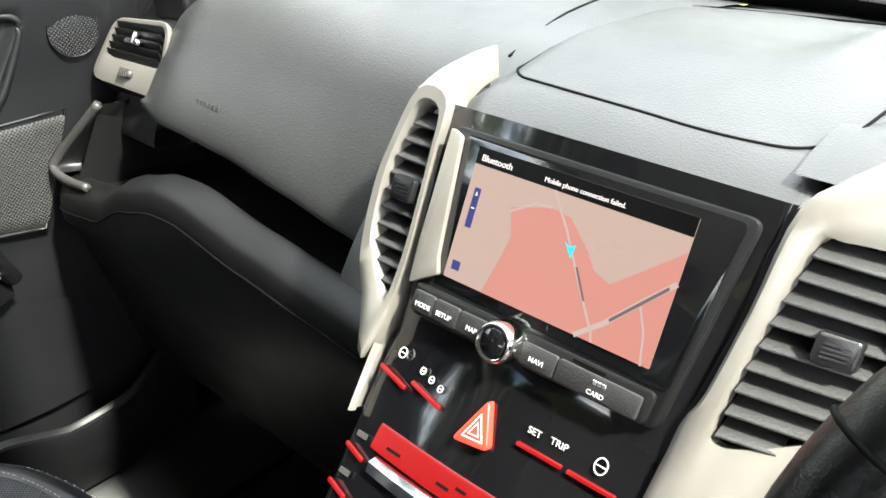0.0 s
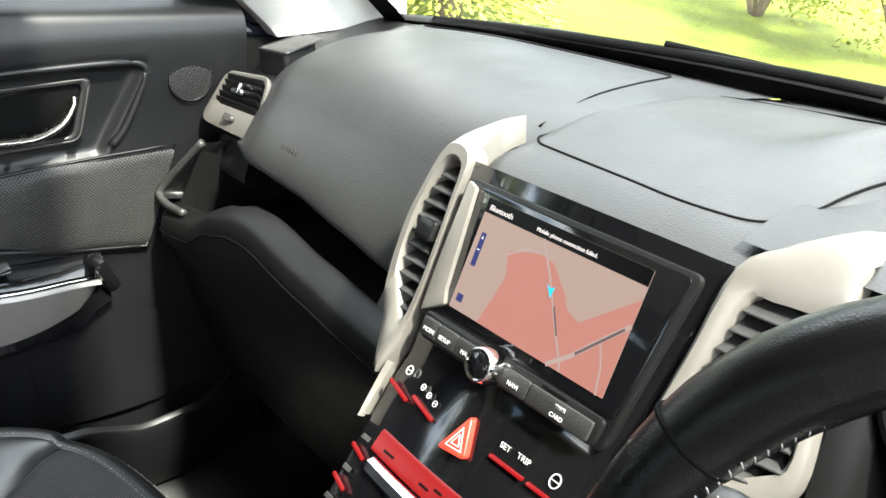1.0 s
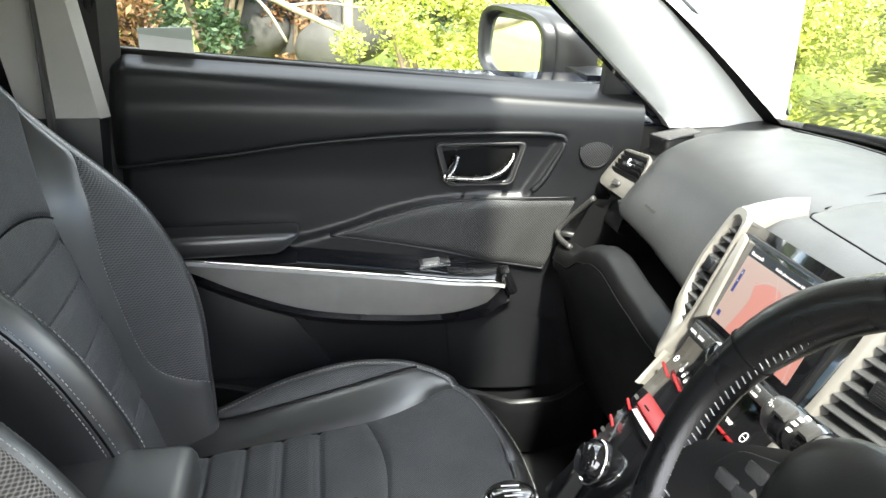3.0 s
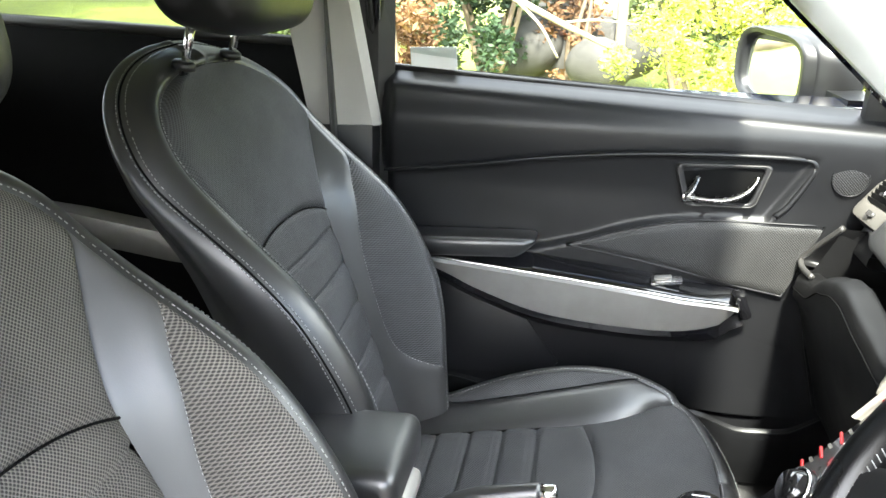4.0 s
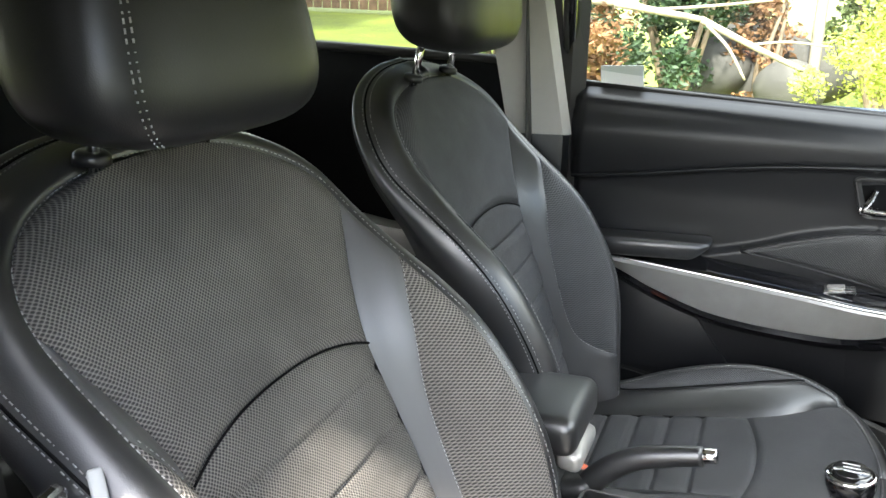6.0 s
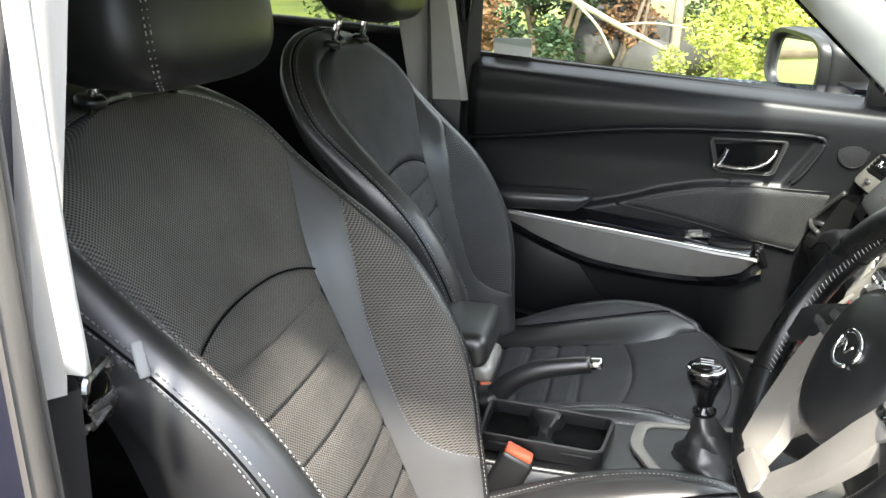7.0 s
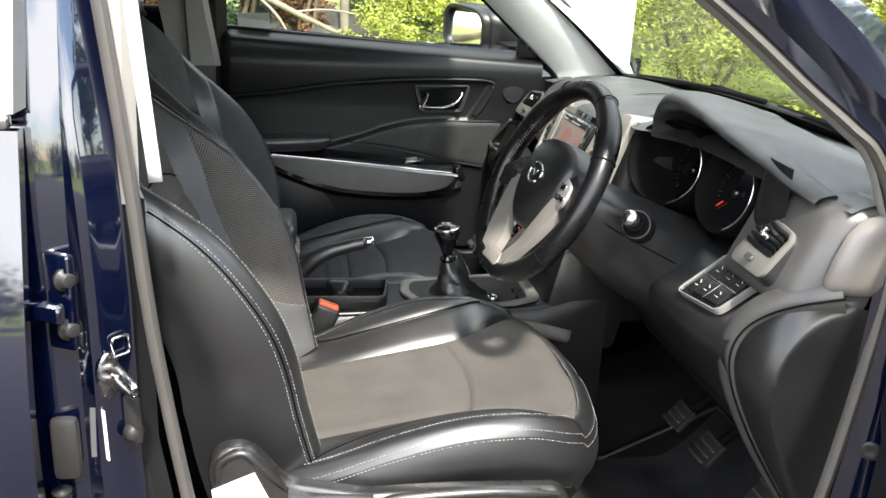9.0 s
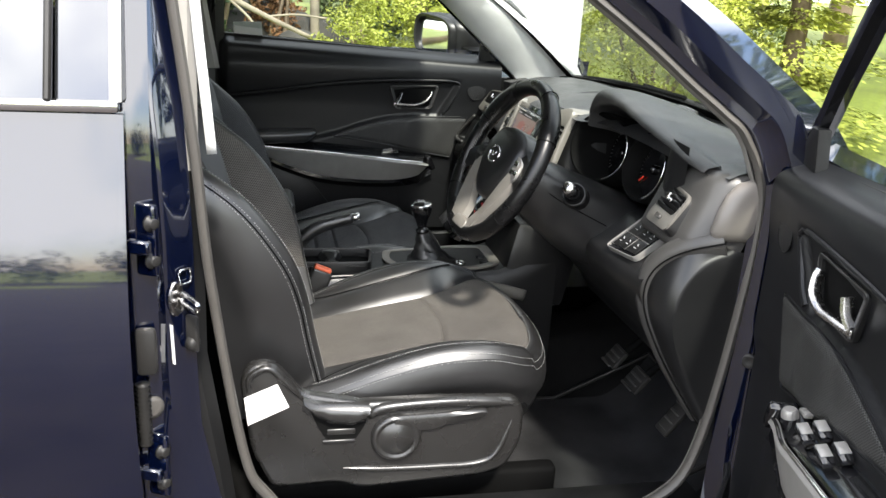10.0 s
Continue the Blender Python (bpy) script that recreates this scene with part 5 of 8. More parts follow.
def centre_vent(left, right, v0, v1, nf, tab_at, par, deep, m, tab_w, sp=sp):
    """Fins between two edges [(v, s)], sunk into the frame."""
    bm = B()
    vs_ = [v0 + (v1 - v0) * k / 20 for k in range(21)]
    loft(bm, [[sp(lerp(left, v) - 0.002, v, deep), sp(lerp(right, v) + 0.002, v, deep)] for v in vs_], False)
    duct = part("vent_duct", bm, M_MATT, par)
    for k in range(nf):
        v = v0 + (v1 - v0) * (k + 0.5) / nf
        a, b = lerp(left, v), lerp(right, v)
        h = 0.40 * (v1 - v0) / nf
        bm = B()
        slab(bm, [sp(a, v + h, deep + 0.001), sp(b, v + h, deep + 0.001), sp(b, v - h, 0.004), sp(a, v - h, 0.004)], SN * 0.0016 + SU * 0.0012, 0.0006, 1)
        part("fin", bm, m, duct)
    v = v0 + (v1 - v0) * tab_at
    c = 0.4 * lerp(left, v) + 0.6 * lerp(right, v)
    bm = B()
    w, hh = tab_w, 0.0085
    slab(bm, rounded([sp(c - w, v + hh, 0.002), sp(c + w, v + hh, 0.002), sp(c + w, v - hh, 0.002), sp(c - w, v - hh, 0.002)], 0.003), SN * 0.009, 0.002)
    for k in range(4):
        e = v + 0.0035 - 0.0024 * k
        slab(bm, [sp(c - w * 0.6, e, 0.0105), sp(c + w * 0.6, e, 0.0105), sp(c + w * 0.6, e - 0.001, 0.0105), sp(c - w * 0.6, e - 0.001, 0.0105)], SN * 0.0013)
    part("tab", bm, M_PLAST, duct)

centre_vent([(-0.028, -0.117), (-0.010, -0.133), (0.010, -0.1415), (0.040, -0.144), (0.068, -0.142), (0.101, -0.132)], [(-0.028, -0.115), (0.0, -0.112), (0.04, -0.1115), (0.075, -0.1125), (0.100, -0.1155)], -0.024, 0.098, 10, 0.56, bl, -0.010, M_DASH, 0.010)
# right frame
bm = B()
ro = spline([V(*p, 0) for p in [(0.123, 0.108), (0.150, 0.130), (0.177, 0.141), (0.194, 0.134), (0.1985, 0.104), (0.204, 0.050), (0.2105, 0.004), (0.190, -0.030), (0.150, -0.075), (0.118, -0.200), (0.096, -0.200), (0.100, -0.040), (0.109, 0.000), (0.116, 0.050)]], 4, True)
ri = spline([V(*p, 0) for p in [(0.138, 0.093), (0.152, 0.097), (0.172, 0.0985), (0.185, 0.0985), (0.1905, 0.092), (0.1950, 0.050), (0.1985, 0.014), (0.185, 0.001), (0.160, -0.012), (0.138, -0.021), (0.124, -0.0235), (0.119, -0.016), (0.122, 0.012), (0.129, 0.052)]], 4, True)
ring(bm, [rp(p.x, p.y, -0.008) for p in ro], [rp(p.x, p.y, -0.008) for p in ri], SN * 0.014)
rf = part("frame_right", bm, M_SILVER, stack, "satin silver frame round the centre vent", smooth=50)
bm = B()
tp = [rp(s_, v_, 0.003) for s_, v_ in ((0.121, 0.106), (0.135, 0.119), (0.150, 0.130), (0.165, 0.138), (0.177, 0.141), (0.188, 0.138), (0.195, 0.131))]
loft(bm, [tp, [p + V(0, 0.008, 0.001) for p in tp], [p + V(0, 0.05, -0.004) for p in tp], [p + V(0, 0.09, -0.018) for p in tp]], False)
bmesh.ops.recalc_face_normals(bm, faces=bm.faces[:])
part("frame_top", bm, M_SILVER, rf)
bm = B()
loft(bm, [[rp(p.x, p.y, -0.008) for p in ro], [rp(p.x, p.y, -0.045) for p in ro]], True, False)
part("frame_skirt", bm, M_PLAST, rf)
# black wall between the vent's frame and the dials
bm = B()
rows = []
for k in range(13):
    v = -0.02 + 0.135 * k / 12
    a = rp(0.2125 - 0.12 * v, v, -0.006)
    rows.append([a, a + V(0.010, 0.004, 0), V(a.x + 0.020, a.y + 0.016, a.z), V(a.x + 0.026, 0.150, a.z)])
loft(bm, rows, False)
bmesh.ops.recalc_face_normals(bm, faces=bm.faces[:])
part("dial_wall", bm, M_GLOVE, rf, "black wall beside the dials", smooth=60)
centre_vent([(-0.022, 0.126), (-0.016, 0.121), (0.012, 0.123), (0.052, 0.129), (0.094, 0.138)], [(-0.022, 0.138), (-0.012, 0.160), (0.001, 0.185), (0.013, 0.199), (0.05, 0.1955), (0.099, 0.187)], -0.020, 0.097, 9, 0.55, rf, -0.014, M_DASH, 0.013, rp)

# lower controls
for a, b in ((-0.099, -0.073), (-0.070, -0.042), (0.017, 0.049), (0.053, 0.085)):
    bm = B()
    splate(bm, [(a, -0.0685), (b, -0.0735 if a < 0 else -0.0685), (b, -0.0755 if a < 0 else -0.0705), (a, -0.0705)], 0.002, 0.0045, 0.0006, 0.0004)
    part("red_bar", bm, M_RED, stack, "red lit bar under a key")
bm = B()
splate(bm, [(-0.010, -0.056), (0.004, -0.080), (-0.023, -0.083)], 0.002, 0.008, 0.004, 0.0015)
hz = part("hazard_button", bm, M_REDBTN, stack, "red triangular hazard button")
for r0, r1 in ((0.0092, 0.0080), (0.0048, 0.0038)):
    bm = B()
    c = V(-0.0095, -0.0735, 0)
    tri = [V(math.cos(a), math.sin(a), 0) for a in (radians(95), radians(215), radians(335))]
    ring(bm, [sp(c.x + r0 * t.x, c.y + r0 * t.y, 0.0080) for t in tri], [sp(c.x + r1 * t.x, c.y + r1 * t.y, 0.0080) for t in tri], SN * 0.0005)
    part("triangle_mark", bm, M_WHITE, hz)
words("lettering", "SET", 0.0062, sp(0.020, -0.0625, 0.0018), SX, SU, M_WHITE, stack, 0.0012)
words("lettering", "TRIP", 0.0062, sp(0.036, -0.0620, 0.0018), SX, SU, M_WHITE, stack, 0.0012)
def ring_mark(s, v, r):
    bm = B()
    tube(bm, [sp(s + r * math.cos(a), v + r * math.sin(a), 0.003) for a in [k * math.pi / 8 for k in range(16)]], 0.0005, 5, True)
    tube(bm, [sp(s - r, v, 0.003), sp(s + r, v, 0.003)], 0.0004, 5)
    part("key_symbol", bm, M_WHITE, stack)
ring_mark(0.070, -0.060, 0.0040)
ring_mark(-0.087, -0.058, 0.0030)
for k in range(3):
    ring_mark(-0.066 + 0.009 * k, -0.0615 - 0.002 * k, 0.0019)
# climate strip: red display and chrome sweep, dials below
bm = B()
loft(bm, [[sp(s, -0.0955 - 0.003 * math.cos(s * 14), 0.002), sp(s, -0.0970 - 0.003 * math.cos(s * 14), 0.0035), sp(s, -0.1085 - 0.004 * math.cos(s * 14), 0.0040), sp(s, -0.1100 - 0.004 * math.cos(s * 14), 0.002)] for s in [-0.077 + 0.154 * k / 16 for k in range(17)]], False)
bmesh.ops.recalc_face_normals(bm, faces=bm.faces[:])
cd = part("climate_display", bm, M_RED, stack, "red lit climate display strip")
for s0, w, dv in ((-0.064, 0.012, -0.002), (-0.020, 0.010, -0.004), (-0.006, 0.008, 0.002), (0.006, 0.014, 0.0)):
    bm = B()
    splate(bm, [(s0, -0.1045 + 0.5 * dv), (s0 + w, -0.1045 + 0.5 * dv), (s0 + w, -0.106 + 0.5 * dv), (s0, -0.106 + 0.5 * dv)], 0.0042, 0.0048, 0.0003, 0.0)
    part("display_mark", bm, M_MATT, cd)
bm = B()
loft(bm, [[sp(s, -0.1115 - 0.004 * math.cos(s * 14), 0.002), sp(s, -0.1135 - 0.005 * math.cos(s * 14), 0.008), sp(s, -0.1190 - 0.006 * math.cos(s * 14), 0.006)] for s in [-0.070 + 0.140 * k / 16 for k in range(17)]], False)
bmesh.ops.recalc_face_normals(bm, faces=bm.faces[:])
part("chrome_sweep", bm, M_CHROME, stack)
for v in (-0.115, -0.137, -0.158):
    for s0 in (-0.096, 0.076):
        bm = B()
        splate(bm, [(s0, v), (s0 + 0.018, v - 0.004), (s0 + 0.018, v - 0.006), (s0, v - 0.002)], 0.002, 0.0042, 0.0005, 0.0003)
        part("red_bar", bm, M_RED, stack)
        bm = B()
        splate(bm, [(s0 + 0.004, v + 0.008), (s0 + 0.013, v + 0.008), (s0 + 0.013, v + 0.005), (s0 + 0.004, v + 0.005)], 0.002, 0.0028, 0.0003, 0.0)
        part("key_symbol", bm, M_GREY, stack)
for s0 in (-0.050, 0.050):
    bm = B()
    lathe(bm, sp(s0, -0.172, 0.0), SN, [(0, 0.026), (0.008, 0.0255), (0.010, 0.022), (0.018, 0.019), (0.022, 0.017), (0.022, 0.0)], 32)
    dl = part("climate_dial", bm, M_GLOSS, stack)
    bm = B()
    lathe(bm, sp(s0, -0.172, 0.006), SN, [(0, 0.0268), (0.004, 0.0268), (0.005, 0.0245), (0.003, 0.0240)], 32)
    part("dial_ring", bm, M_CHROME, dl)
bm = B()
rbox(bm, (0, 0.06, 0.72), (0.22, 0.18, 0.20), 0.02, 2, (-12, 0, 0))
part("stack_base", bm, M_PLAST, stack)

# ---- front doors: lining, armrest, handle, grille, switches ----
INS = [(-0.745, 1.004), (-0.68, 1.012), (-0.566, 1.028), (-0.439, 1.049), (-0.304, 1.064), (-0.186, 1.071), (-0.051, 1.074), (0.0, 1.071)]
GTOP = [(-0.745, 0.80), (-0.40, 0.893), (-0.30, 0.928), (-0.197, 0.951), (-0.05, 0.960), (0.14, 0.962)]
def dense(line):
    """The same line with many more points, so that it bends evenly."""
    return [(p.x, p.y) for p in spline([V(a, b, 0) for a, b in line], 8)]
INS, GTOP = dense(INS), dense(GTOP)
def door_x(y, z):
    """The inner face of the closed far door."""
    x = -0.700
    x -= 0.050 * smooth01(1.135, 1.172, z + 0.045 * (y + 0.3)) ** 1.5
    front = smooth01(0.006, -0.007, y - 0.006 + 0.58 * (1.066 - z))
    ins = smooth01(0.004, -0.008, z - lerp(INS, y)) * smooth01(-0.006, 0.004, z - lerp(GTOP, y)) * front
    x -= 0.011 * ins
    x -= 0.010 * smooth01(0.86, 0.80, z)
    x += 0.012 * smooth01(0.98, 1.10, z) * smooth01(1.15, 1.10, z)
    return x

def front_door(tf, lab, grp, far):
    d = thing("front_door", lab, "car door", (-0.78, -0.3, 0.4) if far else (1.2, 0.05, 0.4), grp)
    def P(name, bm, m, par=None, label="", smooth=40):
        return part(name, bm, m, par or d, label, smooth, tf)
    bm = B()
    def pn(u, v):
        y = -0.748 + 0.893 * u
        z = 0.43 + (0.742 - 0.045 * (u - 0.5)) * v
        return V(door_x(y, z) - 0.02 * smooth01(0.97, 1, 1 - u) , y, z)
    grid(bm, pn, 150, 110)
    bmesh.ops.recalc_face_normals(bm, faces=bm.faces[:])
    for f in bm.faces:
        if f.normal.x < 0:
            f.normal_flip()
    P("lining", bm, M_DOOR, label="black moulded door lining", smooth=50)
    # outer shell
    bm = B()
    sec = [(-0.752, 1.155), (-0.80, 1.165), (-0.845, 1.14), (-0.885, 1.0), (-0.895, 0.8), (-0.885, 0.55), (-0.85, 0.42), (-0.76, 0.42), (-0.735, 0.44), (-0.735, 1.08)]
    loft(bm, [[V(x, y, z) for x, z in sec] for y in (-0.775, -0.5, -0.2, 0.10, 0.26)])
    bmesh.ops.recalc_face_normals(bm, faces=bm.faces[:])
    P("outer_shell", bm, M_PAINT)
    bm = B()
    rbox(bm, (-0.728, 0.202, 0.775), (0.010, 0.118, 0.62), 0.004)
    P("front_edge", bm, M_MATT)
    # window: waist seal, frame, pane
    bm = B()
    tube(bm, [(-0.748, -0.76, 1.186), (-0.748, -0.35, 1.163), (-0.748, 0.08, 1.140)], 0.009, 8)
    P("waist_seal", bm, M_RUBBER)
    bm = B()
    tube(bm, spline([(-0.752, 0.215, 1.125), (-0.742, 0.12, 1.205), (-0.712, -0.02, 1.32), (-0.678, -0.20, 1.435), (-0.668, -0.45, 1.475), (-0.672, -0.70, 1.470)], 6) + [V(-0.70, -0.765, 1.38), V(-0.745, -0.765, 1.18)], 0.018, 8)
    P("window_frame", bm, M_GLOSS)
    bm = B()
    slab(bm, [V(-0.757, 0.205, 1.125), V(-0.742, 0.075, 1.135), V(-0.735, 0.075, 1.205), V(-0.738, 0.11, 1.205)], V(0.02, 0, 0), 0.004)
    P("mirror_gusset", bm, M_PLAST)
    bm = B()
    pts = [((-0.752, -0.755, 1.17), (-0.70, -0.76, 1.37)), ((-0.752, -0.6, 1.165), (-0.672, -0.68, 1.47)), ((-0.752, -0.3, 1.155), (-0.672, -0.32, 1.46)), ((-0.752, -0.1, 1.145), (-0.70, -0.1, 1.37)), ((-0.752, 0.075, 1.135), (-0.738, 0.075, 1.21))]
    loft(bm, [[V(*a).lerp(V(*b), k / 5) for k in range(6)] for a, b in pts], False)
    pane = P("pane", bm, M_GLASS)
    # moulding round the insert
    bm = B()
    ln = [V(door_x(y, lerp(INS, y)) + 0.003, y, lerp(INS, y)) for y in [-0.74 + 0.715 * k / 40 for k in range(41)]]
    ln += spline([V(-0.696, -0.012, 1.072), V(-0.695, 0.003, 1.068), V(-0.695, 0.008, 1.056), V(-0.697, -0.006, 1.024), V(-0.698, -0.026, 0.988), V(-0.700, -0.044, 0.968)], 4)
    tube(bm, ln, 0.0052, 8, scale=lambda t: 0.55 + 0.55 * t)
    P("insert_moulding", bm, M_DOOR)
    # handle
    HB = [V(-0.707, -0.222, 1.052), V(-0.704, -0.057, 1.058), V(-0.705, -0.078, 0.980), V(-0.708, -0.200, 0.976)]
    bm = B()
    ring(bm, rounded(HB, 0.014, 5), rounded([p + V(0, 0, 0) for p in shrink(HB, 0.014)], 0.010, 5), V(0.008, 0, 0))
    bz = P("handle_bezel", bm, M_PLAST)
    bm = B()
    tube(bm, [p + V(0.007, 0, 0) for p in rounded(shrink(HB, 0.004), 0.012, 5)], 0.0016, 6, True)
    P("bezel_bead", bm, M_GREY, bz)
    # shallow floor of the cup, with the hollow's shade in its near-black
    bm = B()
    slab(bm, rounded(shrink(HB, 0.010), 0.012, 5), V(0.0015, 0, 0))
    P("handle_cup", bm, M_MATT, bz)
    bm = B()
    sweep(bm, spline([(-0.700, -0.198, 0.993), (-0.692, -0.17, 0.994), (-0.684, -0.135, 0.996), (-0.683, -0.105, 1.008), (-0.689, -0.088, 1.026), (-0.694, -0.084, 1.036)], 6), circle(0.0072, 10, 0.7, 1.25), False, (1, 0, 0), lambda t: 1.25 - 0.5 * t + 0.6 * max(0, t - 0.8))
    P("lever", bm, M_STEEL, bz, "chrome door lever")
    bm = B()
    sweep(bm, spline([(-0.699, -0.196, 0.998), (-0.694, -0.188, 1.012), (-0.692, -0.182, 1.034)], 5), circle(0.0065, 8, 0.8, 1.4), False, (1, 0, 0))
    rbox(bm, (-0.696, -0.190, 0.992), (0.006, 0.03, 0.014), 0.003)
    P("lock_tab", bm, M_STEEL, bz)
    # speaker grille and tweeter
    bm = B()
    go = spline([V(0, 0.040, 0.957), V(0, -0.10, 0.954), V(0, -0.197, 0.947), V(0, -0.30, 0.921), V(0, -0.397, 0.888)], 8)
    gb = spline([V(0, -0.012, 0.822), V(0, -0.10, 0.836), V(0, -0.20, 0.856), V(0, -0.30, 0.873), V(0, -0.397, 0.886)], 8)
    def gg(u, v):
        i = u * (len(go) - 1)
        k = min(int(i), len(go) - 2)
        a = go[k].lerp(go[k + 1], i - k)
        b = gb[k].lerp(gb[k + 1], i - k)
        p = a.lerp(b, v)
        dd = math.hypot(p.y + 0.115, (p.z - 0.893))
        e = min(v, 1 - v) * 2 * (a - b).length
        return V(-0.7035 + 0.006 * smooth01(0, 0.02, e) + 0.004 * smooth01(0.075, 0.055, dd), p.y, p.z)
    grid(bm, gg, 40, 14, lambda u, v: (gg(u, v).y, gg(u, v).z))
    for f in bm.faces:
        f.normal_update()
        if f.normal.x < 0:
            f.normal_flip()
    P("speaker_grille", bm, M_GRILLE, label="perforated grey speaker grille")
    bm = B()
    tube(bm, [V(-0.701, p.y, p.z) for p in go] + [V(-0.701, p.y, p.z) for p in gb[::-1]], 0.0022, 6, True)
    P("grille_rim", bm, M_DOOR)
    bm = B()
    c = V(-0.6925, 0.065, 1.045)
    def tw(u, v):
        a = 2 * math.pi * u
        return c + V(0.002 * (1 - v * v), 0.029 * v * math.cos(a), 0.029 * v * math.sin(a))
    grid(bm, tw, 28, 5, lambda u, v: (tw(u, v).y, tw(u, v).z))
    for f in bm.faces:
        f.normal_update()
        if f.normal.x < 0:
            f.normal_flip()
    P("tweeter_grille", bm, M_TWEET)
    bm = B()
    tube(bm, [c + V(0, 0.030 * math.cos(a), 0.030 * math.sin(a)) for a in [k * math.pi / 14 for k in range(28)]], 0.0009, 6, True)
    P("tweeter_rim", bm, M_DOOR)
    # armrest: pad, silver strip, gloss shelf, underside
    bm = B()
    rbox(bm, (-0.668, -0.585, 0.886), (0.075, 0.21, 0.038), 0.012, 3, (2.0, 0, 0))
    for v in bm.verts:
        k = smooth01(-0.53, -0.46, v.co.y)
        v.co.x -= 0.020 * k
        v.co.y += (v.co.z - 0.880) * 1.3 * k + 0.012 * k
    P("armrest_pad", bm, M_LEATHER, label="padded black leather armrest")
    STT = [(-0.70, 0.868), (-0.654, 0.863), (-0.40, 0.842), (-0.22, 0.825), (-0.088, 0.808)]
    STB = [(-0.70, 0.845), (-0.64, 0.838), (-0.55, 0.800), (-0.45, 0.768), (-0.35, 0.755), (-0.22, 0.752), (-0.12, 0.765), (-0.088, 0.797)]
    STT, STB = dense(STT), dense(STB)
    bm = B()
    loft(bm, [[V(-0.652 - 0.02 * smooth01(-0.2, -0.088, y), y, lerp(STT, y)), V(-0.645 - 0.02 * smooth01(-0.2, -0.088, y), y, lerp(STT, y) - 0.003), V(-0.642 - 0.02 * smooth01(-0.2, -0.088, y), y, lerp(STT, y) - 0.008),
               V(-0.648 - 0.02 * smooth01(-0.2, -0.088, y), y, lerp(STT, y) * 0.5 + lerp(STB, y) * 0.5), V(-0.658 - 0.02 * smooth01(-0.2, -0.088, y), y, lerp(STB, y))] for y in [-0.70 + 0.612 * k / 40 for k in range(41)]], False)
    bmesh.ops.recalc_face_normals(bm, faces=bm.faces[:])
    P("armrest_strip", bm, M_STRIP, label="satin silver strip along the armrest")
    # chrome bead added to paint a highlight along the strip's top edge
    bm = B()
    tube(bm, [V(-0.647 - 0.02 * smooth01(-0.2, -0.088, y), y, lerp(STT, y) - 0.0005) for y in [-0.70 + 0.612 * k / 30 for k in range(31)]], 0.0028, 8)
    P("strip_edge_highlight", bm, M_CHROME)
    bm = B()
    loft(bm, [[V(-0.655 - 0.02 * smooth01(-0.2, -0.088, y), y, lerp(STT, y) + 0.001), V(-0.660 - 0.02 * smooth01(-0.2, -0.088, y), y, lerp(STT, y) + 0.006), V(-0.690, y, lerp(STT, y) + 0.016), V(-0.712, y, lerp(STT, y) + 0.024)] for y in [-0.70 + 0.625 * k / 30 for k in range(31)]], False)
    bmesh.ops.recalc_face_normals(bm, faces=bm.faces[:])
    P("switch_shelf", bm, M_GLOSS, label="piano black shelf of the armrest")
    bm = B()
    loft(bm, [[V(-0.656 - 0.02 * smooth01(-0.2, -0.088, y), y, lerp(STB, y) + 0.001), V(-0.655 - 0.02 * smooth01(-0.2, -0.088, y), y, lerp(STB, y) - 0.010), V(-0.672, y, lerp(STB, y) - 0.026), V(-0.712, y, lerp(STB, y) - 0.030)] for y in [-0.70 + 0.625 * k / 30 for k in range(31)]], False)
    bmesh.ops.recalc_face_normals(bm, faces=bm.faces[:])
    P("armrest_underside", bm, M_GLOSS)
    bm = B()
    rbox(bm, (-0.682, -0.082, 0.808), (0.045, 0.02, 0.05), 0.008, 2, (25, 0, 10))
    P("armrest_end", bm, M_GLOSS)
    if far:
        bm = B()
        rbox(bm, (-0.676, -0.215, 0.8435), (0.022, 0.055, 0.008), 0.003, 2, (6, 12, 0))
        sw = P("window_switch", bm, M_CHROME, label="chrome window switch")
        bm = B()
        rbox(bm, (-0.674, -0.222, 0.849), (0.010, 0.03, 0.006), 0.002, 2, (10, 12, 0))
        P("rocker", bm, M_STRIP, sw)
    else:
        for j, (yy, xx) in enumerate([(-0.20, -0.668), (-0.20, -0.690), (-0.265, -0.668), (-0.265, -0.690)]):
            bm = B()
            rbox(bm, (xx, yy, 0.846 + (0.006 if xx < -0.68 else 0.0) - (yy + 0.2) * 0.1), (0.017, 0.034, 0.010), 0.003, 2, (12, 12, 0))
            wsw = P("window_switch", bm, M_GLOSS, label="black window switch with a silver cap")
            bm = B()
            rbox(bm, (xx, yy + 0.004, 0.8515 + (0.006 if xx < -0.68 else 0.0) - (yy + 0.2) * 0.1), (0.015, 0.022, 0.003), 0.001, 2, (12, 12, 0))
            P("cap", bm, M_STRIP, wsw)
        bm = B()
        lathe(bm, (-0.672, -0.135, 0.836), (0.2, 0, 1), [(0, 0.012), (0.008, 0.0115), (0.012, 0.009), (0.013, 0.0)], 20)
        P("mirror_switch", bm, M_STRIP)
        bm = B()
        rbox(bm, (-0.693, -0.135, 0.843), (0.014, 0.022, 0.008), 0.003)
        P("lock_switch", bm, M_STRIP)
    # lower pocket
    bm = B()
    PK = [(-0.62, 0.60), (-0.45, 0.615), (-0.25, 0.605), (-0.14, 0.595), (-0.06, 0.570), (0.02, 0.575), (0.12, 0.60)]
    rows = []
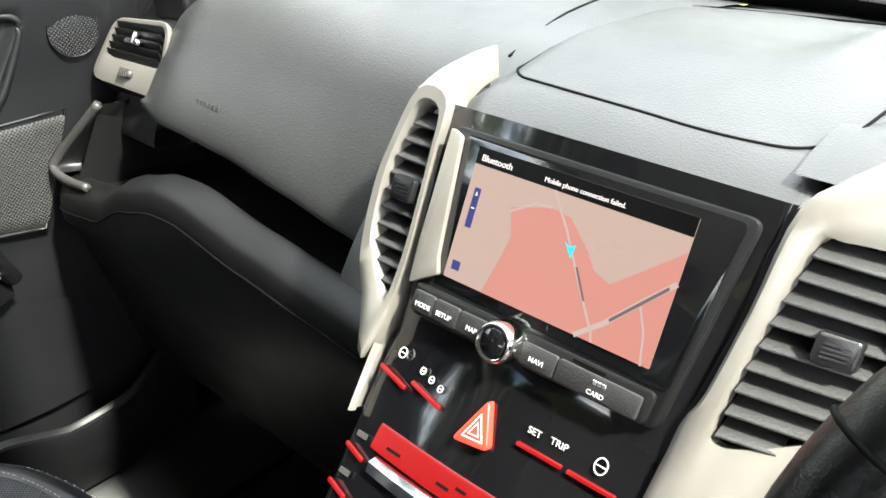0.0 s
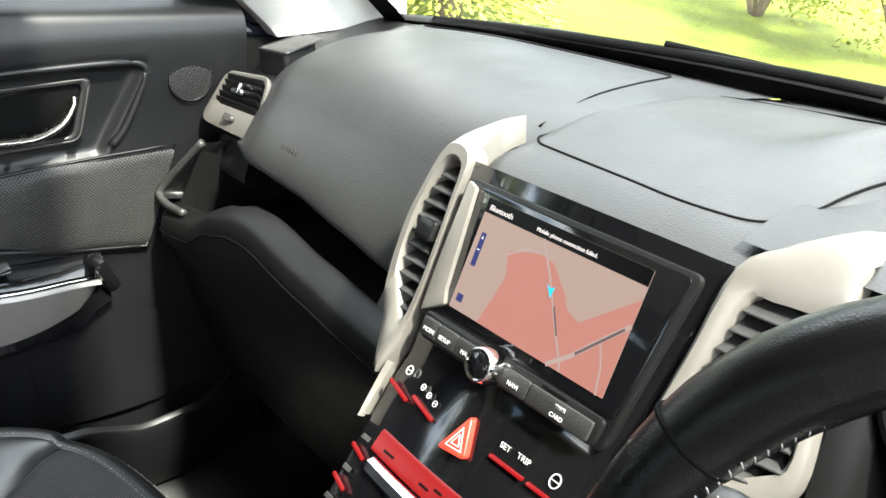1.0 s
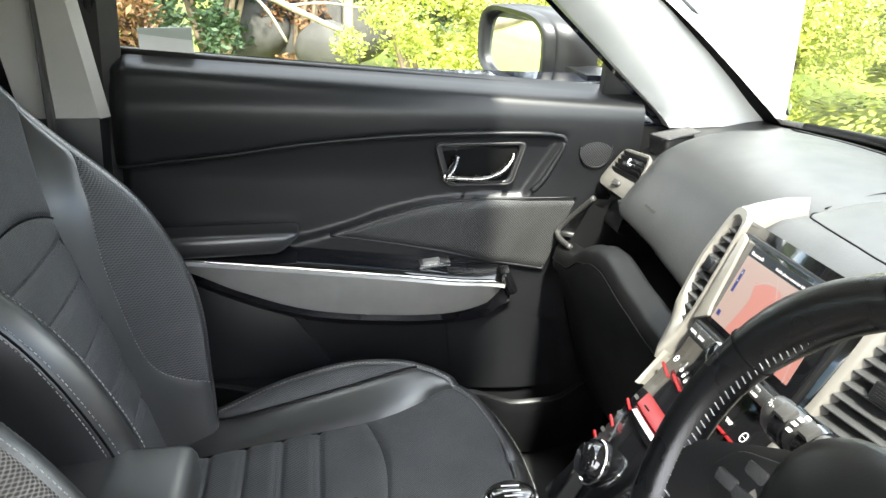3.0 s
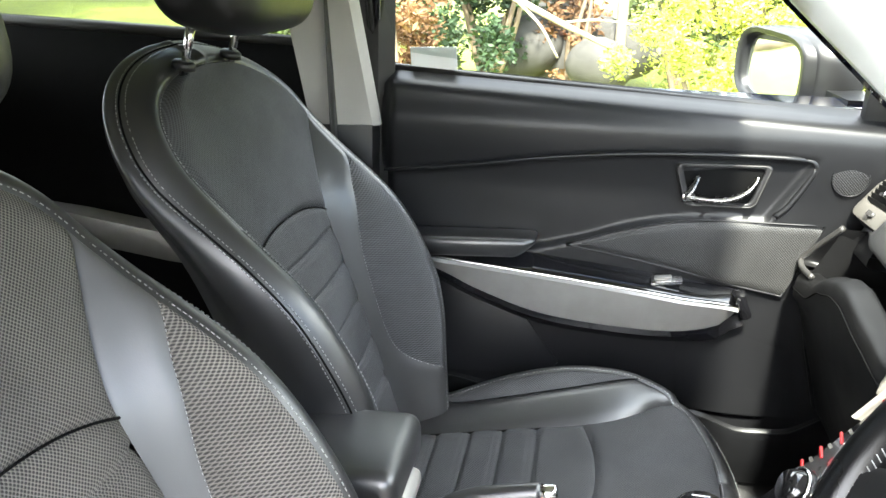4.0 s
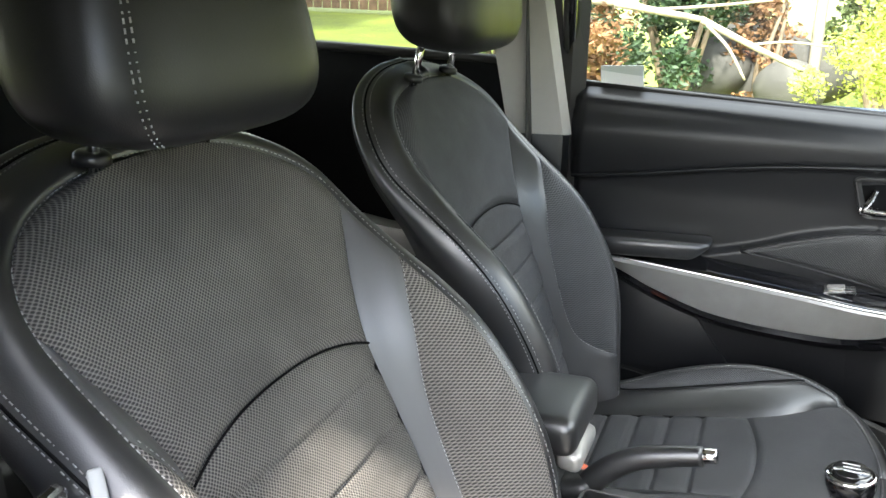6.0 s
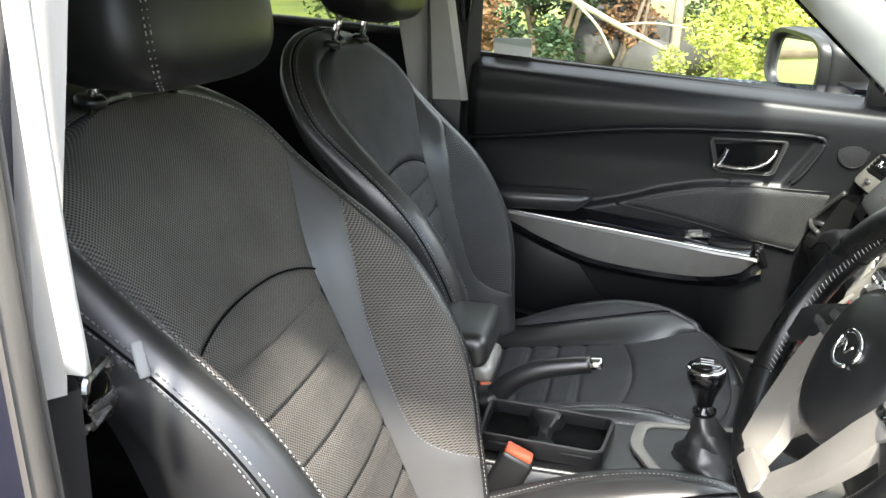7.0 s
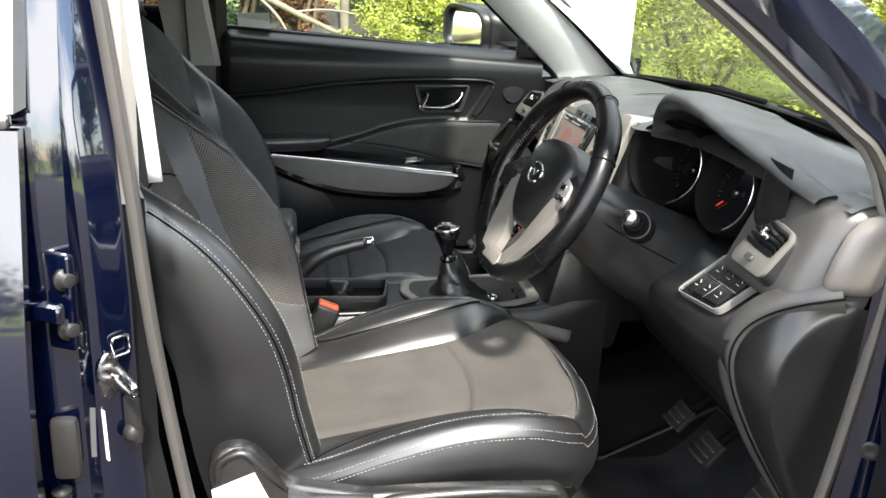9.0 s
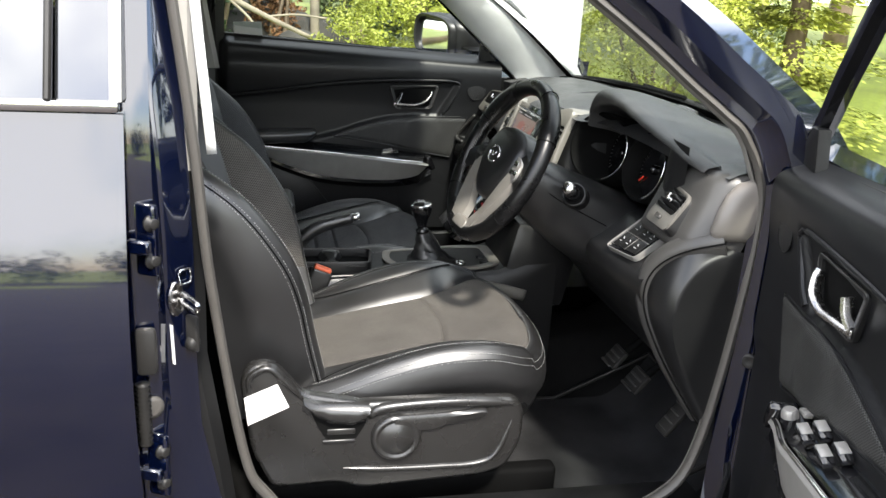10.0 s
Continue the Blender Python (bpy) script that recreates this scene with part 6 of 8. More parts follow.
    for k in range(41):
        y = -0.62 + 0.74 * k / 40
        z = lerp(PK, y)
        b = 0.045 * smooth01(-0.62, -0.5, y) * smooth01(0.12, 0.0, y)
        rows.append(spline([V(-0.700 + b * 0.3, y, z - 0.12), V(-0.695 + b * 0.85, y, z - 0.002), V(-0.690 + b, y, z + 0.003), V(-0.684 + b, y, z - 0.003), V(-0.690 + b * 0.9, y, z - 0.06), V(-0.700 + b * 0.6, y, 0.45)], 3))
    loft(bm, rows, False)
    bmesh.ops.recalc_face_normals(bm, faces=bm.faces[:])
    P("door_pocket", bm, M_DOOR, label="black plastic door pocket")
    bm = B()
    grid(bm, lambda u, v: V(-0.7085 + 0.012 * math.sin(math.pi * u), -0.17 + 0.22 * u - 0.02 * v, 0.58 + (0.20 - 0.07 * u) * v), 12, 6)
    for f in bm.faces:
        f.normal_update()
        if f.normal.x < 0:
            f.normal_flip()
    P("pocket_back", bm, M_DOOR)
    bm = B()
    slab(bm, [V(-0.712, -0.70, 0.84), V(-0.712, -0.476, 0.750), V(-0.712, -0.395, 0.645), V(-0.712, -0.42, 0.615), V(-0.712, -0.72, 0.60)], V(0.008, 0, 0), 0.004)
    P("lower_panel", bm, M_DOOR)
    return d

front_door(None, "closed front door lined in black with a silver armrest strip", "front doors", True)
OPEN = Matrix.Translation((0.80, 0.205, 0)) @ Matrix.Rotation(radians(75), 4, "Z") @ Matrix.Translation((-0.70, -0.145, 0)) @ MX
front_door(OPEN, "open driver's door lined in black with window switches", "front doors", False)

# sticker on the far window
bm = B()
rbox(bm, (-0.742, -0.66, 1.205), (0.0012, 0.085, 0.042), 0.0, 1, (3, 9, 0))
tagged(part("window_sticker", bm, M_PAPER, None), "pale paper sticker on the far side window", "sticker")

# ---- door mirror on the far side ----
mir = thing("door_mirror", "black-cased door mirror showing trees beyond the window", "door mirror", (-0.95, 0.08, 1.15))
MC = V(-0.930, 0.004, 1.196)
bm = B()
def oval(sx, sz, y, dx=0, dz=0, tw=0.0):
    out = []
    for k in range(28):
        a = 2 * math.pi * k / 28
        c, s = math.cos(a), math.sin(a)
        px = math.copysign(abs(c) ** 0.55, c) * sx
        pz = math.copysign(abs(s) ** 0.6, s) * sz
        out.append(MC + V(px + dx, y + tw * px, pz + dz - 0.10 * px))
    return out
loft(bm, [oval(0.090, 0.070, -0.034, 0, 0, 0.50), oval(0.095, 0.075, -0.028, 0, 0, 0.50), oval(0.096, 0.076, 0.0, 0, 0, 0.44), oval(0.092, 0.072, 0.05, 0.005, 0, 0.1), oval(0.07, 0.045, 0.10, 0.01, 0), oval(0.02, 0.01, 0.115, 0.01, 0)])
bmesh.ops.recalc_face_normals(bm, faces=bm.faces[:])
part("shell", bm, M_PLAST, mir)
bm = B()
ring(bm, oval(0.093, 0.073, -0.033, 0, 0, 0.50), oval(0.079, 0.059, -0.030, 0, 0, 0.50), V(0, -0.022, 0))
part("rim", bm, M_PLAST, mir)
bm = B()
f = bm.faces.new([bm.verts.new(p) for p in [q + V(0, 0.05 * (q.z - MC.z), 0) for q in oval(0.080, 0.060, -0.0365, 0, 0, 0.50)]])
f.normal_update()
if f.normal.y > 0:
    f.normal_flip()
part("mirror_glass", bm, M_MIRROR, mir)
bm = B()
loft(bm, [[V(-0.86, 0.03, 1.175), V(-0.86, 0.09, 1.175), V(-0.86, 0.09, 1.14), V(-0.86, 0.03, 1.14)], [V(-0.77, 0.06, 1.165), V(-0.77, 0.15, 1.165), V(-0.77, 0.15, 1.13), V(-0.77, 0.06, 1.13)]])
bmesh.ops.recalc_face_normals(bm, faces=bm.faces[:])
part("arm", bm, M_PLAST, mir)

# ---- front seats ----
# back: a reclined plane (across x, up h); crest outline, cloth edge, crest depth and thickness by height
BU, BN, B0 = V(0, -0.43, 0.903), V(0, 0.903, 0.43), V(0, -0.600, 0.700)
BK_K = [(-0.070, 0.172), (0.0, 0.188), (0.10, 0.202), (0.20, 0.212), (0.33, 0.217), (0.42, 0.214), (0.49, 0.210), (0.525, 0.199), (0.550, 0.178), (0.572, 0.143), (0.588, 0.096), (0.596, 0.046), (0.598, 0.0)]
BK_C = [(-0.070, 0.146), (0.06, 0.151), (0.24, 0.150), (0.335, 0.148), (0.38, 0.158), (0.42, 0.175), (0.455, 0.193), (0.49, 0.210)]
BK_W = [(0.0, 0.196), (0.03, 0.178), (0.08, 0.166), (0.17, 0.166), (0.27, 0.172), (0.35, 0.188), (0.405, 0.214)]
BK_B = [(-0.07, 0.074), (0.02, 0.095), (0.10, 0.115), (0.17, 0.122), (0.25, 0.112), (0.31, 0.095), (0.36, 0.070), (0.40, 0.047), (0.45, 0.020), (0.49, 0.002), (0.53, -0.004), (0.60, -0.006)]
BK_D = [(-0.07, 0.16), (0.1, 0.15), (0.28, 0.105), (0.40, 0.055), (0.50, 0.026), (0.60, 0.020)]
BK_K, BK_C, BK_W, BK_B = ([(p.x, p.y) for p in spline([V(a, b, 0) for a, b in q], 6)] for q in (BK_K, BK_C, BK_W, BK_B))
H0, HT = -0.070, 0.598
def straight(pts, x):
    if x <= pts[0][0]:
        return pts[0][1]
    for (a, b), (c, d) in zip(pts, pts[1:]):
        if x <= c:
            return b + (d - b) * (x - a) / max(c - a, 1e-9)
    return pts[-1][1]


def back_edge(h):
    return max(0.0, straight(BK_K, h))


def back_cloth(h):
    return min(straight(BK_C, h), back_edge(h)) if h < 0.49 else back_edge(h)


def back_face(x, h, lift=0.0):
    """A place on the front of the seat back."""
    ax, c, k, b = abs(x), back_cloth(h), back_edge(h), straight(BK_B, h)
    d = 0.014 * math.exp(-((h - 0.14) / 0.13) ** 2) * max(0.0, 1 - (ax / max(c, 0.01)) ** 2)
    if ax <= c or k - c < 0.003:
        d += 0.004 * (ax / max(c, 0.01)) ** 2 + (b - 0.004) * smooth01(0.8, 1.0, ax / max(k, 0.01)) * smooth01(0.46, 0.50, h)
    else:
        e = min(1.0, (ax - c) / (k - c))
        d += 0.004 + (b - 0.004) * (0.45 * e + 0.55 * e * e * (3 - 2 * e))
    d -= 0.028 * smooth01(0.47, 0.60, h) ** 1.5
    return B0 + BU * h + BN * (d + lift) + V(x, 0, 0)

# cushion: a gently rising seat over plan (x, y)
CS_Z = [(-0.62, 0.624), (-0.45, 0.656), (-0.35, 0.674), (-0.25, 0.690), (-0.17, 0.704), (-0.11, 0.706), (-0.06, 0.696)]
CS_K = [(-0.62, 0.198), (-0.50, 0.215), (-0.40, 0.226), (-0.30, 0.230), (-0.22, 0.228), (-0.165, 0.221), (-0.130, 0.207), (-0.108, 0.182), (-0.092, 0.142), (-0.080, 0.090), (-0.073, 0.040), (-0.071, 0.0)]
CS_C = [(-0.62, 0.120), (-0.40, 0.128), (-0.275, 0.134), (-0.22, 0.145), (-0.18, 0.164), (-0.145, 0.190), (-0.120, 0.200)]
CS_W = [(-0.53, 0.216), (-0.48, 0.192), (-0.40, 0.184), (-0.30, 0.190), (-0.23, 0.206), (-0.18, 0.224)]
CS_B = [(-0.62, 0.004), (-0.50, 0.022), (-0.40, 0.045), (-0.30, 0.056), (-0.22, 0.047), (-0.15, 0.024), (-0.11, 0.008), (-0.06, 0.0)]
CS_Z, CS_K, CS_C, CS_W, CS_B = ([(p.x, p.y) for p in spline([V(a, b, 0) for a, b in q], 6)] for q in (CS_Z, CS_K, CS_C, CS_W, CS_B))
Y0, YT = -0.62, -0.071
def cush_edge(y):
    return max(0.0, straight(CS_K, y))


def cush_cloth(y):
    return min(straight(CS_C, y), cush_edge(y)) if y < -0.121 else cush_edge(y)


def cush_face(x, y, lift=0.0):
    ax, c, k, b = abs(x), cush_cloth(y), cush_edge(y), straight(CS_B, y)
    z = straight(CS_Z, y)
    if ax <= c or k - c < 0.003:
        z += 0.004 * (ax / max(c, 0.01)) ** 2
    else:
        e = min(1.0, (ax - c) / (k - c))
        z += 0.004 + (b - 0.004) * (1 - (1 - e) ** 1.4)
    return V(x, y, z + lift)


def rise(d, h, w=0.014):
    """The swell of padding at a distance d from its seam."""
    k = min(1.0, max(0.0, d) / w)
    return h * (1 - (1 - k) ** 2) ** 0.7


def panel(face, lo, hi, left, right, puff, nu, nv, ribs=None):
    """A sewn panel: up from lo(v) to hi(v), across from left(h) to right(h)."""
    bm = B()
    def at(u, v):
        a = lo(2 * v - 1) if callable(lo) else lo
        b = hi(2 * v - 1) if callable(hi) else hi
        h = a + (b - a) * u
        xl, xr = left(h), right(h)
        x = xl + (xr - xl) * v
        d = min(u * (b - a), (1 - u) * (b - a), v * abs(xr - xl), (1 - v) * abs(xr - xl))
        return x, h, rise(d, puff) - 0.0015 + (ribs(x, h) if ribs else 0.0)
    grid(bm, lambda u, v: face(*at(u, v)), nu, nv, lambda u, v: at(u, v)[:2])
    bmesh.ops.recalc_face_normals(bm, faces=bm.faces[:])
    out = BN if face is back_face else V(0, 0, 1)
    if sum(f.normal.dot(out) * f.calc_area() for f in bm.faces) < 0:
        bmesh.ops.reverse_faces(bm, faces=bm.faces[:])
    return bm


def rim_line(edge, lo, hi, n=64):
    """The outline from one lower end over the far end to the other, with its outward normals."""
    r = []
    for k in range(n + 1):
        s = k / n
        h = lo + (hi - lo) * (1 - (1 - s) ** 2.2)
        r.append((edge(h), h))
    pts = [(-x, h) for x, h in r] + [(x, h) for x, h in r[::-1][1:]]
    out = []
    for i, (x, h) in enumerate(pts):
        a, b = pts[max(0, i - 1)], pts[min(len(pts) - 1, i + 1)]
        tx, th = b[0] - a[0], b[1] - a[1]
        L = math.hypot(tx, th) or 1.0
        out.append((x, h, -th / L, tx / L))
    return out


def shell_loops(face, edge, lo, hi, out, width, drop, deep):
    """Loops from the crest seam over the padded roll to the double seam, and on down the side."""
    line = rim_line(edge, lo, hi)
    def roll(k):
        return [face(x, h) + (V(nx, 0, 0) + (BU if face is back_face else V(0, 1, 0)) * nh) * (width * k) + out * (0.006 * math.sin(math.pi * k) ** 0.7 - drop(h) * k * k - 0.0015) for x, h, nx, nh in line]
    def side(k):
        return [p + (V(nx, 0, 0) + (BU if face is back_face else V(0, 1, 0)) * nh) * (0.007 * math.sin(math.pi * min(1, 1.25 * k)) - 0.022 * max(0, k - 0.6)) - out * (deep(h) * k) for p, (x, h, nx, nh) in zip(roll(1.0), line)]
    return roll, side


def seat(cx, lab, driver, back_m, cush_m):
    st = thing("bucket_seat", lab, "car seat", (cx, -0.45, 0.40), "front seats")
    # the passenger's mesh takes the copy with shade in its colour
    cloth = M_CLOTH if driver else M_CLOTH_SHADE
    TB, TC = back_m, cush_m
    def P(name, bm, m, par=None, label="", smooth=50, tf=TB):
        return part(name, bm, m, par or st, label, smooth, tf)
    def Q(name, bm, m, par=None, label="", smooth=50):
        return P(name, bm, m, par, label, smooth, TC)
    arch = lambda v: 0.335 + 0.028 * (1 - abs(v) ** 2.4)
    def groove(x, h):
        g = 0.0
        for hc in (0.301, 0.241, 0.176, 0.108, 0.040):
            g -= 0.0052 * math.exp(-((h - hc - 0.006 * (x / 0.15) ** 2) / 0.0035) ** 2) + 0.0022 * math.exp(-((h - hc + 0.008 - 0.006 * (x / 0.15) ** 2) / 0.003) ** 2)
        return g
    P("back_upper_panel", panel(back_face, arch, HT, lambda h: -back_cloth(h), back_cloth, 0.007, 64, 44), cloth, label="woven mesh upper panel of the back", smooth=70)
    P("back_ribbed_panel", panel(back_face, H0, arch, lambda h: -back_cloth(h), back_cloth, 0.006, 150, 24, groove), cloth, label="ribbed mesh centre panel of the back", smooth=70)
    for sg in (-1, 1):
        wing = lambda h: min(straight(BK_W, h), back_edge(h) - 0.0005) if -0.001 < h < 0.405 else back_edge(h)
        P("back_strip", panel(back_face, H0, 0.490, lambda h: sg * back_cloth(h), lambda h: sg * wing(h), 0.004, 80, 8), M_LEATHER_LIT if driver else M_LEATHER, label="smooth black leather strip", smooth=70)
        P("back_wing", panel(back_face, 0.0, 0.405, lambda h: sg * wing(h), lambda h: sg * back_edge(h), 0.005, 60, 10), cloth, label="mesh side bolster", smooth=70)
        bm = B()
        dashes(bm, [back_face(sg * (wing(h) - 0.002), h, 0.0028) for h in [0.01 + 0.39 * k / 60 for k in range(61)]], 0.0030, 0.0026, 0.0005)
        tagged(P("stitching", bm, M_STITCH), kind="stuff")
    for name, line in (("seam", [back_face(-0.147 + 0.294 * k / 40, arch(-1 + k / 20), 0.0014) for k in range(41)]),):
        bm = B()
        tube(bm, line, 0.0013, 5, False, (0, 1, 0))
        P(name, bm, M_MATT)
    width = 0.038
    roll, side = shell_loops(back_face, back_edge, H0, HT, BN, width, lambda h: 0.016 + 0.016 * smooth01(0.35, 0.55, h), lambda h: straight(BK_D, h))
    for nm, loops, lb in (("edge_roll", [roll(k / 8) for k in range(9)], "black leather roll round the seat back"), ("back_side", [side(k / 12) for k in range(13)], "black leather side of the back")):
        bm = B()
        loft(bm, loops, False)
        bmesh.ops.recalc_face_normals(bm, faces=bm.faces[:])
        if sum(f.normal.dot(f.calc_center_median() - (B0 + BU * 0.25 - BN * 0.06)) for f in bm.faces) < 0:
            bmesh.ops.reverse_faces(bm, faces=bm.faces[:])
        P(nm, bm, M_LEATHER, label=lb, smooth=70)
    bm = B()
    rear = side(1.0)
    n = len(rear)
    loft(bm, [rear, [p.lerp(sum((rear[k] for k in (i, n - 1 - i)), V(0, 0, 0)) / 2 - BN * 0.012, 0.92) - BN * 0.012 for i, p in enumerate(rear)]], False)
    bmesh.ops.recalc_face_normals(bm, faces=bm.faces[:])
    P("back_shell", bm, M_PLAST)
    for line in (roll(0.06), roll(0.90), side(0.035)):
        bm = B()
        dashes(bm, [p + BN * 0.0022 for p in line], 0.0036, 0.0024, 0.0006)
        tagged(P("stitching", bm, M_STITCH), kind="stuff")
    bm = B()
    tube(bm, [p + BN * 0.0006 for p in roll(0.97)], 0.0014, 5, False, (1, 0.2, 0.1))
    P("piping", bm, M_MATT)
    # cushion
    front = lambda v: -0.268 + 0.022 * (1 - v * v)
    def cgroove(x, y):
        if driver:
            return 0.0
        return sum(-0.0050 * math.exp(-((y - yc) / 0.004) ** 2) - 0.0022 * math.exp(-((y - yc + 0.009) / 0.003) ** 2) for yc in (-0.56, -0.505, -0.450, -0.395, -0.340))
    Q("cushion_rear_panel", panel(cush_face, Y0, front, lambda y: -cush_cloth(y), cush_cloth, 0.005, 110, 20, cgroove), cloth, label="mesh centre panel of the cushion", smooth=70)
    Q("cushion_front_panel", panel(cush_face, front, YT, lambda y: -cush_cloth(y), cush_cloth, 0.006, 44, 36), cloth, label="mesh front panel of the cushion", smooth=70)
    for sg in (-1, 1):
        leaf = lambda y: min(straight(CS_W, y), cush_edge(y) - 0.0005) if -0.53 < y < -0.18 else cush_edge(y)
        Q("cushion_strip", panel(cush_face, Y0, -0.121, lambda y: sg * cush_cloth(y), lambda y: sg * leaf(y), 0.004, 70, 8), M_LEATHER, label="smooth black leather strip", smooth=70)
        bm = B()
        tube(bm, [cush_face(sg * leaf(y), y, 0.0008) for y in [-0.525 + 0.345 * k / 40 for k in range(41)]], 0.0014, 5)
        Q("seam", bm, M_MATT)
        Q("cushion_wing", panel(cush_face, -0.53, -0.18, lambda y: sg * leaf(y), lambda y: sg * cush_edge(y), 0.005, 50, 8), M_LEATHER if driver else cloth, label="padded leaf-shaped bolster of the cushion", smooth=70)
    roll, side = shell_loops(cush_face, cush_edge, Y0, YT, V(0, 0, 1), 0.034, lambda h: 0.016 + 0.010 * smooth01(-0.2, -0.1, h), lambda h: 0.085)
    for nm, loops, lb in (("cushion_roll", [roll(k / 8) for k in range(9)], "black leather roll round the cushion"), ("cushion_side", [side(k / 8) for k in range(9)], "black leather side of the cushion")):
        bm = B()
        loft(bm, loops, False)
        bmesh.ops.recalc_face_normals(bm, faces=bm.faces[:])
        if sum(f.normal.dot(f.calc_center_median() - V(0, -0.33, 0.63)) for f in bm.faces) < 0:
            bmesh.ops.reverse_faces(bm, faces=bm.faces[:])
        Q(nm, bm, M_LEATHER, label=lb, smooth=70)
    for line in (roll(0.06), roll(0.88), side(0.06)):
        bm = B()
        dashes(bm, [p + V(0, 0, 0.0022) for p in line], 0.0036, 0.0024, 0.0006)
        tagged(Q("stitching", bm, M_STITCH), kind="stuff")
    bm = B()
    low = side(1.0)
    loft(bm, [[p - V(0, 0, 0.002) for p in low], [p * 0.94 + V(0, -0.02, 0.036 - 0.04) for p in low]], False)
    Q("cushion_base", bm, M_PLAST)
    bm = B()
    rbox(bm, (0, -0.36, 0.53), (0.40, 0.46, 0.12), 0.02)
    rbox(bm, (-0.2, -0.33, 0.42), (0.04, 0.6, 0.07), 0.01)
    rbox(bm, (0.2, -0.33, 0.42), (0.04, 0.6, 0.07), 0.01)
    Q("seat_frame", bm, M_MATT)
    # headrest
    hr = B()
    def hq(u, v, k=1.0):
        a, b = 2 * math.pi * u, math.pi * v
        cx2, sx2, cz, sz = math.cos(a), math.sin(a), -math.cos(b), math.sin(b)
        pw = lambda q, e: math.copysign(abs(q) ** e, q)
        x = k * 0.150 * pw(cx2, 0.55) * pw(sz, 0.5)
        y = k * 0.076 * pw(sx2, 0.6) * pw(sz, 0.5)
        z = k * 0.098 * pw(cz, 0.62)
        x *= 1 - 0.10 * (z / 0.098)
        return V(x, -0.852 + y - 0.18 * z + 0.25 * x * x, (1.345 if driver else 1.378) + z)
    grid(hr, hq, 48, 28)
    bmesh.ops.remove_doubles(hr, verts=hr.verts[:], dist=0.0003)
    bmesh.ops.recalc_face_normals(hr, faces=hr.faces[:])
    h = P("headrest", hr, M_HEAD_SHADE, label="black leather headrest", smooth=70)
    bm = B()
    for u in ((0.128, 0.138) if driver else ()):
        dashes(bm, [hq(u, 0.16 + 0.80 * k / 60, 1.010) for k in range(61)], 0.0040, 0.0028, 0.0009)
    if driver:
        tagged(P("stitching", bm, M_STITCH, h), kind="stuff")
    for sg in (-1, 1):
        bm = B()
        cyl(bm, (sg * 0.072, -0.880, 1.215), (sg * 0.072, -0.868, 1.31), 0.0058, n=14)
        po = P("headrest_post", bm, M_CHROME, label="chrome headrest post")
        bm = B()
        lathe(bm, (sg * 0.072, -0.880, 1.230), (0, 0.1, 1), [(0, 0.016), (0.008, 0.015), (0.011, 0.011), (0.011, 0.0)], 16)
        P("guide", bm, M_PLAST, po)
    return st, P

# the passenger's back stands more upright, its cushion further back and lower
UPRIGHT = Matrix.Translation((-0.312, -0.880, 1.240)) @ Matrix.Rotation(radians(-6.0), 4, "X") @ Matrix.Translation((0, 0.869, -1.240))
pseat, PP = seat(-0.312, "black leather and mesh passenger seat with white stitching", False, UPRIGHT, Matrix.Translation((-0.316, -0.078, -0.028)))
AT_WHEEL = Matrix.Translation((0.362, 0, 0))
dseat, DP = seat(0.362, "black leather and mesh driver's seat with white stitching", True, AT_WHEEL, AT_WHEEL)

# driver's seat: plastic side cover with its ridges, recliner lever, height lever, tag, paper note
SX0 = 0.284
TAG_AT = back_face(0.214, 0.385) + V(0.040, -0.006, 0.0)
def sc(y, z, d=0.0):
    return V(SX0 + d, y, z)

cov = rounded([sc(-0.653, 0.716), sc(-0.640, 0.748), sc(-0.600, 0.753), sc(-0.575, 0.728), sc(-0.549, 0.692), sc(-0.440, 0.668), sc(-0.314, 0.670), sc(-0.160, 0.664), sc(-0.142, 0.640), sc(-0.143, 0.575), sc(-0.168, 0.521), sc(-0.215, 0.506), sc(-0.44, 0.494), sc(-0.484, 0.510), sc(-0.60, 0.506), sc(-0.635, 0.58)], 0.018, 4)
bm = B()
slab(bm, cov, V(0.022, 0, 0), 0.010, 3)
cover = DP("side_cover", bm, M_COVER, label="black plastic side cover of the driver's seat")
# raised ridges: along the top, down the front corner and back along the foot
def ridge(name, pts, w, h):
    bm = B()
    sweep(bm, spline(pts, 6), [(-w, -0.004), (-w * 0.8, h * 0.6), (-w * 0.3, h), (w * 0.3, h), (w * 0.8, h * 0.6), (w, -0.004)], False, (1, 0, 0), lambda t: 0.35 + 0.65 * min(1, 8 * min(t, 1 - t)))
    bmesh.ops.recalc_face_normals(bm, faces=bm.faces[:])
    DP(name, bm, M_COVER, cover, smooth=70)

ridge("cover_ridge", [sc(-0.430, 0.640, 0.023), sc(-0.415, 0.655, 0.023), sc(-0.36, 0.662, 0.023), sc(-0.26, 0.664, 0.023), sc(-0.165, 0.655, 0.022)], 0.009, 0.007)
ridge("cover_ridge", [sc(-0.474, 0.540, 0.022), sc(-0.40, 0.535, 0.023), sc(-0.30, 0.533, 0.023), sc(-0.225, 0.535, 0.023), sc(-0.190, 0.556, 0.022), sc(-0.165, 0.620, 0.021)], 0.0055, 0.005)
ridge("cover_ridge", [sc(-0.640, 0.700, 0.022), sc(-0.634, 0.730, 0.023), sc(-0.605, 0.743, 0.023), sc(-0.580, 0.720, 0.023), sc(-0.545, 0.680, 0.022)], 0.006, 0.005)
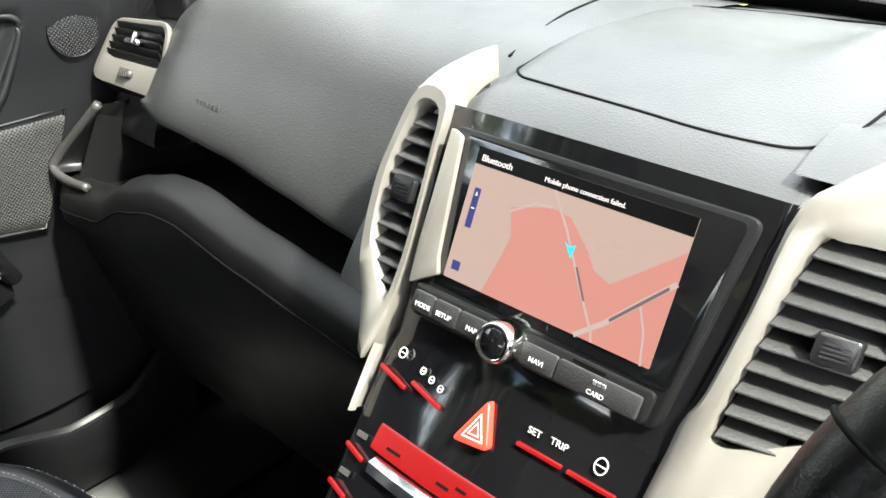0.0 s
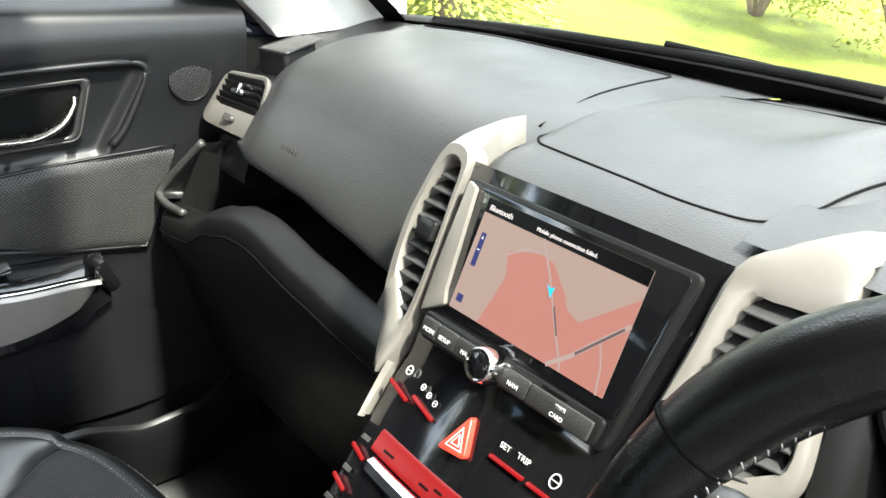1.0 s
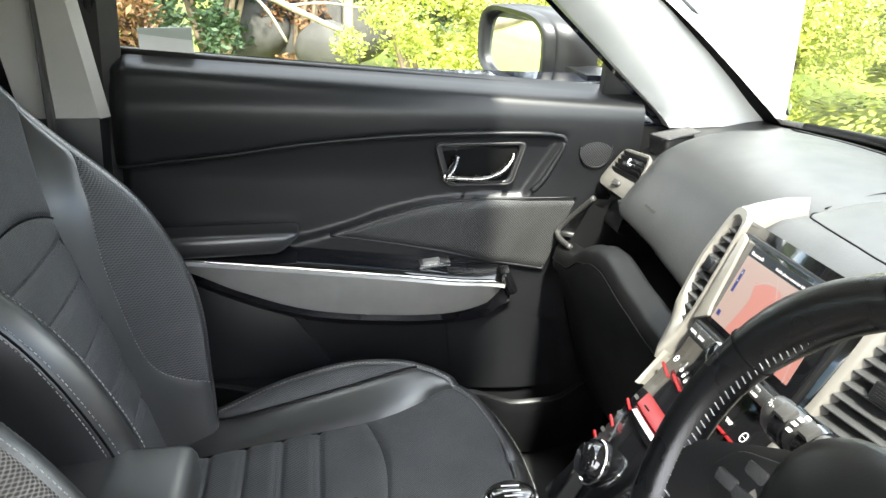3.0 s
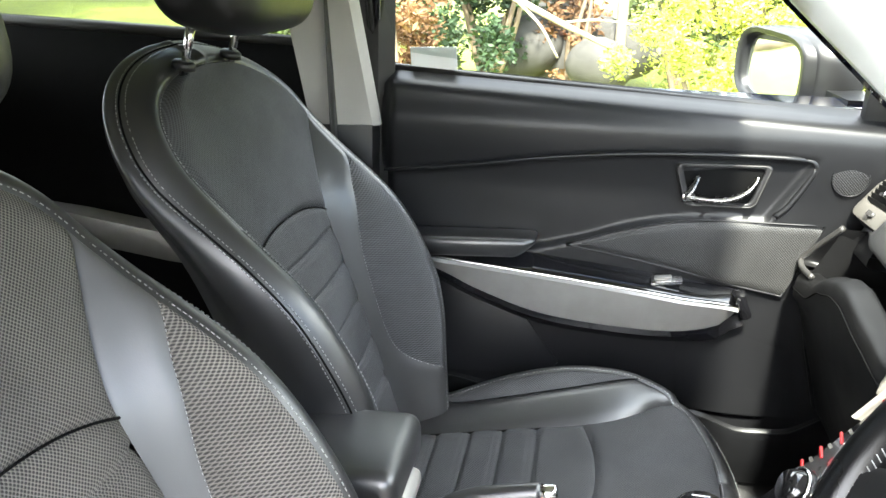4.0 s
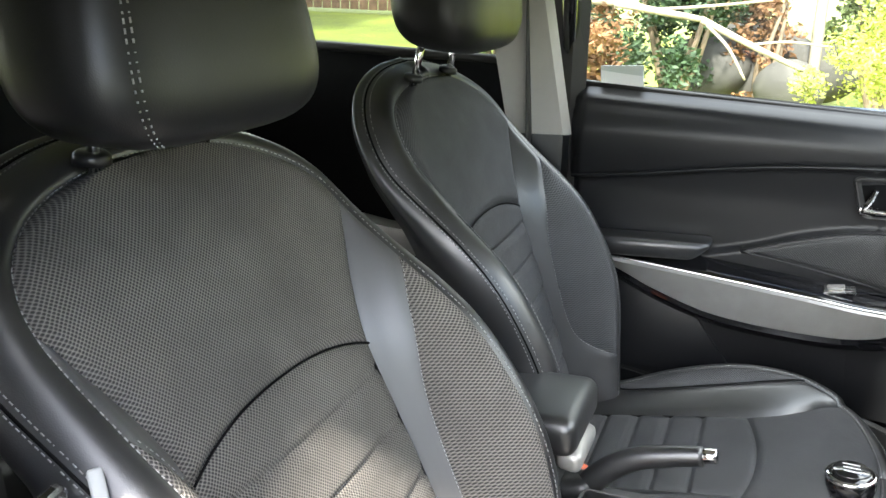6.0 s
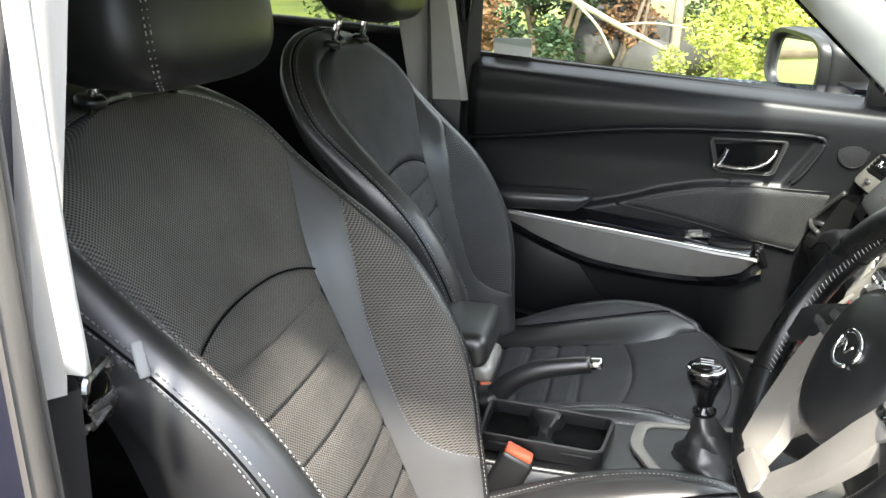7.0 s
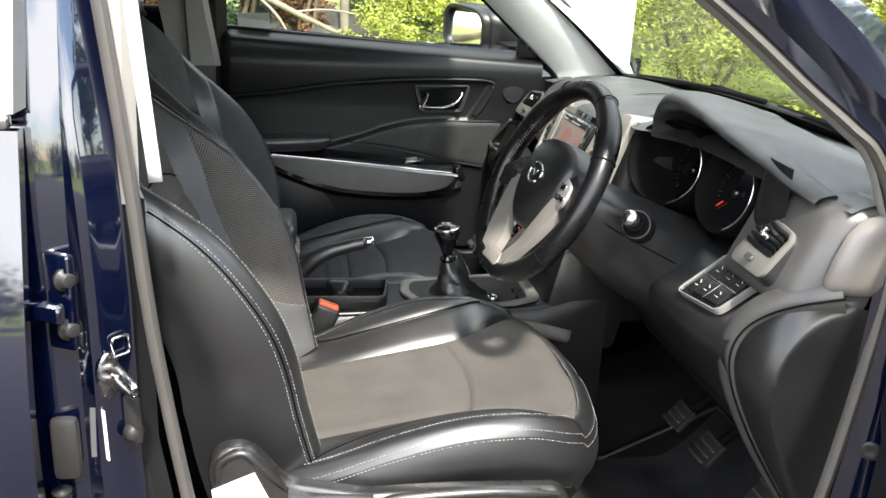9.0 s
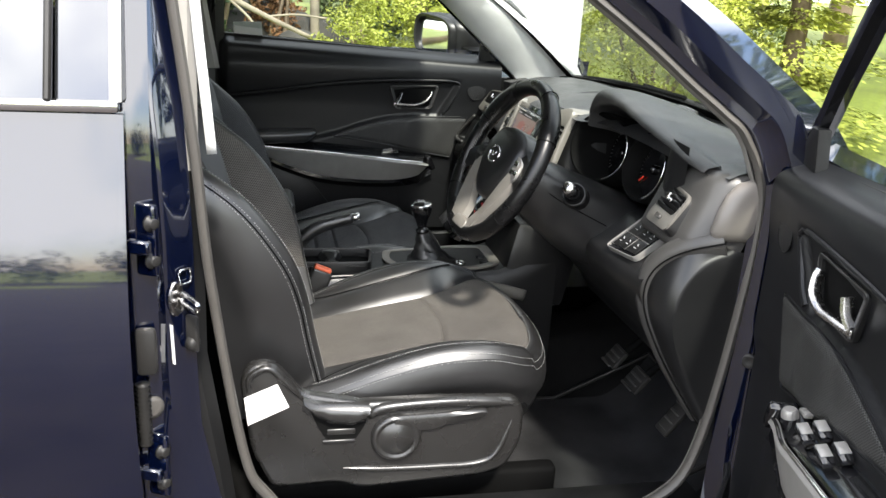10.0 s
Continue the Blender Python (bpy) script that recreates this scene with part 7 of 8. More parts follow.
# height lever: round boss in a raised collar, arm tapering forwards
KC = sc(-0.381, 0.600, 0.022)
bm = B()
lathe(bm, KC, (1, 0, 0), [(0, 0.046), (0.006, 0.045), (0.012, 0.041), (0.0125, 0.036), (0.009, 0.034), (0.0095, 0.031), (0.013, 0.028), (0.014, 0.0)], 40)
hl = DP("height_lever", bm, M_COVER, label="black height-adjusting lever", smooth=35)
bm = B()
loft(bm, [[sc(y, z - h, 0.021), sc(y, z - h * 0.8, 0.031), sc(y, z + h * 0.5, 0.035), sc(y, z + h, 0.031), sc(y, z + h, 0.021)] for y, z, h in ((-0.385, 0.630, 0.014), (-0.345, 0.628, 0.017), (-0.315, 0.629, 0.017), (-0.29, 0.634, 0.013), (-0.25, 0.640, 0.010), (-0.225, 0.643, 0.009), (-0.218, 0.643, 0.006))])
bmesh.ops.recalc_face_normals(bm, faces=bm.faces[:])
DP("grip", bm, M_COVER, hl, smooth=50)
# recliner lever over a flat near-black plate that paints its deep recess's shade
bm = B()
slab(bm, rounded([sc(-0.540, 0.676, 0.0225), sc(-0.434, 0.668, 0.0225), sc(-0.436, 0.630, 0.0225), sc(-0.456, 0.597, 0.0225), sc(-0.506, 0.600, 0.0225), sc(-0.524, 0.634, 0.0225)], 0.010), V(0.0015, 0, 0))
DP("lever_recess", bm, M_MATT, cover)
bm = B()
loft(bm, [[sc(y, z - h, 0.022), sc(y, z - h * 0.9, 0.034), sc(y, z - h * 0.2, 0.041), sc(y, z + h * 0.7, 0.036), sc(y, z + h, 0.022)] for y, z, h in ((-0.546, 0.682, 0.006), (-0.525, 0.665, 0.014), (-0.50, 0.656, 0.019), (-0.46, 0.652, 0.020), (-0.440, 0.655, 0.016), (-0.431, 0.660, 0.010))])
bmesh.ops.recalc_face_normals(bm, faces=bm.faces[:])
DP("recliner_lever", bm, M_COVER, label="black recliner lever", smooth=60)
bm = B()
rbox(bm, tuple(sc(-0.484, 0.5985, 0.025)), (0.006, 0.058, 0.006), 0.002)
rbox(bm, tuple(sc(-0.480, 0.616, 0.024)), (0.004, 0.05, 0.012), 0.002)
DP("lever_edge", bm, M_COVER, cover)
bm = B()
tg = TAG_AT
rbox(bm, tuple(tg), (0.010, 0.004, 0.030), 0.0015, 1, (25, 0, -30))
DP("airbag_tag", bm, M_STITCH, label="small pale airbag tag in the bolster seam")
bm = B()
slab(bm, [sc(-0.646, 0.690, 0.0235), sc(-0.590, 0.714, 0.0235), sc(-0.570, 0.669, 0.0235), sc(-0.640, 0.637, 0.0235)], V(0.001, 0, 0))
DP("paper_label", bm, M_PAPER, label="blank white paper label on the seat cover")

# ---- steering wheel and column ----
WC, WA = V(0.364, -0.142, 1.043), V(0.0843, -0.894, 0.440).normalized()
WX, WU = V(0.9956, 0.0938, 0), V(-0.0413, 0.438, 0.898).normalized()
def wp(x, u, n=0.0):
    return WC + WX * x + WU * u + WA * n

def rim_r(a):
    d = math.degrees(a) % 360
    return 0.0165 + 0.0030 * math.exp(-((d - 40) / 18) ** 2) + 0.0035 * math.exp(-((d - 140) / 18) ** 2)

wheel = thing("steering_wheel", "black leather steering wheel with silver lower spoke", "steering wheel", tuple(WC))
bm = B()
RIM = [wp(0.167 * math.cos(a), 0.1645 * math.sin(a) * 0.985) for a in [2 * math.pi * k / 72 for k in range(72)]]
rows = []
for k in range(72):
    a = 2 * math.pi * k / 72
    er = (WX * math.cos(a) + WU * math.sin(a))
    th = rim_r(a)
    rows.append([RIM[k] + er * (th * math.cos(b)) + WA * (th * 1.02 * math.sin(b)) for b in [2 * math.pi * j / 16 for j in range(16)]])
vv = [[bm.verts.new(p) for p in r] for r in rows]
for i in range(72):
    for j in range(16):
        bm.faces.new((vv[i][j], vv[(i + 1) % 72][j], vv[(i + 1) % 72][(j + 1) % 16], vv[i][(j + 1) % 16]))
bmesh.ops.recalc_face_normals(bm, faces=bm.faces[:])
rim = part("rim", bm, M_WHEEL, wheel, "black leather rim")
for deg in (25, 65, 115, 155, 215, 325):
    bm = B()
    a = radians(deg)
    er = (WX * math.cos(a) + WU * math.sin(a))
    tube(bm, [wp(0.167 * math.cos(a), 0.1645 * math.sin(a)) + er * (rim_r(a) * math.cos(b)) + WA * (1.02 * rim_r(a) * math.sin(b)) for b in [2 * math.pi * j / 20 for j in range(20)]], 0.0012, 5, True)
    part("leather_joint", bm, M_MATT, rim)
for lo, hi in ((115, 215), (-35, 65)):
    bm = B()
    for k in range(48):
        a = radians(lo + (hi - lo) * k / 47)
        er = (WX * math.cos(a) + WU * math.sin(a))
        et = (-WX * math.sin(a) + WU * math.cos(a))
        c = wp(0.167 * math.cos(a), 0.1645 * math.sin(a))
        th = rim_r(a) + 0.0004
        p, m, q = (c - er * (th * math.cos(b)) + WA * (th * 1.02 * math.sin(b)) + et * o for b, o in ((0.40, -0.0016), (0.23, 0.0), (0.06, 0.0016)))
        tube(bm, [p, m, q], 0.0005, 5)
    tagged(part("stitching", bm, M_STITCH, rim), kind="stuff")
# hub cover, set deeper than the rim
def hp(x, u, n=0.0):
    return wp(x, u, n - 0.019 * smooth01(0.158, 0.10, math.hypot(x, u)))

bm = B()
hub = [hp(p.x, p.y) for p in spline([V(-0.078, 0.040, 0), V(-0.05, 0.066, 0), V(0, 0.073, 0), V(0.05, 0.066, 0), V(0.078, 0.040, 0), V(0.080, 0.0, 0), V(0.062, -0.045, 0), V(0.035, -0.075, 0), V(0.0, -0.084, 0), V(-0.035, -0.075, 0), V(-0.062, -0.045, 0), V(-0.080, 0.0, 0)], 4, True)]
c0 = hp(0, -0.005)
loft(bm, [[c0.lerp(p, 1.0) - WA * 0.02 for p in hub], [p + WA * 0.012 for p in hub], [c0.lerp(p, 0.96) + WA * 0.022 for p in hub], [c0.lerp(p, 0.80) + WA * 0.030 for p in hub], [c0.lerp(p, 0.45) + WA * 0.034 for p in hub], [c0.lerp(p, 0.1) + WA * 0.035 for p in hub]])
bmesh.ops.recalc_face_normals(bm, faces=bm.faces[:])
hubo = part("hub_cover", bm, M_PLAST, wheel, "black airbag hub cover", smooth=60)
bm = B()
tube(bm, [hp(0.0235 * math.cos(a), 0.006 + 0.0170 * math.sin(a), 0.0375 - 4.0 * (0.0235 * math.cos(a)) ** 2) for a in [radians(-15 + 9 * k) for k in range(18)]], 0.0026, 6)
tube(bm, [hp(0.0235 * math.cos(a), 0.006 + 0.0170 * math.sin(a), 0.0375 - 4.0 * (0.0235 * math.cos(a)) ** 2) for a in [radians(165 + 9 * k) for k in range(18)]], 0.0026, 6)
tube(bm, spline([hp(-0.012, 0.000, 0.0382), hp(-0.004, 0.010, 0.0386), hp(0.004, 0.002, 0.0386), hp(0.012, 0.012, 0.0382)], 4), 0.0018, 6)
part("emblem", bm, M_CHROME, hubo)
# spokes
for sg in (-1, 1):
    bm = B()
    loft(bm, [[hp(sg * x, u + h, n), hp(sg * x, u + h * 0.6, n + 0.008), hp(sg * x, u - h * 0.6, n + 0.008), hp(sg * x, u - h, n), hp(sg * x, u, n - 0.014)] for x, u, h, n in ((0.062, 0.006, 0.036, 0.008), (0.09, 0.000, 0.032, 0.010), (0.125, -0.014, 0.027, 0.006), (0.158, -0.034, 0.027, 0.0))])
    bmesh.ops.recalc_face_normals(bm, faces=bm.faces[:])
    spk = part("spoke", bm, M_PLAST, wheel)
    bm = B()
    pod = rounded([V(0.072, 0.028, 0), V(0.112, 0.014, 0), V(0.122, -0.010, 0), V(0.107, -0.028, 0), V(0.076, -0.018, 0)], 0.010, 4)
    slab(bm, [hp(sg * p.x, p.y, 0.017) for p in pod], WA * 0.005, 0.002)
    pd = part("key_pod", bm, M_STRIP if sg > 0 else M_PLAST, spk)
    for du, dx in ((0.011, 0.088), (-0.006, 0.104), (-0.007, 0.087)):
        bm = B()
        slab(bm, [hp(sg * (dx + p.x), du + p.y, 0.0218) for p in rounded([V(-0.010, 0.005, 0), V(0.010, 0.004, 0), V(0.009, -0.005, 0), V(-0.009, -0.005, 0)], 0.003, 3)], WA * 0.0025, 0.001)
        part("key", bm, M_CHROME if sg > 0 else M_DASH, pd)
    # silver lower blades
    bm = B()
    st = spline([V(0.086, 0.020, 0.016), V(0.074, -0.040, 0.020), V(0.055, -0.086, 0.019), V(0.036, -0.122, 0.014), V(0.026, -0.152, 0.008)], 6)
    loft(bm, [[hp(sg * (p.x + 0.028), p.y - 0.012, p.z - 0.012), hp(sg * (p.x + 0.026), p.y - 0.012, p.z + 0.002), hp(sg * (p.x), p.y, p.z + 0.005), hp(sg * (p.x - 0.012), p.y + 0.004, p.z + 0.003), hp(sg * (p.x - 0.013), p.y + 0.004, p.z - 0.012)] for p in st])
    bmesh.ops.recalc_face_normals(bm, faces=bm.faces[:])
    part("lower_blade", bm, M_SILVER, wheel, "satin silver lower spoke blade")
bm = B()
slab(bm, [hp(p.x, p.y, 0.008) for p in rounded([V(-0.030, -0.135, 0), V(0.030, -0.135, 0), V(0.034, -0.158, 0), V(-0.034, -0.158, 0)], 0.008, 3)], WA * 0.010, 0.004)
part("lower_spoke_foot", bm, M_SILVER, wheel)
bm = B()
cyl(bm, wp(0, 0, -0.06), wp(0, 0, 0.0), 0.05, 0.06, 28)
part("boss", bm, M_PLAST, wheel)

col = thing("steering_column", "black steering column shroud with stalks", "steering column", (0.362, 0.0, 0.98))
bm = B()
CA, CU_ = V(0, -0.956, 0.293).normalized(), V(0, 0.293, 0.956).normalized()
rows = []
for d, w, h, dz in ((0.040, 0.062, 0.056, 0.0), (0.06, 0.072, 0.070, -0.008), (0.11, 0.078, 0.082, -0.022), (0.16, 0.082, 0.092, -0.034), (0.20, 0.086, 0.098, -0.042), (0.28, 0.09, 0.10, -0.05)):
    c = WC - CA * d + V(0, 0, dz - 0.01)
    rows.append([c + V(1, 0, 0) * (w * math.copysign(abs(math.cos(a)) ** 0.7, math.cos(a)) * (1 - 0.18 * max(0, -math.sin(a)))) + CU_ * (h * (0.72 if math.sin(a) > 0 else 1.0) * math.copysign(abs(math.sin(a)) ** 0.6, math.sin(a))) for a in [2 * math.pi * k / 36 for k in range(36)]])
loft(bm, rows)
bmesh.ops.recalc_face_normals(bm, faces=bm.faces[:])
shr = part("shroud", bm, M_PLAST, col, "moulded grey-black column cowl", smooth=70)
bm = B()
tube(bm, [WC - CA * d + V(w + 0.0005, 0, z) for d, w, z in ((0.05, 0.066, -0.012), (0.11, 0.078, -0.03), (0.16, 0.082, -0.04), (0.22, 0.087, -0.05))], 0.0012, 6)
part("cowl_joint", bm, M_MATT, shr)
# wiper stalk: boot ring, dark grip and pale end
SD = V(0.74, -0.52, 0.42).normalized()
S0 = V(0.452, -0.008, 0.994)
bm = B()
lathe(bm, S0 - SD * 0.03, SD, [(0, 0.026), (0.030, 0.0245), (0.034, 0.0225), (0.033, 0.020), (0.028, 0.018), (0.028, 0.0)], 32)
ib = part("wiper_stalk_boot", bm, M_PLAST, col)
bm = B()
lathe(bm, S0, SD, [(0, 0.015), (0.020, 0.0145), (0.045, 0.0135), (0.047, 0.0125), (0.047, 0.0)], 24)
part("wiper_stalk", bm, M_GLOSS, ib, "short black wiper stalk")
bm = B()
lathe(bm, S0 + SD * 0.048, SD, [(0, 0.0120), (0.003, 0.0128), (0.010, 0.0125), (0.014, 0.0095), (0.015, 0.0)], 24)
part("stalk_end", bm, M_STEEL, ib, "pale grey stalk end")
# light stalk to the inside
LS = spline([wp(-0.050, 0.030, -0.052), wp(-0.085, 0.035, -0.044), wp(-0.118, 0.036, -0.043), wp(-0.154, 0.037, -0.043)], 6)
bm = B()
sweep(bm, LS, circle(0.0120, 20, 1.0, 1.25), False, (0, 0, 1), lambda t: (0.86 + 0.22 * t) * (1 - 0.45 * max(0.0, (t - 0.90) / 0.10) ** 2))
ls = part("light_stalk", bm, M_GREY, col, "grey-black light stalk with white marks", smooth=60)
LD, LT = (WA + WU * 0.7).normalized(), (LS[-1] - LS[6]).normalized()
LB = LD.cross(LT).normalized()
for x, w in ((-0.128, 0.0055), (-0.103, 0.0050)):
    bm = B()
    c = wp(x, 0.0365, -0.043)
    loft(bm, [[c + LT * d + LB * (r * math.cos(b) * 1.12) + LD * (r * math.sin(b) * 1.0) for b in [2 * math.pi * k / 20 for k in range(20)]] for d, r in ((-w - 0.001, 0.0115), (-w, 0.0142), (w, 0.0146), (w + 0.001, 0.0115))])
    bmesh.ops.recalc_face_normals(bm, faces=bm.faces[:])
    ring_ = part("switch_ring", bm, M_GLOSS, ls, "black turning ring of the stalk")
    bm = B()
    slab(bm, [c + LD * 0.0138 + LT * a + LB * b for a, b in ((-w, -0.006), (w, -0.006), (w, 0.006), (-w, 0.006))], LD * 0.0042, 0.0012)
    part("thumb_block", bm, M_GREY, ring_)
for x in (-0.1155, -0.090):
    for o in (-0.0075, -0.0025, 0.0025, 0.0075):
        bm = B()
        c = wp(x, 0.0365, -0.043) + LB * o + LD * (0.0152 - 40 * o * o - 0.0018 * (x > -0.1))
        slab(bm, [c + LT * a + LB * b for a, b in ((-0.0022, -0.0014), (0.0022, -0.0014), (0.0022, 0.0014), (-0.0022, 0.0014))], LD * 0.0006)
        part("stalk_mark", bm, M_WHITE, ls)
bm = B()
c = wp(-0.1425, 0.0370, -0.043) + LD * 0.0138
tube(bm, [c + LT * (0.0018 * math.cos(b)) + LB * (0.0018 * math.sin(b)) for b in [2 * math.pi * k / 12 for k in range(12)]], 0.0005, 4, True)
for k in range(8):
    b = math.pi * k / 4
    tube(bm, [c + LT * (r * math.cos(b)) + LB * (r * math.sin(b)) for r in (0.0028, 0.0042)], 0.0005, 4)
part("lamp_mark", bm, M_WHITE, ls)

# ---- centre console, gear lever, handbrake, armrest, buckle, pedals ----
con = thing("floor_console", "black floor console with twin cup holder and silver trims", "centre console", (0, -0.3, 0.42))
bm = B()
rows = []
for y, z, w in ((-0.62, 0.688, 0.098), (-0.54, 0.692, 0.100), (-0.40, 0.698, 0.103), (-0.28, 0.703, 0.106), (-0.15, 0.703, 0.108), (-0.05, 0.71, 0.108), (0.02, 0.735, 0.106), (0.10, 0.78, 0.10)):
    rows.append([V(-w - 0.014, y, 0.42), V(-w - 0.010, y, z - 0.05), V(-w - 0.004, y, z - 0.010), V(-w + 0.006, y, z), V(-w * 0.5, y, z + 0.002), V(w * 0.5, y, z + 0.002), V(w - 0.006, y, z), V(w + 0.004, y, z - 0.010), V(w + 0.010, y, z - 0.05), V(w + 0.014, y, 0.42)])
loft(bm, rows, False)
bmesh.ops.recalc_face_normals(bm, faces=bm.faces[:])
part("console_body", bm, M_PLAST, con)
# cup holder tray standing proud with two wells
CP = [V(-0.035, -0.545, 0), V(0.075, -0.545, 0), V(0.078, -0.36, 0), V(-0.030, -0.345, 0)]
bm = B()
ring(bm, [p + V(0, 0, 0.699) for p in rounded(CP, 0.015, 4)], [p + V(0, 0, 0.699) for p in rounded(shrink(CP, 0.009), 0.014, 4)], V(0, 0, 0.026))
cup = part("cup_holder", bm, M_PLAST, con, "black twin cup holder")
# flat floor painted near-black for the shade down in the wells
bm = B()
slab(bm, [p + V(0, 0, 0.7035) for p in rounded(shrink(CP, 0.008), 0.012, 4)], V(0, 0, 0.001))
part("well_floor", bm, M_MATT, cup)
bm = B()
loft(bm, [[V(x, -0.452 - w, 0.704), V(x, -0.452 - w * 0.75, z - 0.003), V(x, -0.452 - w * 0.5, z), V(x, -0.452 + w * 0.5, z), V(x, -0.452 + w * 0.75, z - 0.003), V(x, -0.452 + w, 0.704)] for x, w, z in ((-0.026, 0.030, 0.724), (-0.008, 0.026, 0.723), (0.004, 0.014, 0.713), (0.040, 0.013, 0.712), (0.052, 0.024, 0.721), (0.068, 0.028, 0.722))])
bmesh.ops.recalc_face_normals(bm, faces=bm.faces[:])
part("divider", bm, M_PLAST, cup)
# grey bead added as a painted highlight round the black rim
bm = B()
tube(bm, [p + V(0, 0, 0.725) for p in rounded(shrink(CP, 0.006), 0.014, 4)], 0.0016, 6, True)
part("rim_highlight", bm, M_GREY, cup)
for y0, y1 in ((-0.525, -0.483), (-0.421, -0.375)):
    bm = B()
    tube(bm, [V(0.0785, y0, 0.716), V(0.0785, y1, 0.716)], 0.0011, 6)
    part("edge_line", bm, M_GREY, cup)
bm = B()
sweep(bm, spline([(0.100, -0.56, 0.695), (0.104, -0.40, 0.702), (0.108, -0.30, 0.706)], 5), [(-0.002, -0.002), (0.002, -0.002), (0.002, 0.002), (-0.002, 0.002)])
part("trim_line", bm, M_STRIP, con)
# silver plate round the gear lever, silver side blade
GP = [V(-0.060, -0.315, 0.7055), V(0.012, -0.325, 0.7055), V(0.090, -0.285, 0.7055), V(0.098, -0.10, 0.7095), V(0.075, -0.035, 0.714), V(-0.070, -0.035, 0.714), V(-0.085, -0.12, 0.709)]
bm = B()
ring(bm, rounded(GP, 0.02, 4), rounded([p.lerp(V(0.012, -0.20, 0.708), 0.15) for p in GP], 0.02, 4), V(0, 0, 0.007))
gp = part("gear_plate", bm, M_SILVER, con, "satin silver plate round the gear lever")
bm = B()
slab(bm, rounded([p.lerp(V(0.012, -0.20, 0.708), 0.13) for p in GP], 0.02, 4), V(0, 0, 0.003))
part("plate_floor", bm, M_PLAST, gp)
bm = B()
sweep(bm, spline([(0.118, -0.20, 0.688), (0.120, -0.12, 0.680), (0.121, -0.04, 0.665), (0.118, 0.02, 0.648)], 6), [(-0.006, -0.014), (0.004, -0.014), (0.008, 0.0), (0.004, 0.014), (-0.006, 0.014)], False, (0, 0, 1))
part("side_blade", bm, M_SILVER, con, "satin silver blade on the console's side")
for (x, y), r in (((0.062, -0.135), 0.014), ((0.062, -0.075), 0.013), ((0.02, -0.075), 0.012)):
    bm = B()
    lathe(bm, (x, y, 0.710), (0, 0.1, 1), [(0, r), (0.008, r * 0.95), (0.011, r * 0.8), (0.0105, r * 0.6), (0.009, 0)], 20)
    part("rotary_switch", bm, M_CHROME if r > 0.0135 else M_PLAST, con)

gear = thing("gear_lever", "black gear lever with a glossy knob and leather gaiter", "gear lever", (0.02, -0.22, 0.71))
bm = B()
rows = []
n = 24
for k, (z, rx, ry, oy) in enumerate([(0.709, 0.052, 0.060, -0.200), (0.716, 0.050, 0.057, -0.201), (0.722, 0.042, 0.048, -0.204), (0.728, 0.041, 0.046, -0.206), (0.738, 0.030, 0.034, -0.211), (0.744, 0.0305, 0.034, -0.213), (0.756, 0.021, 0.023, -0.218), (0.762, 0.0215, 0.023, -0.220), (0.776, 0.016, 0.017, -0.224), (0.786, 0.014, 0.014, -0.226)]):
    rows.append([V(0.018 + rx * math.cos(a) * (1 + 0.07 * math.cos(4 * a + k)), oy + ry * math.sin(a) * (1 + 0.07 * math.cos(4 * a + k)), z + 0.003 * math.cos(4 * a + k * 2)) for a in [2 * math.pi * j / n for j in range(n)]])
loft(bm, rows)
bmesh.ops.recalc_face_normals(bm, faces=bm.faces[:])
part("gaiter", bm, M_LEATHER, gear, "creased black leather gaiter", smooth=60)
bm = B()
lathe(bm, (0.018, -0.2265, 0.778), (0, -0.08, 1), [(0, 0.012), (0.006, 0.0165), (0.012, 0.0165), (0.016, 0.011), (0.022, 0.010)], 24)
part("collar", bm, M_GLOSS, gear)
bm = B()
lathe(bm, (0.018, -0.2285, 0.795), (0, -0.08, 1), [(0, 0.010), (0.006, 0.0125), (0.018, 0.0155), (0.034, 0.0225), (0.046, 0.0265), (0.055, 0.0270), (0.062, 0.0245), (0.066, 0.020)], 32)
kb = part("knob", bm, M_GLOSS, gear, "glossy black gear knob")
bm = B()
lathe(bm, (0.018, -0.2332, 0.852), (0, -0.08, 1), [(0, 0.0274), (0.003, 0.0272), (0.005, 0.0255)], 32)
part("knob_ring", bm, M_CHROME, kb)
bm = B()
lathe(bm, (0.018, -0.2338, 0.8605), (0, -0.08, 1), [(0, 0.0205), (0.0015, 0.019), (0.002, 0.0)], 32)
cap = part("knob_cap", bm, M_GLOSS, kb)
for dx in (-0.008, 0, 0.008):
    bm = B()
    rbox(bm, (0.018 + dx, -0.2338, 0.8632), (0.0012, 0.018, 0.0006), 0.0)
    part("shift_mark", bm, M_WHITE, cap)

hb = thing("handbrake", "black handbrake lever with a silver button", "handbrake", (-0.05, -0.5, 0.70))
HBL = spline([(-0.050, -0.590, 0.665), (-0.050, -0.555, 0.700), (-0.050, -0.520, 0.745), (-0.050, -0.480, 0.775), (-0.050, -0.435, 0.790), (-0.050, -0.395, 0.800)], 6)
bm = B()
sweep(bm, HBL, circle(0.0135, 16, 1.0, 1.15), False, (0, 0, 1), lambda t: 1.35 - 0.5 * t)
part("grip", bm, M_LEATHER, hb)
bm = B()
cyl(bm, HBL[-1] + V(0, -0.004, 0), HBL[-1] + V(0, 0.018, 0.004), 0.0105, 0.010, 18, 0.002)
part("button", bm, M_CHROME, hb)
bm = B()
rbox(bm, (-0.050, -0.575, 0.700), (0.052, 0.10, 0.05), 0.018, 3, (18, 0, 0))
part("sleeve", bm, M_PLAST, hb)

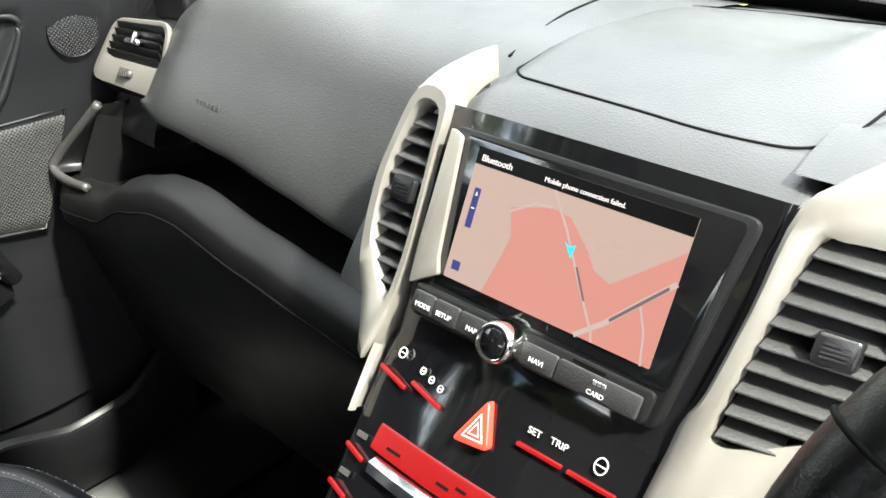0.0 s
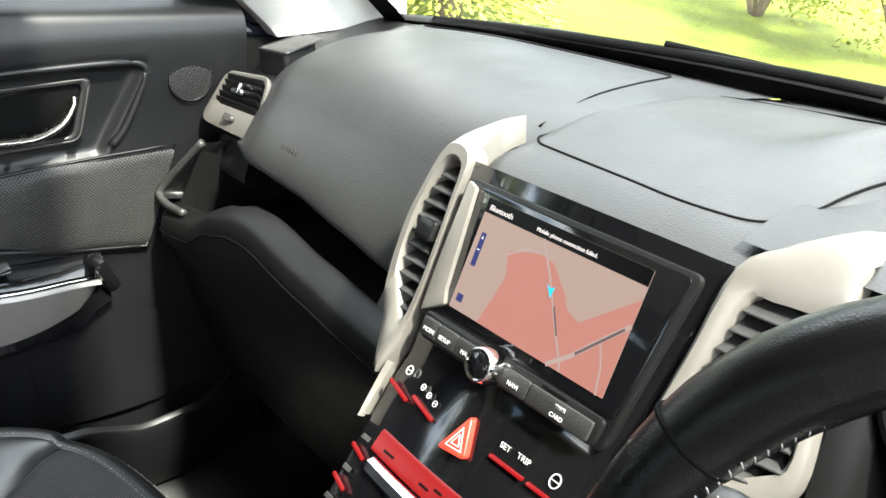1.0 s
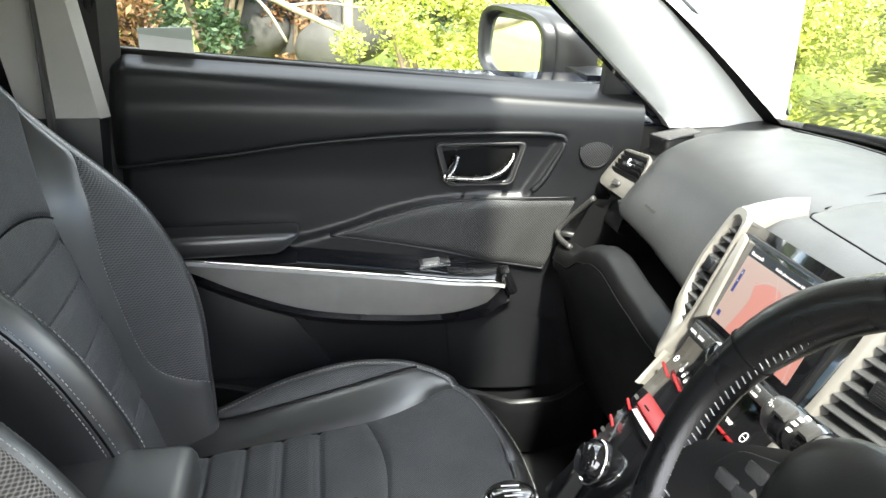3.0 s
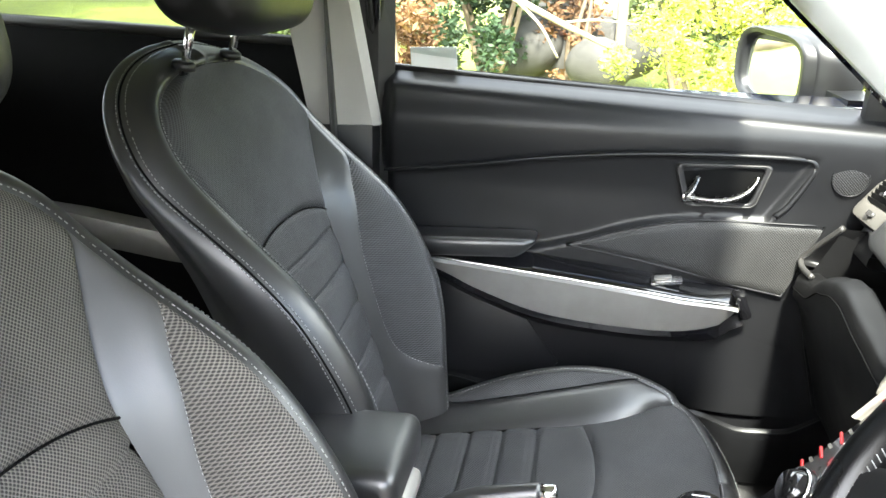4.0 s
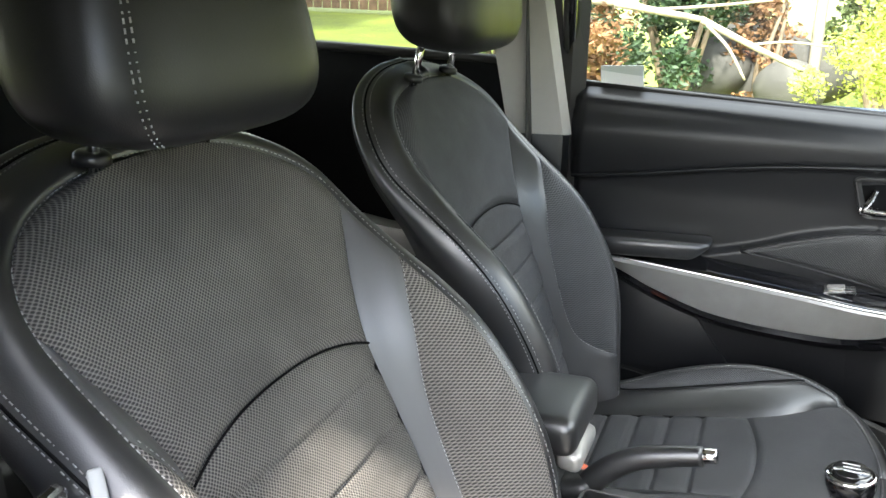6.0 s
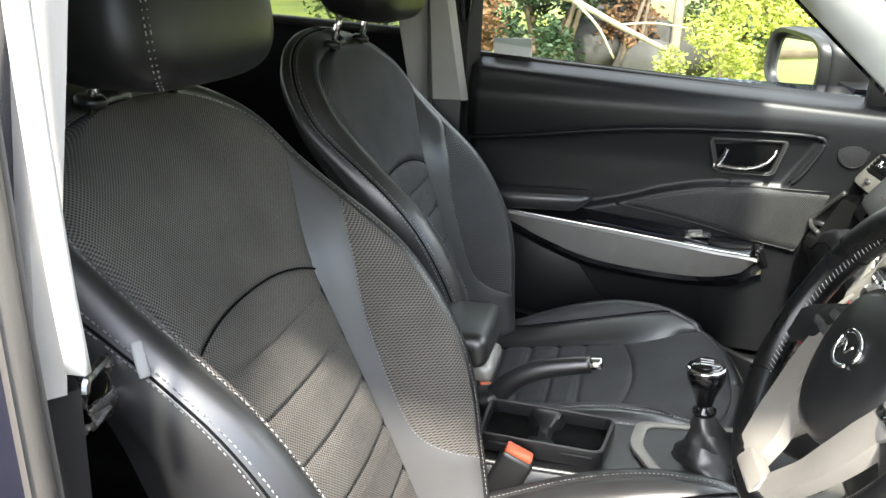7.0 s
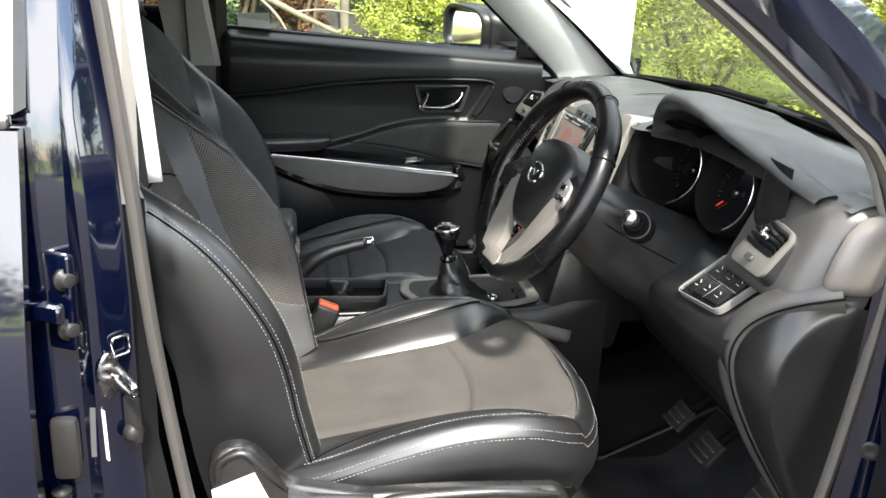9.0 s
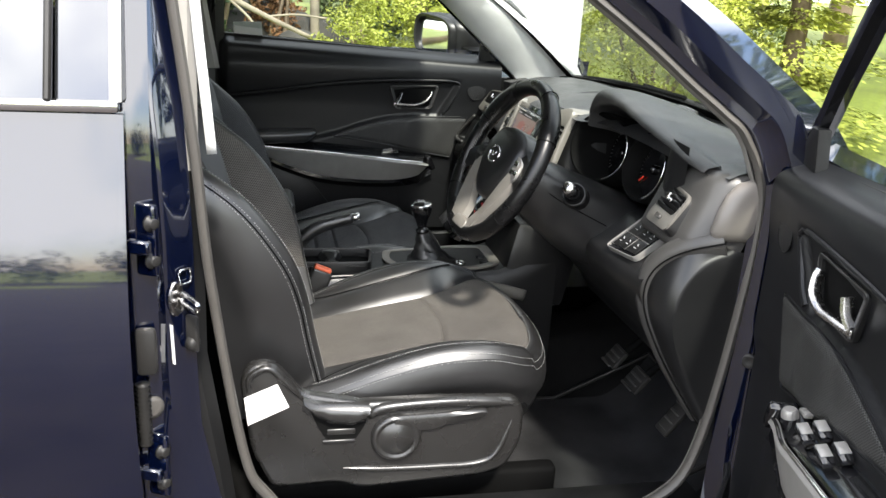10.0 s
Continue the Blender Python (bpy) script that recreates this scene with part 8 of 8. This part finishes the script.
arm = thing("armrest_box", "black leather centre armrest with a silver latch", "armrest", (0, -0.72, 0.70))
bm = B()
rbox(bm, (-0.015, -0.70, 0.834), (0.150, 0.32, 0.054), 0.018, 4, (3, 0, 0))
part("lid", bm, M_LEATHER, arm)
bm = B()
rbox(bm, (-0.015, -0.715, 0.745), (0.138, 0.28, 0.135), 0.016, 3)
part("box", bm, M_PLAST, arm)
bm = B()
rbox(bm, (-0.010, -0.552, 0.800), (0.095, 0.035, 0.030), 0.011, 3, (-8, 0, 0))
part("latch", bm, M_STRIP, arm, "silver-grey latch of the armrest")

def buckle(x, y, z, lab, red):
    b = thing("belt_buckle", lab, "belt buckle", (x, y, z - 0.08), "belt buckles")
    bm = B()
    rbox(bm, (x, y - 0.018, z - 0.045), (0.028, 0.050, 0.105), 0.007, 3, (-22, 0, 0))
    part("case", bm, M_PLAST, b)
    bm = B()
    rbox(bm, (x, y + 0.001, z + 0.006), (0.022, 0.042, 0.010), 0.004, 2, (-22, 0, 0))
    part("button", bm, red, b, "orange-red release button")
    bm = B()
    rbox(bm, (x, y - 0.05, z - 0.125), (0.012, 0.03, 0.09), 0.004, 2, (-22, 0, 0))
    part("stem", bm, M_MATT, b)
M_ORANGE = mat("orange_button", (0.62, 0.12, 0.05), 0.4, var=0.1)
buckle(0.098, -0.478, 0.712, "black belt buckle with an orange-red button", M_ORANGE)
buckle(-0.120, -0.56, 0.690, "black belt buckle by the passenger seat", M_ORANGE)

# pedals
def pedal(x, y, z, w, h, lab):
    p = thing("pedal", lab, "pedal", (x, y, z), "pedals")
    bm = B()
    rbox(bm, (x, y, z), (w, 0.012, h), 0.004, 2, (-38, 0, 0))
    part("pad", bm, M_RUBBER, p)
    for k in range(4):
        bm = B()
        rbox(bm, (x, y - 0.007 + (k - 1.5) * 0.011, z + (k - 1.5) * h * 0.2 + 0.003), (w * 0.8, 0.005, 0.006), 0.002, 1, (-38, 0, 0))
        part("rib", bm, M_GREY, p)
    bm = B()
    tube(bm, spline([(x, y + 0.01, z), (x, y + 0.09, z + 0.08), (x, y + 0.14, z + 0.26)], 5), 0.009, 8)
    part("arm", bm, M_MATT, p)
pedal(0.30, 0.20, 0.56, 0.06, 0.05, "ribbed rubber clutch pedal")
pedal(0.42, 0.20, 0.56, 0.065, 0.05, "ribbed rubber brake pedal")
pedal(0.535, 0.24, 0.53, 0.045, 0.09, "ribbed rubber accelerator pedal")

# driver's floor mat
bm = B()
def fm(u, v):
    x, y = 0.16 + 0.45 * u, -0.14 + 0.50 * v
    return V(x, y, floor_z(x, y) + 0.012)
grid(bm, fm, 24, 24)
tagged(part("floor_mat", bm, M_MAT, None), "dark grey carpet mat in the driver's footwell", "floor mat")
bm = B()
tube(bm, [fm(u, v) + V(0, 0, 0.003) for u, v in [(0, 0), (0.5, 0), (1, 0), (1, 0.5), (1, 1), (0.5, 1), (0, 1), (0, 0.5)]], 0.006, 6, True)
tagged(part("mat_edging", bm, M_RUBBER, bpy.data.objects["floor_mat"]), "black sewn edging")

# ---- garden round the car ----
M_GRASS = mat("lawn", (0.155, 0.19, 0.018), 0.8, var=0.35, var_scale=0.8, fine=0.6, fine_scale=25, bump=0.6, bump_scale=60)
M_LEAFY = mat("yellow_green_leaves", (0.30, 0.33, 0.05), 0.6, var=0.5, var_scale=2.0)
M_LEAFG = mat("green_leaves", (0.085, 0.12, 0.032), 0.6, var=0.5, var_scale=2.5)
M_LEAFD = mat("dark_leaves", (0.025, 0.05, 0.018), 0.65, var=0.5, var_scale=2.5)
M_BARK = mat("bark", (0.16, 0.12, 0.08), 0.9, var=0.4, var_scale=6, bump=1.0, bump_scale=40)
M_PALEBARK = mat("pale_bark", (0.26, 0.225, 0.165), 0.85, var=0.3, var_scale=8, bump=0.6, bump_scale=40)
M_DRY = mat("dry_bracken", (0.17, 0.085, 0.035), 0.8, var=0.5, var_scale=4)
M_PAVER = mat("block_paving", (0.026, 0.019, 0.017), 0.85, var=0.3, var_scale=3, bump=0.5, bump_scale=120)
M_ROCK = mat("garden_rock", (0.055, 0.052, 0.045), 0.85, var=0.3, var_scale=5, bump=0.8, bump_scale=30)
M_FENCE = mat("fence_wood", (0.22, 0.13, 0.08), 0.8, var=0.3, var_scale=7, bump=0.4, bump_scale=60)
for m in (M_LEAFY, M_LEAFG, M_LEAFD):
    m.node_tree.nodes["Principled BSDF"].inputs["Subsurface Weight"].default_value = 0.0
rng = random.Random(4)

bm = B()
def gz(x, y):
    return 0.10 * noise.noise(V(x * 0.12, y * 0.12, 3)) * smooth01(3, 12, math.hypot(x, y)) - 0.01 + 0.45 * smooth01(-4, -6, x) + 0.35 * smooth01(-6, -14, x)
S = [-400, -120, -50, -30, -20, -15, -12, -10, -8, -6.5, -5, -3.5, -2, 0, 2, 4, 6, 9, 13, 18, 25, 40, 120, 400]
vs = [[bm.verts.new((x, y, gz(x, y))) for y in S] for x in S]
for i in range(len(S) - 1):
    for j in range(len(S) - 1):
        bm.faces.new((vs[i][j], vs[i + 1][j], vs[i + 1][j + 1], vs[i][j + 1]))
fixed("ground", bm, M_GRASS, "sunlit lawn rolling gently to the garden's edge", 80)
bm = B()
rbox(bm, (12.0, -6.0, -0.02), (28.0, 24.0, 0.05), 0.01)
fixed("driveway", bm, M_PAVER, "worn block-paved driveway under the car")


def crown(bm, c, r, n, leaf, squash=1.0, r0=0.45, clumps=40):
    """Leaves in uneven clumps round a centre, with gaps."""
    cs = []
    for k in range(clumps):
        d = Vector((rng.gauss(0, 1), rng.gauss(0, 1), rng.gauss(0, 1) * 0.9)).normalized()
        cs.append((Vector(c) + Vector((d.x * r, d.y * r, d.z * r * squash)) * rng.uniform(r0, 1.0), rng.uniform(0.16, 0.34) * r))
    for k in range(n):
        q, cr = cs[rng.randrange(clumps)]
        d = Vector((rng.gauss(0, 1), rng.gauss(0, 1), rng.gauss(0, 1))).normalized()
        p = q + d * cr * rng.random() ** 0.5
        a = Vector((rng.gauss(0, 1), rng.gauss(0, 1), rng.gauss(0, 0.6))).normalized()
        b = a.cross(Vector((rng.gauss(0, 1), rng.gauss(0, 1), rng.gauss(0, 1)))).normalized()
        s = leaf * rng.uniform(0.6, 1.4)
        v = [bm.verts.new(p + a * s), bm.verts.new(p + b * s * 0.45), bm.verts.new(p - a * s), bm.verts.new(p - b * s * 0.45)]
        bm.faces.new(v)


def limb_tube(bm, a, b, r0, r1, wob=0.1):
    a, b = Vector(a), Vector(b)
    mid = a.lerp(b, 0.5) + Vector((rng.uniform(-wob, wob), rng.uniform(-wob, wob), rng.uniform(-wob, wob) * 0.5))
    tube(bm, spline([a, mid, b], 5), r0, 8, False, (0.3, 0.2, 1) if abs((b - a).normalized().z) < 0.9 else (1, 0, 0), lambda t: 1 - (1 - r1 / r0) * t)


def tree(x, y, h, r, leafmat, lab, cat="tree", n=5000, leaf=0.09, trunk=0.16, bark=None, low=0.3, group="garden trees"):
    z = gz(x, y)
    t = thing("tree", lab, cat, (x, y, z), group)
    bm = B()
    limb_tube(bm, (x, y, z - 0.1), (x + rng.uniform(-0.2, 0.2), y, z + h * 0.85), trunk, trunk * 0.3)
    part("trunk", bm, bark or M_BARK, t)
    for k in range(7):
        bm = B()
        zz = z + h * rng.uniform(low, 0.75)
        a = rng.uniform(0, 6.28)
        limb_tube(bm, (x, y, zz), (x + r * 0.8 * math.cos(a), y + r * 0.8 * math.sin(a), zz + rng.uniform(0.1, 0.5) * r), trunk * 0.45, trunk * 0.1, 0.2)
        part("limb", bm, bark or M_BARK, t)
    bm = B()
    crown(bm, (x, y, z + h * 0.62), r, n, leaf, h * (1 - low) * 0.55 / r, 0.2, 70)
    tagged(part("crown", bm, leafmat, t), kind="stuff")


def bush(x, y, r, h, leafmat, lab, n=3500, leaf=0.06, group="garden bushes"):
    z = gz(x, y)
    t = thing("bush", lab, "bush", (x, y, z), group)
    for k in range(5):
        bm = B()
        a = rng.uniform(0, 6.28)
        limb_tube(bm, (x, y, z - 0.05), (x + 0.6 * r * math.cos(a), y + 0.6 * r * math.sin(a), z + h * 0.7), 0.03, 0.01, 0.1)
        part("stem", bm, M_BARK, t)
    bm = B()
    crown(bm, (x, y, z + h * 0.5), r, n, leaf, h * 0.55 / r, 0.25, 60)
    tagged(part("crown", bm, leafmat, t), kind="stuff")


# far side: bushes, woodland, a fallen branch, rocks
bush(-4.3, 0.35, 0.62, 1.5, M_LEAFY, "sunlit yellow-green feathery bush", 20000, 0.017)
bush(-5.0, 1.3, 0.8, 1.5, M_LEAFY, "sunlit lime green shrub", 22000, 0.018)
bush(-5.2, 2.9, 0.9, 1.6, M_LEAFY, "rounded lime green shrub beside the lawn", 22000, 0.019)
bush(-5.7, -1.15, 0.62, 1.7, M_LEAFD, "dark evergreen shrub among the rocks", 9000, 0.028)
bush(-5.1, -1.75, 0.40, 1.3, M_DRY, "dry rust-brown bracken clump by rocks", 3500, 0.028)
bush(-6.0, -0.55, 0.30, 1.2, M_DRY, "dry brown bracken among the rocks", 2500, 0.026)
bush(-5.8, -2.7, 0.7, 2.2, M_LEAFG, "green shrub with thin stems", 8000, 0.03)
bush(-6.3, 0.3, 0.5, 1.9, M_LEAFG, "loose green shrub by the birch", 6000, 0.03)
bush(-8.6, -2.4, 1.0, 3.0, M_LEAFD, "tall dark hedge shrub", 7000, 0.05)
bush(-9.0, 0.9, 1.1, 3.2, M_LEAFG, "tall green hedge shrub", 7000, 0.05)
bush(-8.6, 2.6, 1.2, 3.0, M_LEAFD, "tall dark hedge shrub in half shade", 7000, 0.05)
bush(-8.4, 4.6, 1.4, 3.0, M_LEAFY, "tall yellow-green hedge shrub", 8000, 0.045)
for (x, y, h, r, m, lab) in [(-11.5, -3.6, 8, 2.2, M_LEAFD, "tall dark woodland tree"), (-12, -1.2, 9, 2.4, M_LEAFG, "tall green woodland tree"), (-11.8, 1.8, 8, 2.3, M_LEAFD, "tall dark woodland tree"), (-11.5, 5.0, 9, 2.4, M_LEAFG, "tall green woodland tree"), (-10.5, 8.5, 8, 2.2, M_LEAFG, "tall green woodland tree"),
                             (-19, -9, 8, 2.6, M_LEAFD, "tall dark woodland tree"), (-17, -14, 8, 2.8, M_LEAFD, "tall dark woodland tree"), (-13, -18, 8, 2.8, M_LEAFD, "tall dark woodland tree"), (-7, -20, 9, 3.0, M_LEAFD, "tall dark woodland tree")]:
    tree(x, y, h, r, m, lab, n=9000, leaf=0.09, trunk=0.2, low=0.10)
bm = B()
limb_tube(bm, (-6.0, -0.17, -0.1), (-6.0, -0.20, 4.5), 0.045, 0.035, 0.02)
tagged(part("birch_stem", bm, M_PALEBARK, None), "slim white birch stem standing among shrubs", "tree")
fb = thing("fallen_branch", "bare pale fallen branch leaning through the shrubs", "branch", (-5.0, -1.2, 0.6))
for k, (a, b, r) in enumerate([((-5.0, -2.5, 1.32), (-4.98, -1.5, 1.26), 0.032), ((-4.98, -1.5, 1.26), (-5.0, -0.92, 1.17), 0.028), ((-5.0, -0.92, 1.17), (-5.0, -0.25, 0.87), 0.024), ((-4.98, -1.3, 1.22), (-5.1, -0.5, 1.30), 0.012), ((-5.0, -0.9, 1.15), (-4.9, -0.6, 0.8), 0.011), ((-5.0, -1.9, 1.28), (-5.05, -1.2, 1.5), 0.012), ((-5.0, -0.6, 1.02), (-5.05, -0.1, 1.02), 0.010)]):
    bm = B()
    limb_tube(bm, a, b, r, r * 0.75, 0.05)
    part("limb", bm, M_PALEBARK, fb)
bf = thing("fence", "orange-brown board fence beyond the back lawn", "fence", (-14, -10, 0))
for k in range(40):
    bm = B()
    rbox(bm, (-14.5, -14.0 + 0.21 * k, 0.85 + gz(-14.5, -14.0 + 0.21 * k)), (0.022, 0.19, 1.6), 0.003, 1)
    part("board", bm, M_FENCE, bf)
for k, (x, y, s) in enumerate([(-6.4, -0.62, 0.40), (-6.1, -0.95, 0.28), (-5.6, -0.30, 0.20), (-6.3, -0.1, 0.24)]):
    bm = B()
    bmesh.ops.create_icosphere(bm, subdivisions=3, radius=s)
    for v in bm.verts:
        v.co *= 1 + 0.25 * noise.noise(v.co * 3.1 + V(k * 5, 0, 0))
        v.co = V(x + v.co.x, y + v.co.y * 1.2, gz(x, y) + 0.30 + v.co.z * 0.95)
    tagged(part("garden_rock", bm, M_ROCK, None), "grey rough garden rock among shrubs", "rock", "garden rocks")

for x, y in ((-8.2, -8.9), (-6.4, -9.2), (-10.0, -9.6)):
    tree(x, y, 9, 2.4, M_LEAFD, "tall dark evergreen tree beyond the back lawn", n=14000, leaf=0.10, trunk=0.2, low=0.02)

# ahead of the car: conifers, yellow bushes, fence
def conifer(x, y, h, r, leafmat, lab):
    z = gz(x, y)
    t = thing("conifer", lab, "tree", (x, y, z), "conifers")
    bm = B()
    limb_tube(bm, (x, y, z - 0.1), (x, y, z + h), 0.12, 0.02, 0.02)
    part("trunk", bm, M_BARK, t)
    bm = B()
    for k in range(16000):
        f = rng.random() ** 0.7
        lay = math.floor(f * 14) / 14 + rng.uniform(0, 0.05)
        zz = z + 0.15 + h * (1 - lay)
        rr = r * lay * rng.uniform(0.25, 1.05) ** 0.6 * (0.85 + 0.3 * math.sin(7 * lay + 3 * math.floor(lay * 14)))
        a = rng.uniform(0, 6.283)
        p = V(x + rr * math.cos(a), y + rr * math.sin(a), zz - 0.22 * rr)
        d = V(math.cos(a), math.sin(a), rng.uniform(-0.5, 0.3)).normalized()
        b = V(-math.sin(a), math.cos(a), rng.uniform(-0.5, 0.5)).normalized()
        s = rng.uniform(0.022, 0.055)
        bm.faces.new([bm.verts.new(p + d * s), bm.verts.new(p + b * s * 0.4), bm.verts.new(p - d * s), bm.verts.new(p - b * s * 0.4)])
    tagged(part("crown", bm, leafmat, t), kind="stuff")

conifer(-5.00, 4.09, 3.6, 0.85, M_LEAFY, "young sunlit conifer on the lawn")
bush(-2.8, 7.5, 1.3, 2.6, M_LEAFY, "broad golden conifer bush on the lawn", 12000, 0.032)
bush(-4.6, 8.0, 1.4, 3.0, M_LEAFY, "broad yellow-green bush by the lawn", 12000, 0.032)
bush(-9.2, 6.0, 1.3, 2.8, M_LEAFG, "green hedge bush at the lawn's edge", 9000, 0.04)
bush(-1.0, 9.5, 1.2, 2.2, M_LEAFY, "golden bush in full sunlight", 9000, 0.034)
bush(0.6, 12.0, 1.4, 2.4, M_LEAFG, "green bush by the fence", 8000, 0.045)
for k in range(8):
    x = -14 + 4 * k
    tree(x, 17 + rng.uniform(-1, 1), 9, 2.6, M_LEAFG if k % 2 else M_LEAFD, "tall boundary tree at the end of the lawn", n=6000, leaf=0.16, trunk=0.2, low=0.1)
fence = thing("fence", "weathered brown board fence at the lawn's end", "fence", (0, 15, 0))
for k in range(60):
    x = -6 + 0.21 * k
    bm = B()
    rbox(bm, (x, 14.6, 0.85 + 0.02 * rng.random() + gz(x, 14.6)), (0.19, 0.022, 1.75), 0.003, 1)
    part("board", bm, M_FENCE, fence)
# hedge across the driveway
for k in range(9):
    bush(24 + rng.uniform(-0.5, 0.5), -34 + 6.2 * k, 3.4, 2.6, M_LEAFD, "dark clipped hedge shrub across the driveway", 3500, 0.11, "driveway hedge")
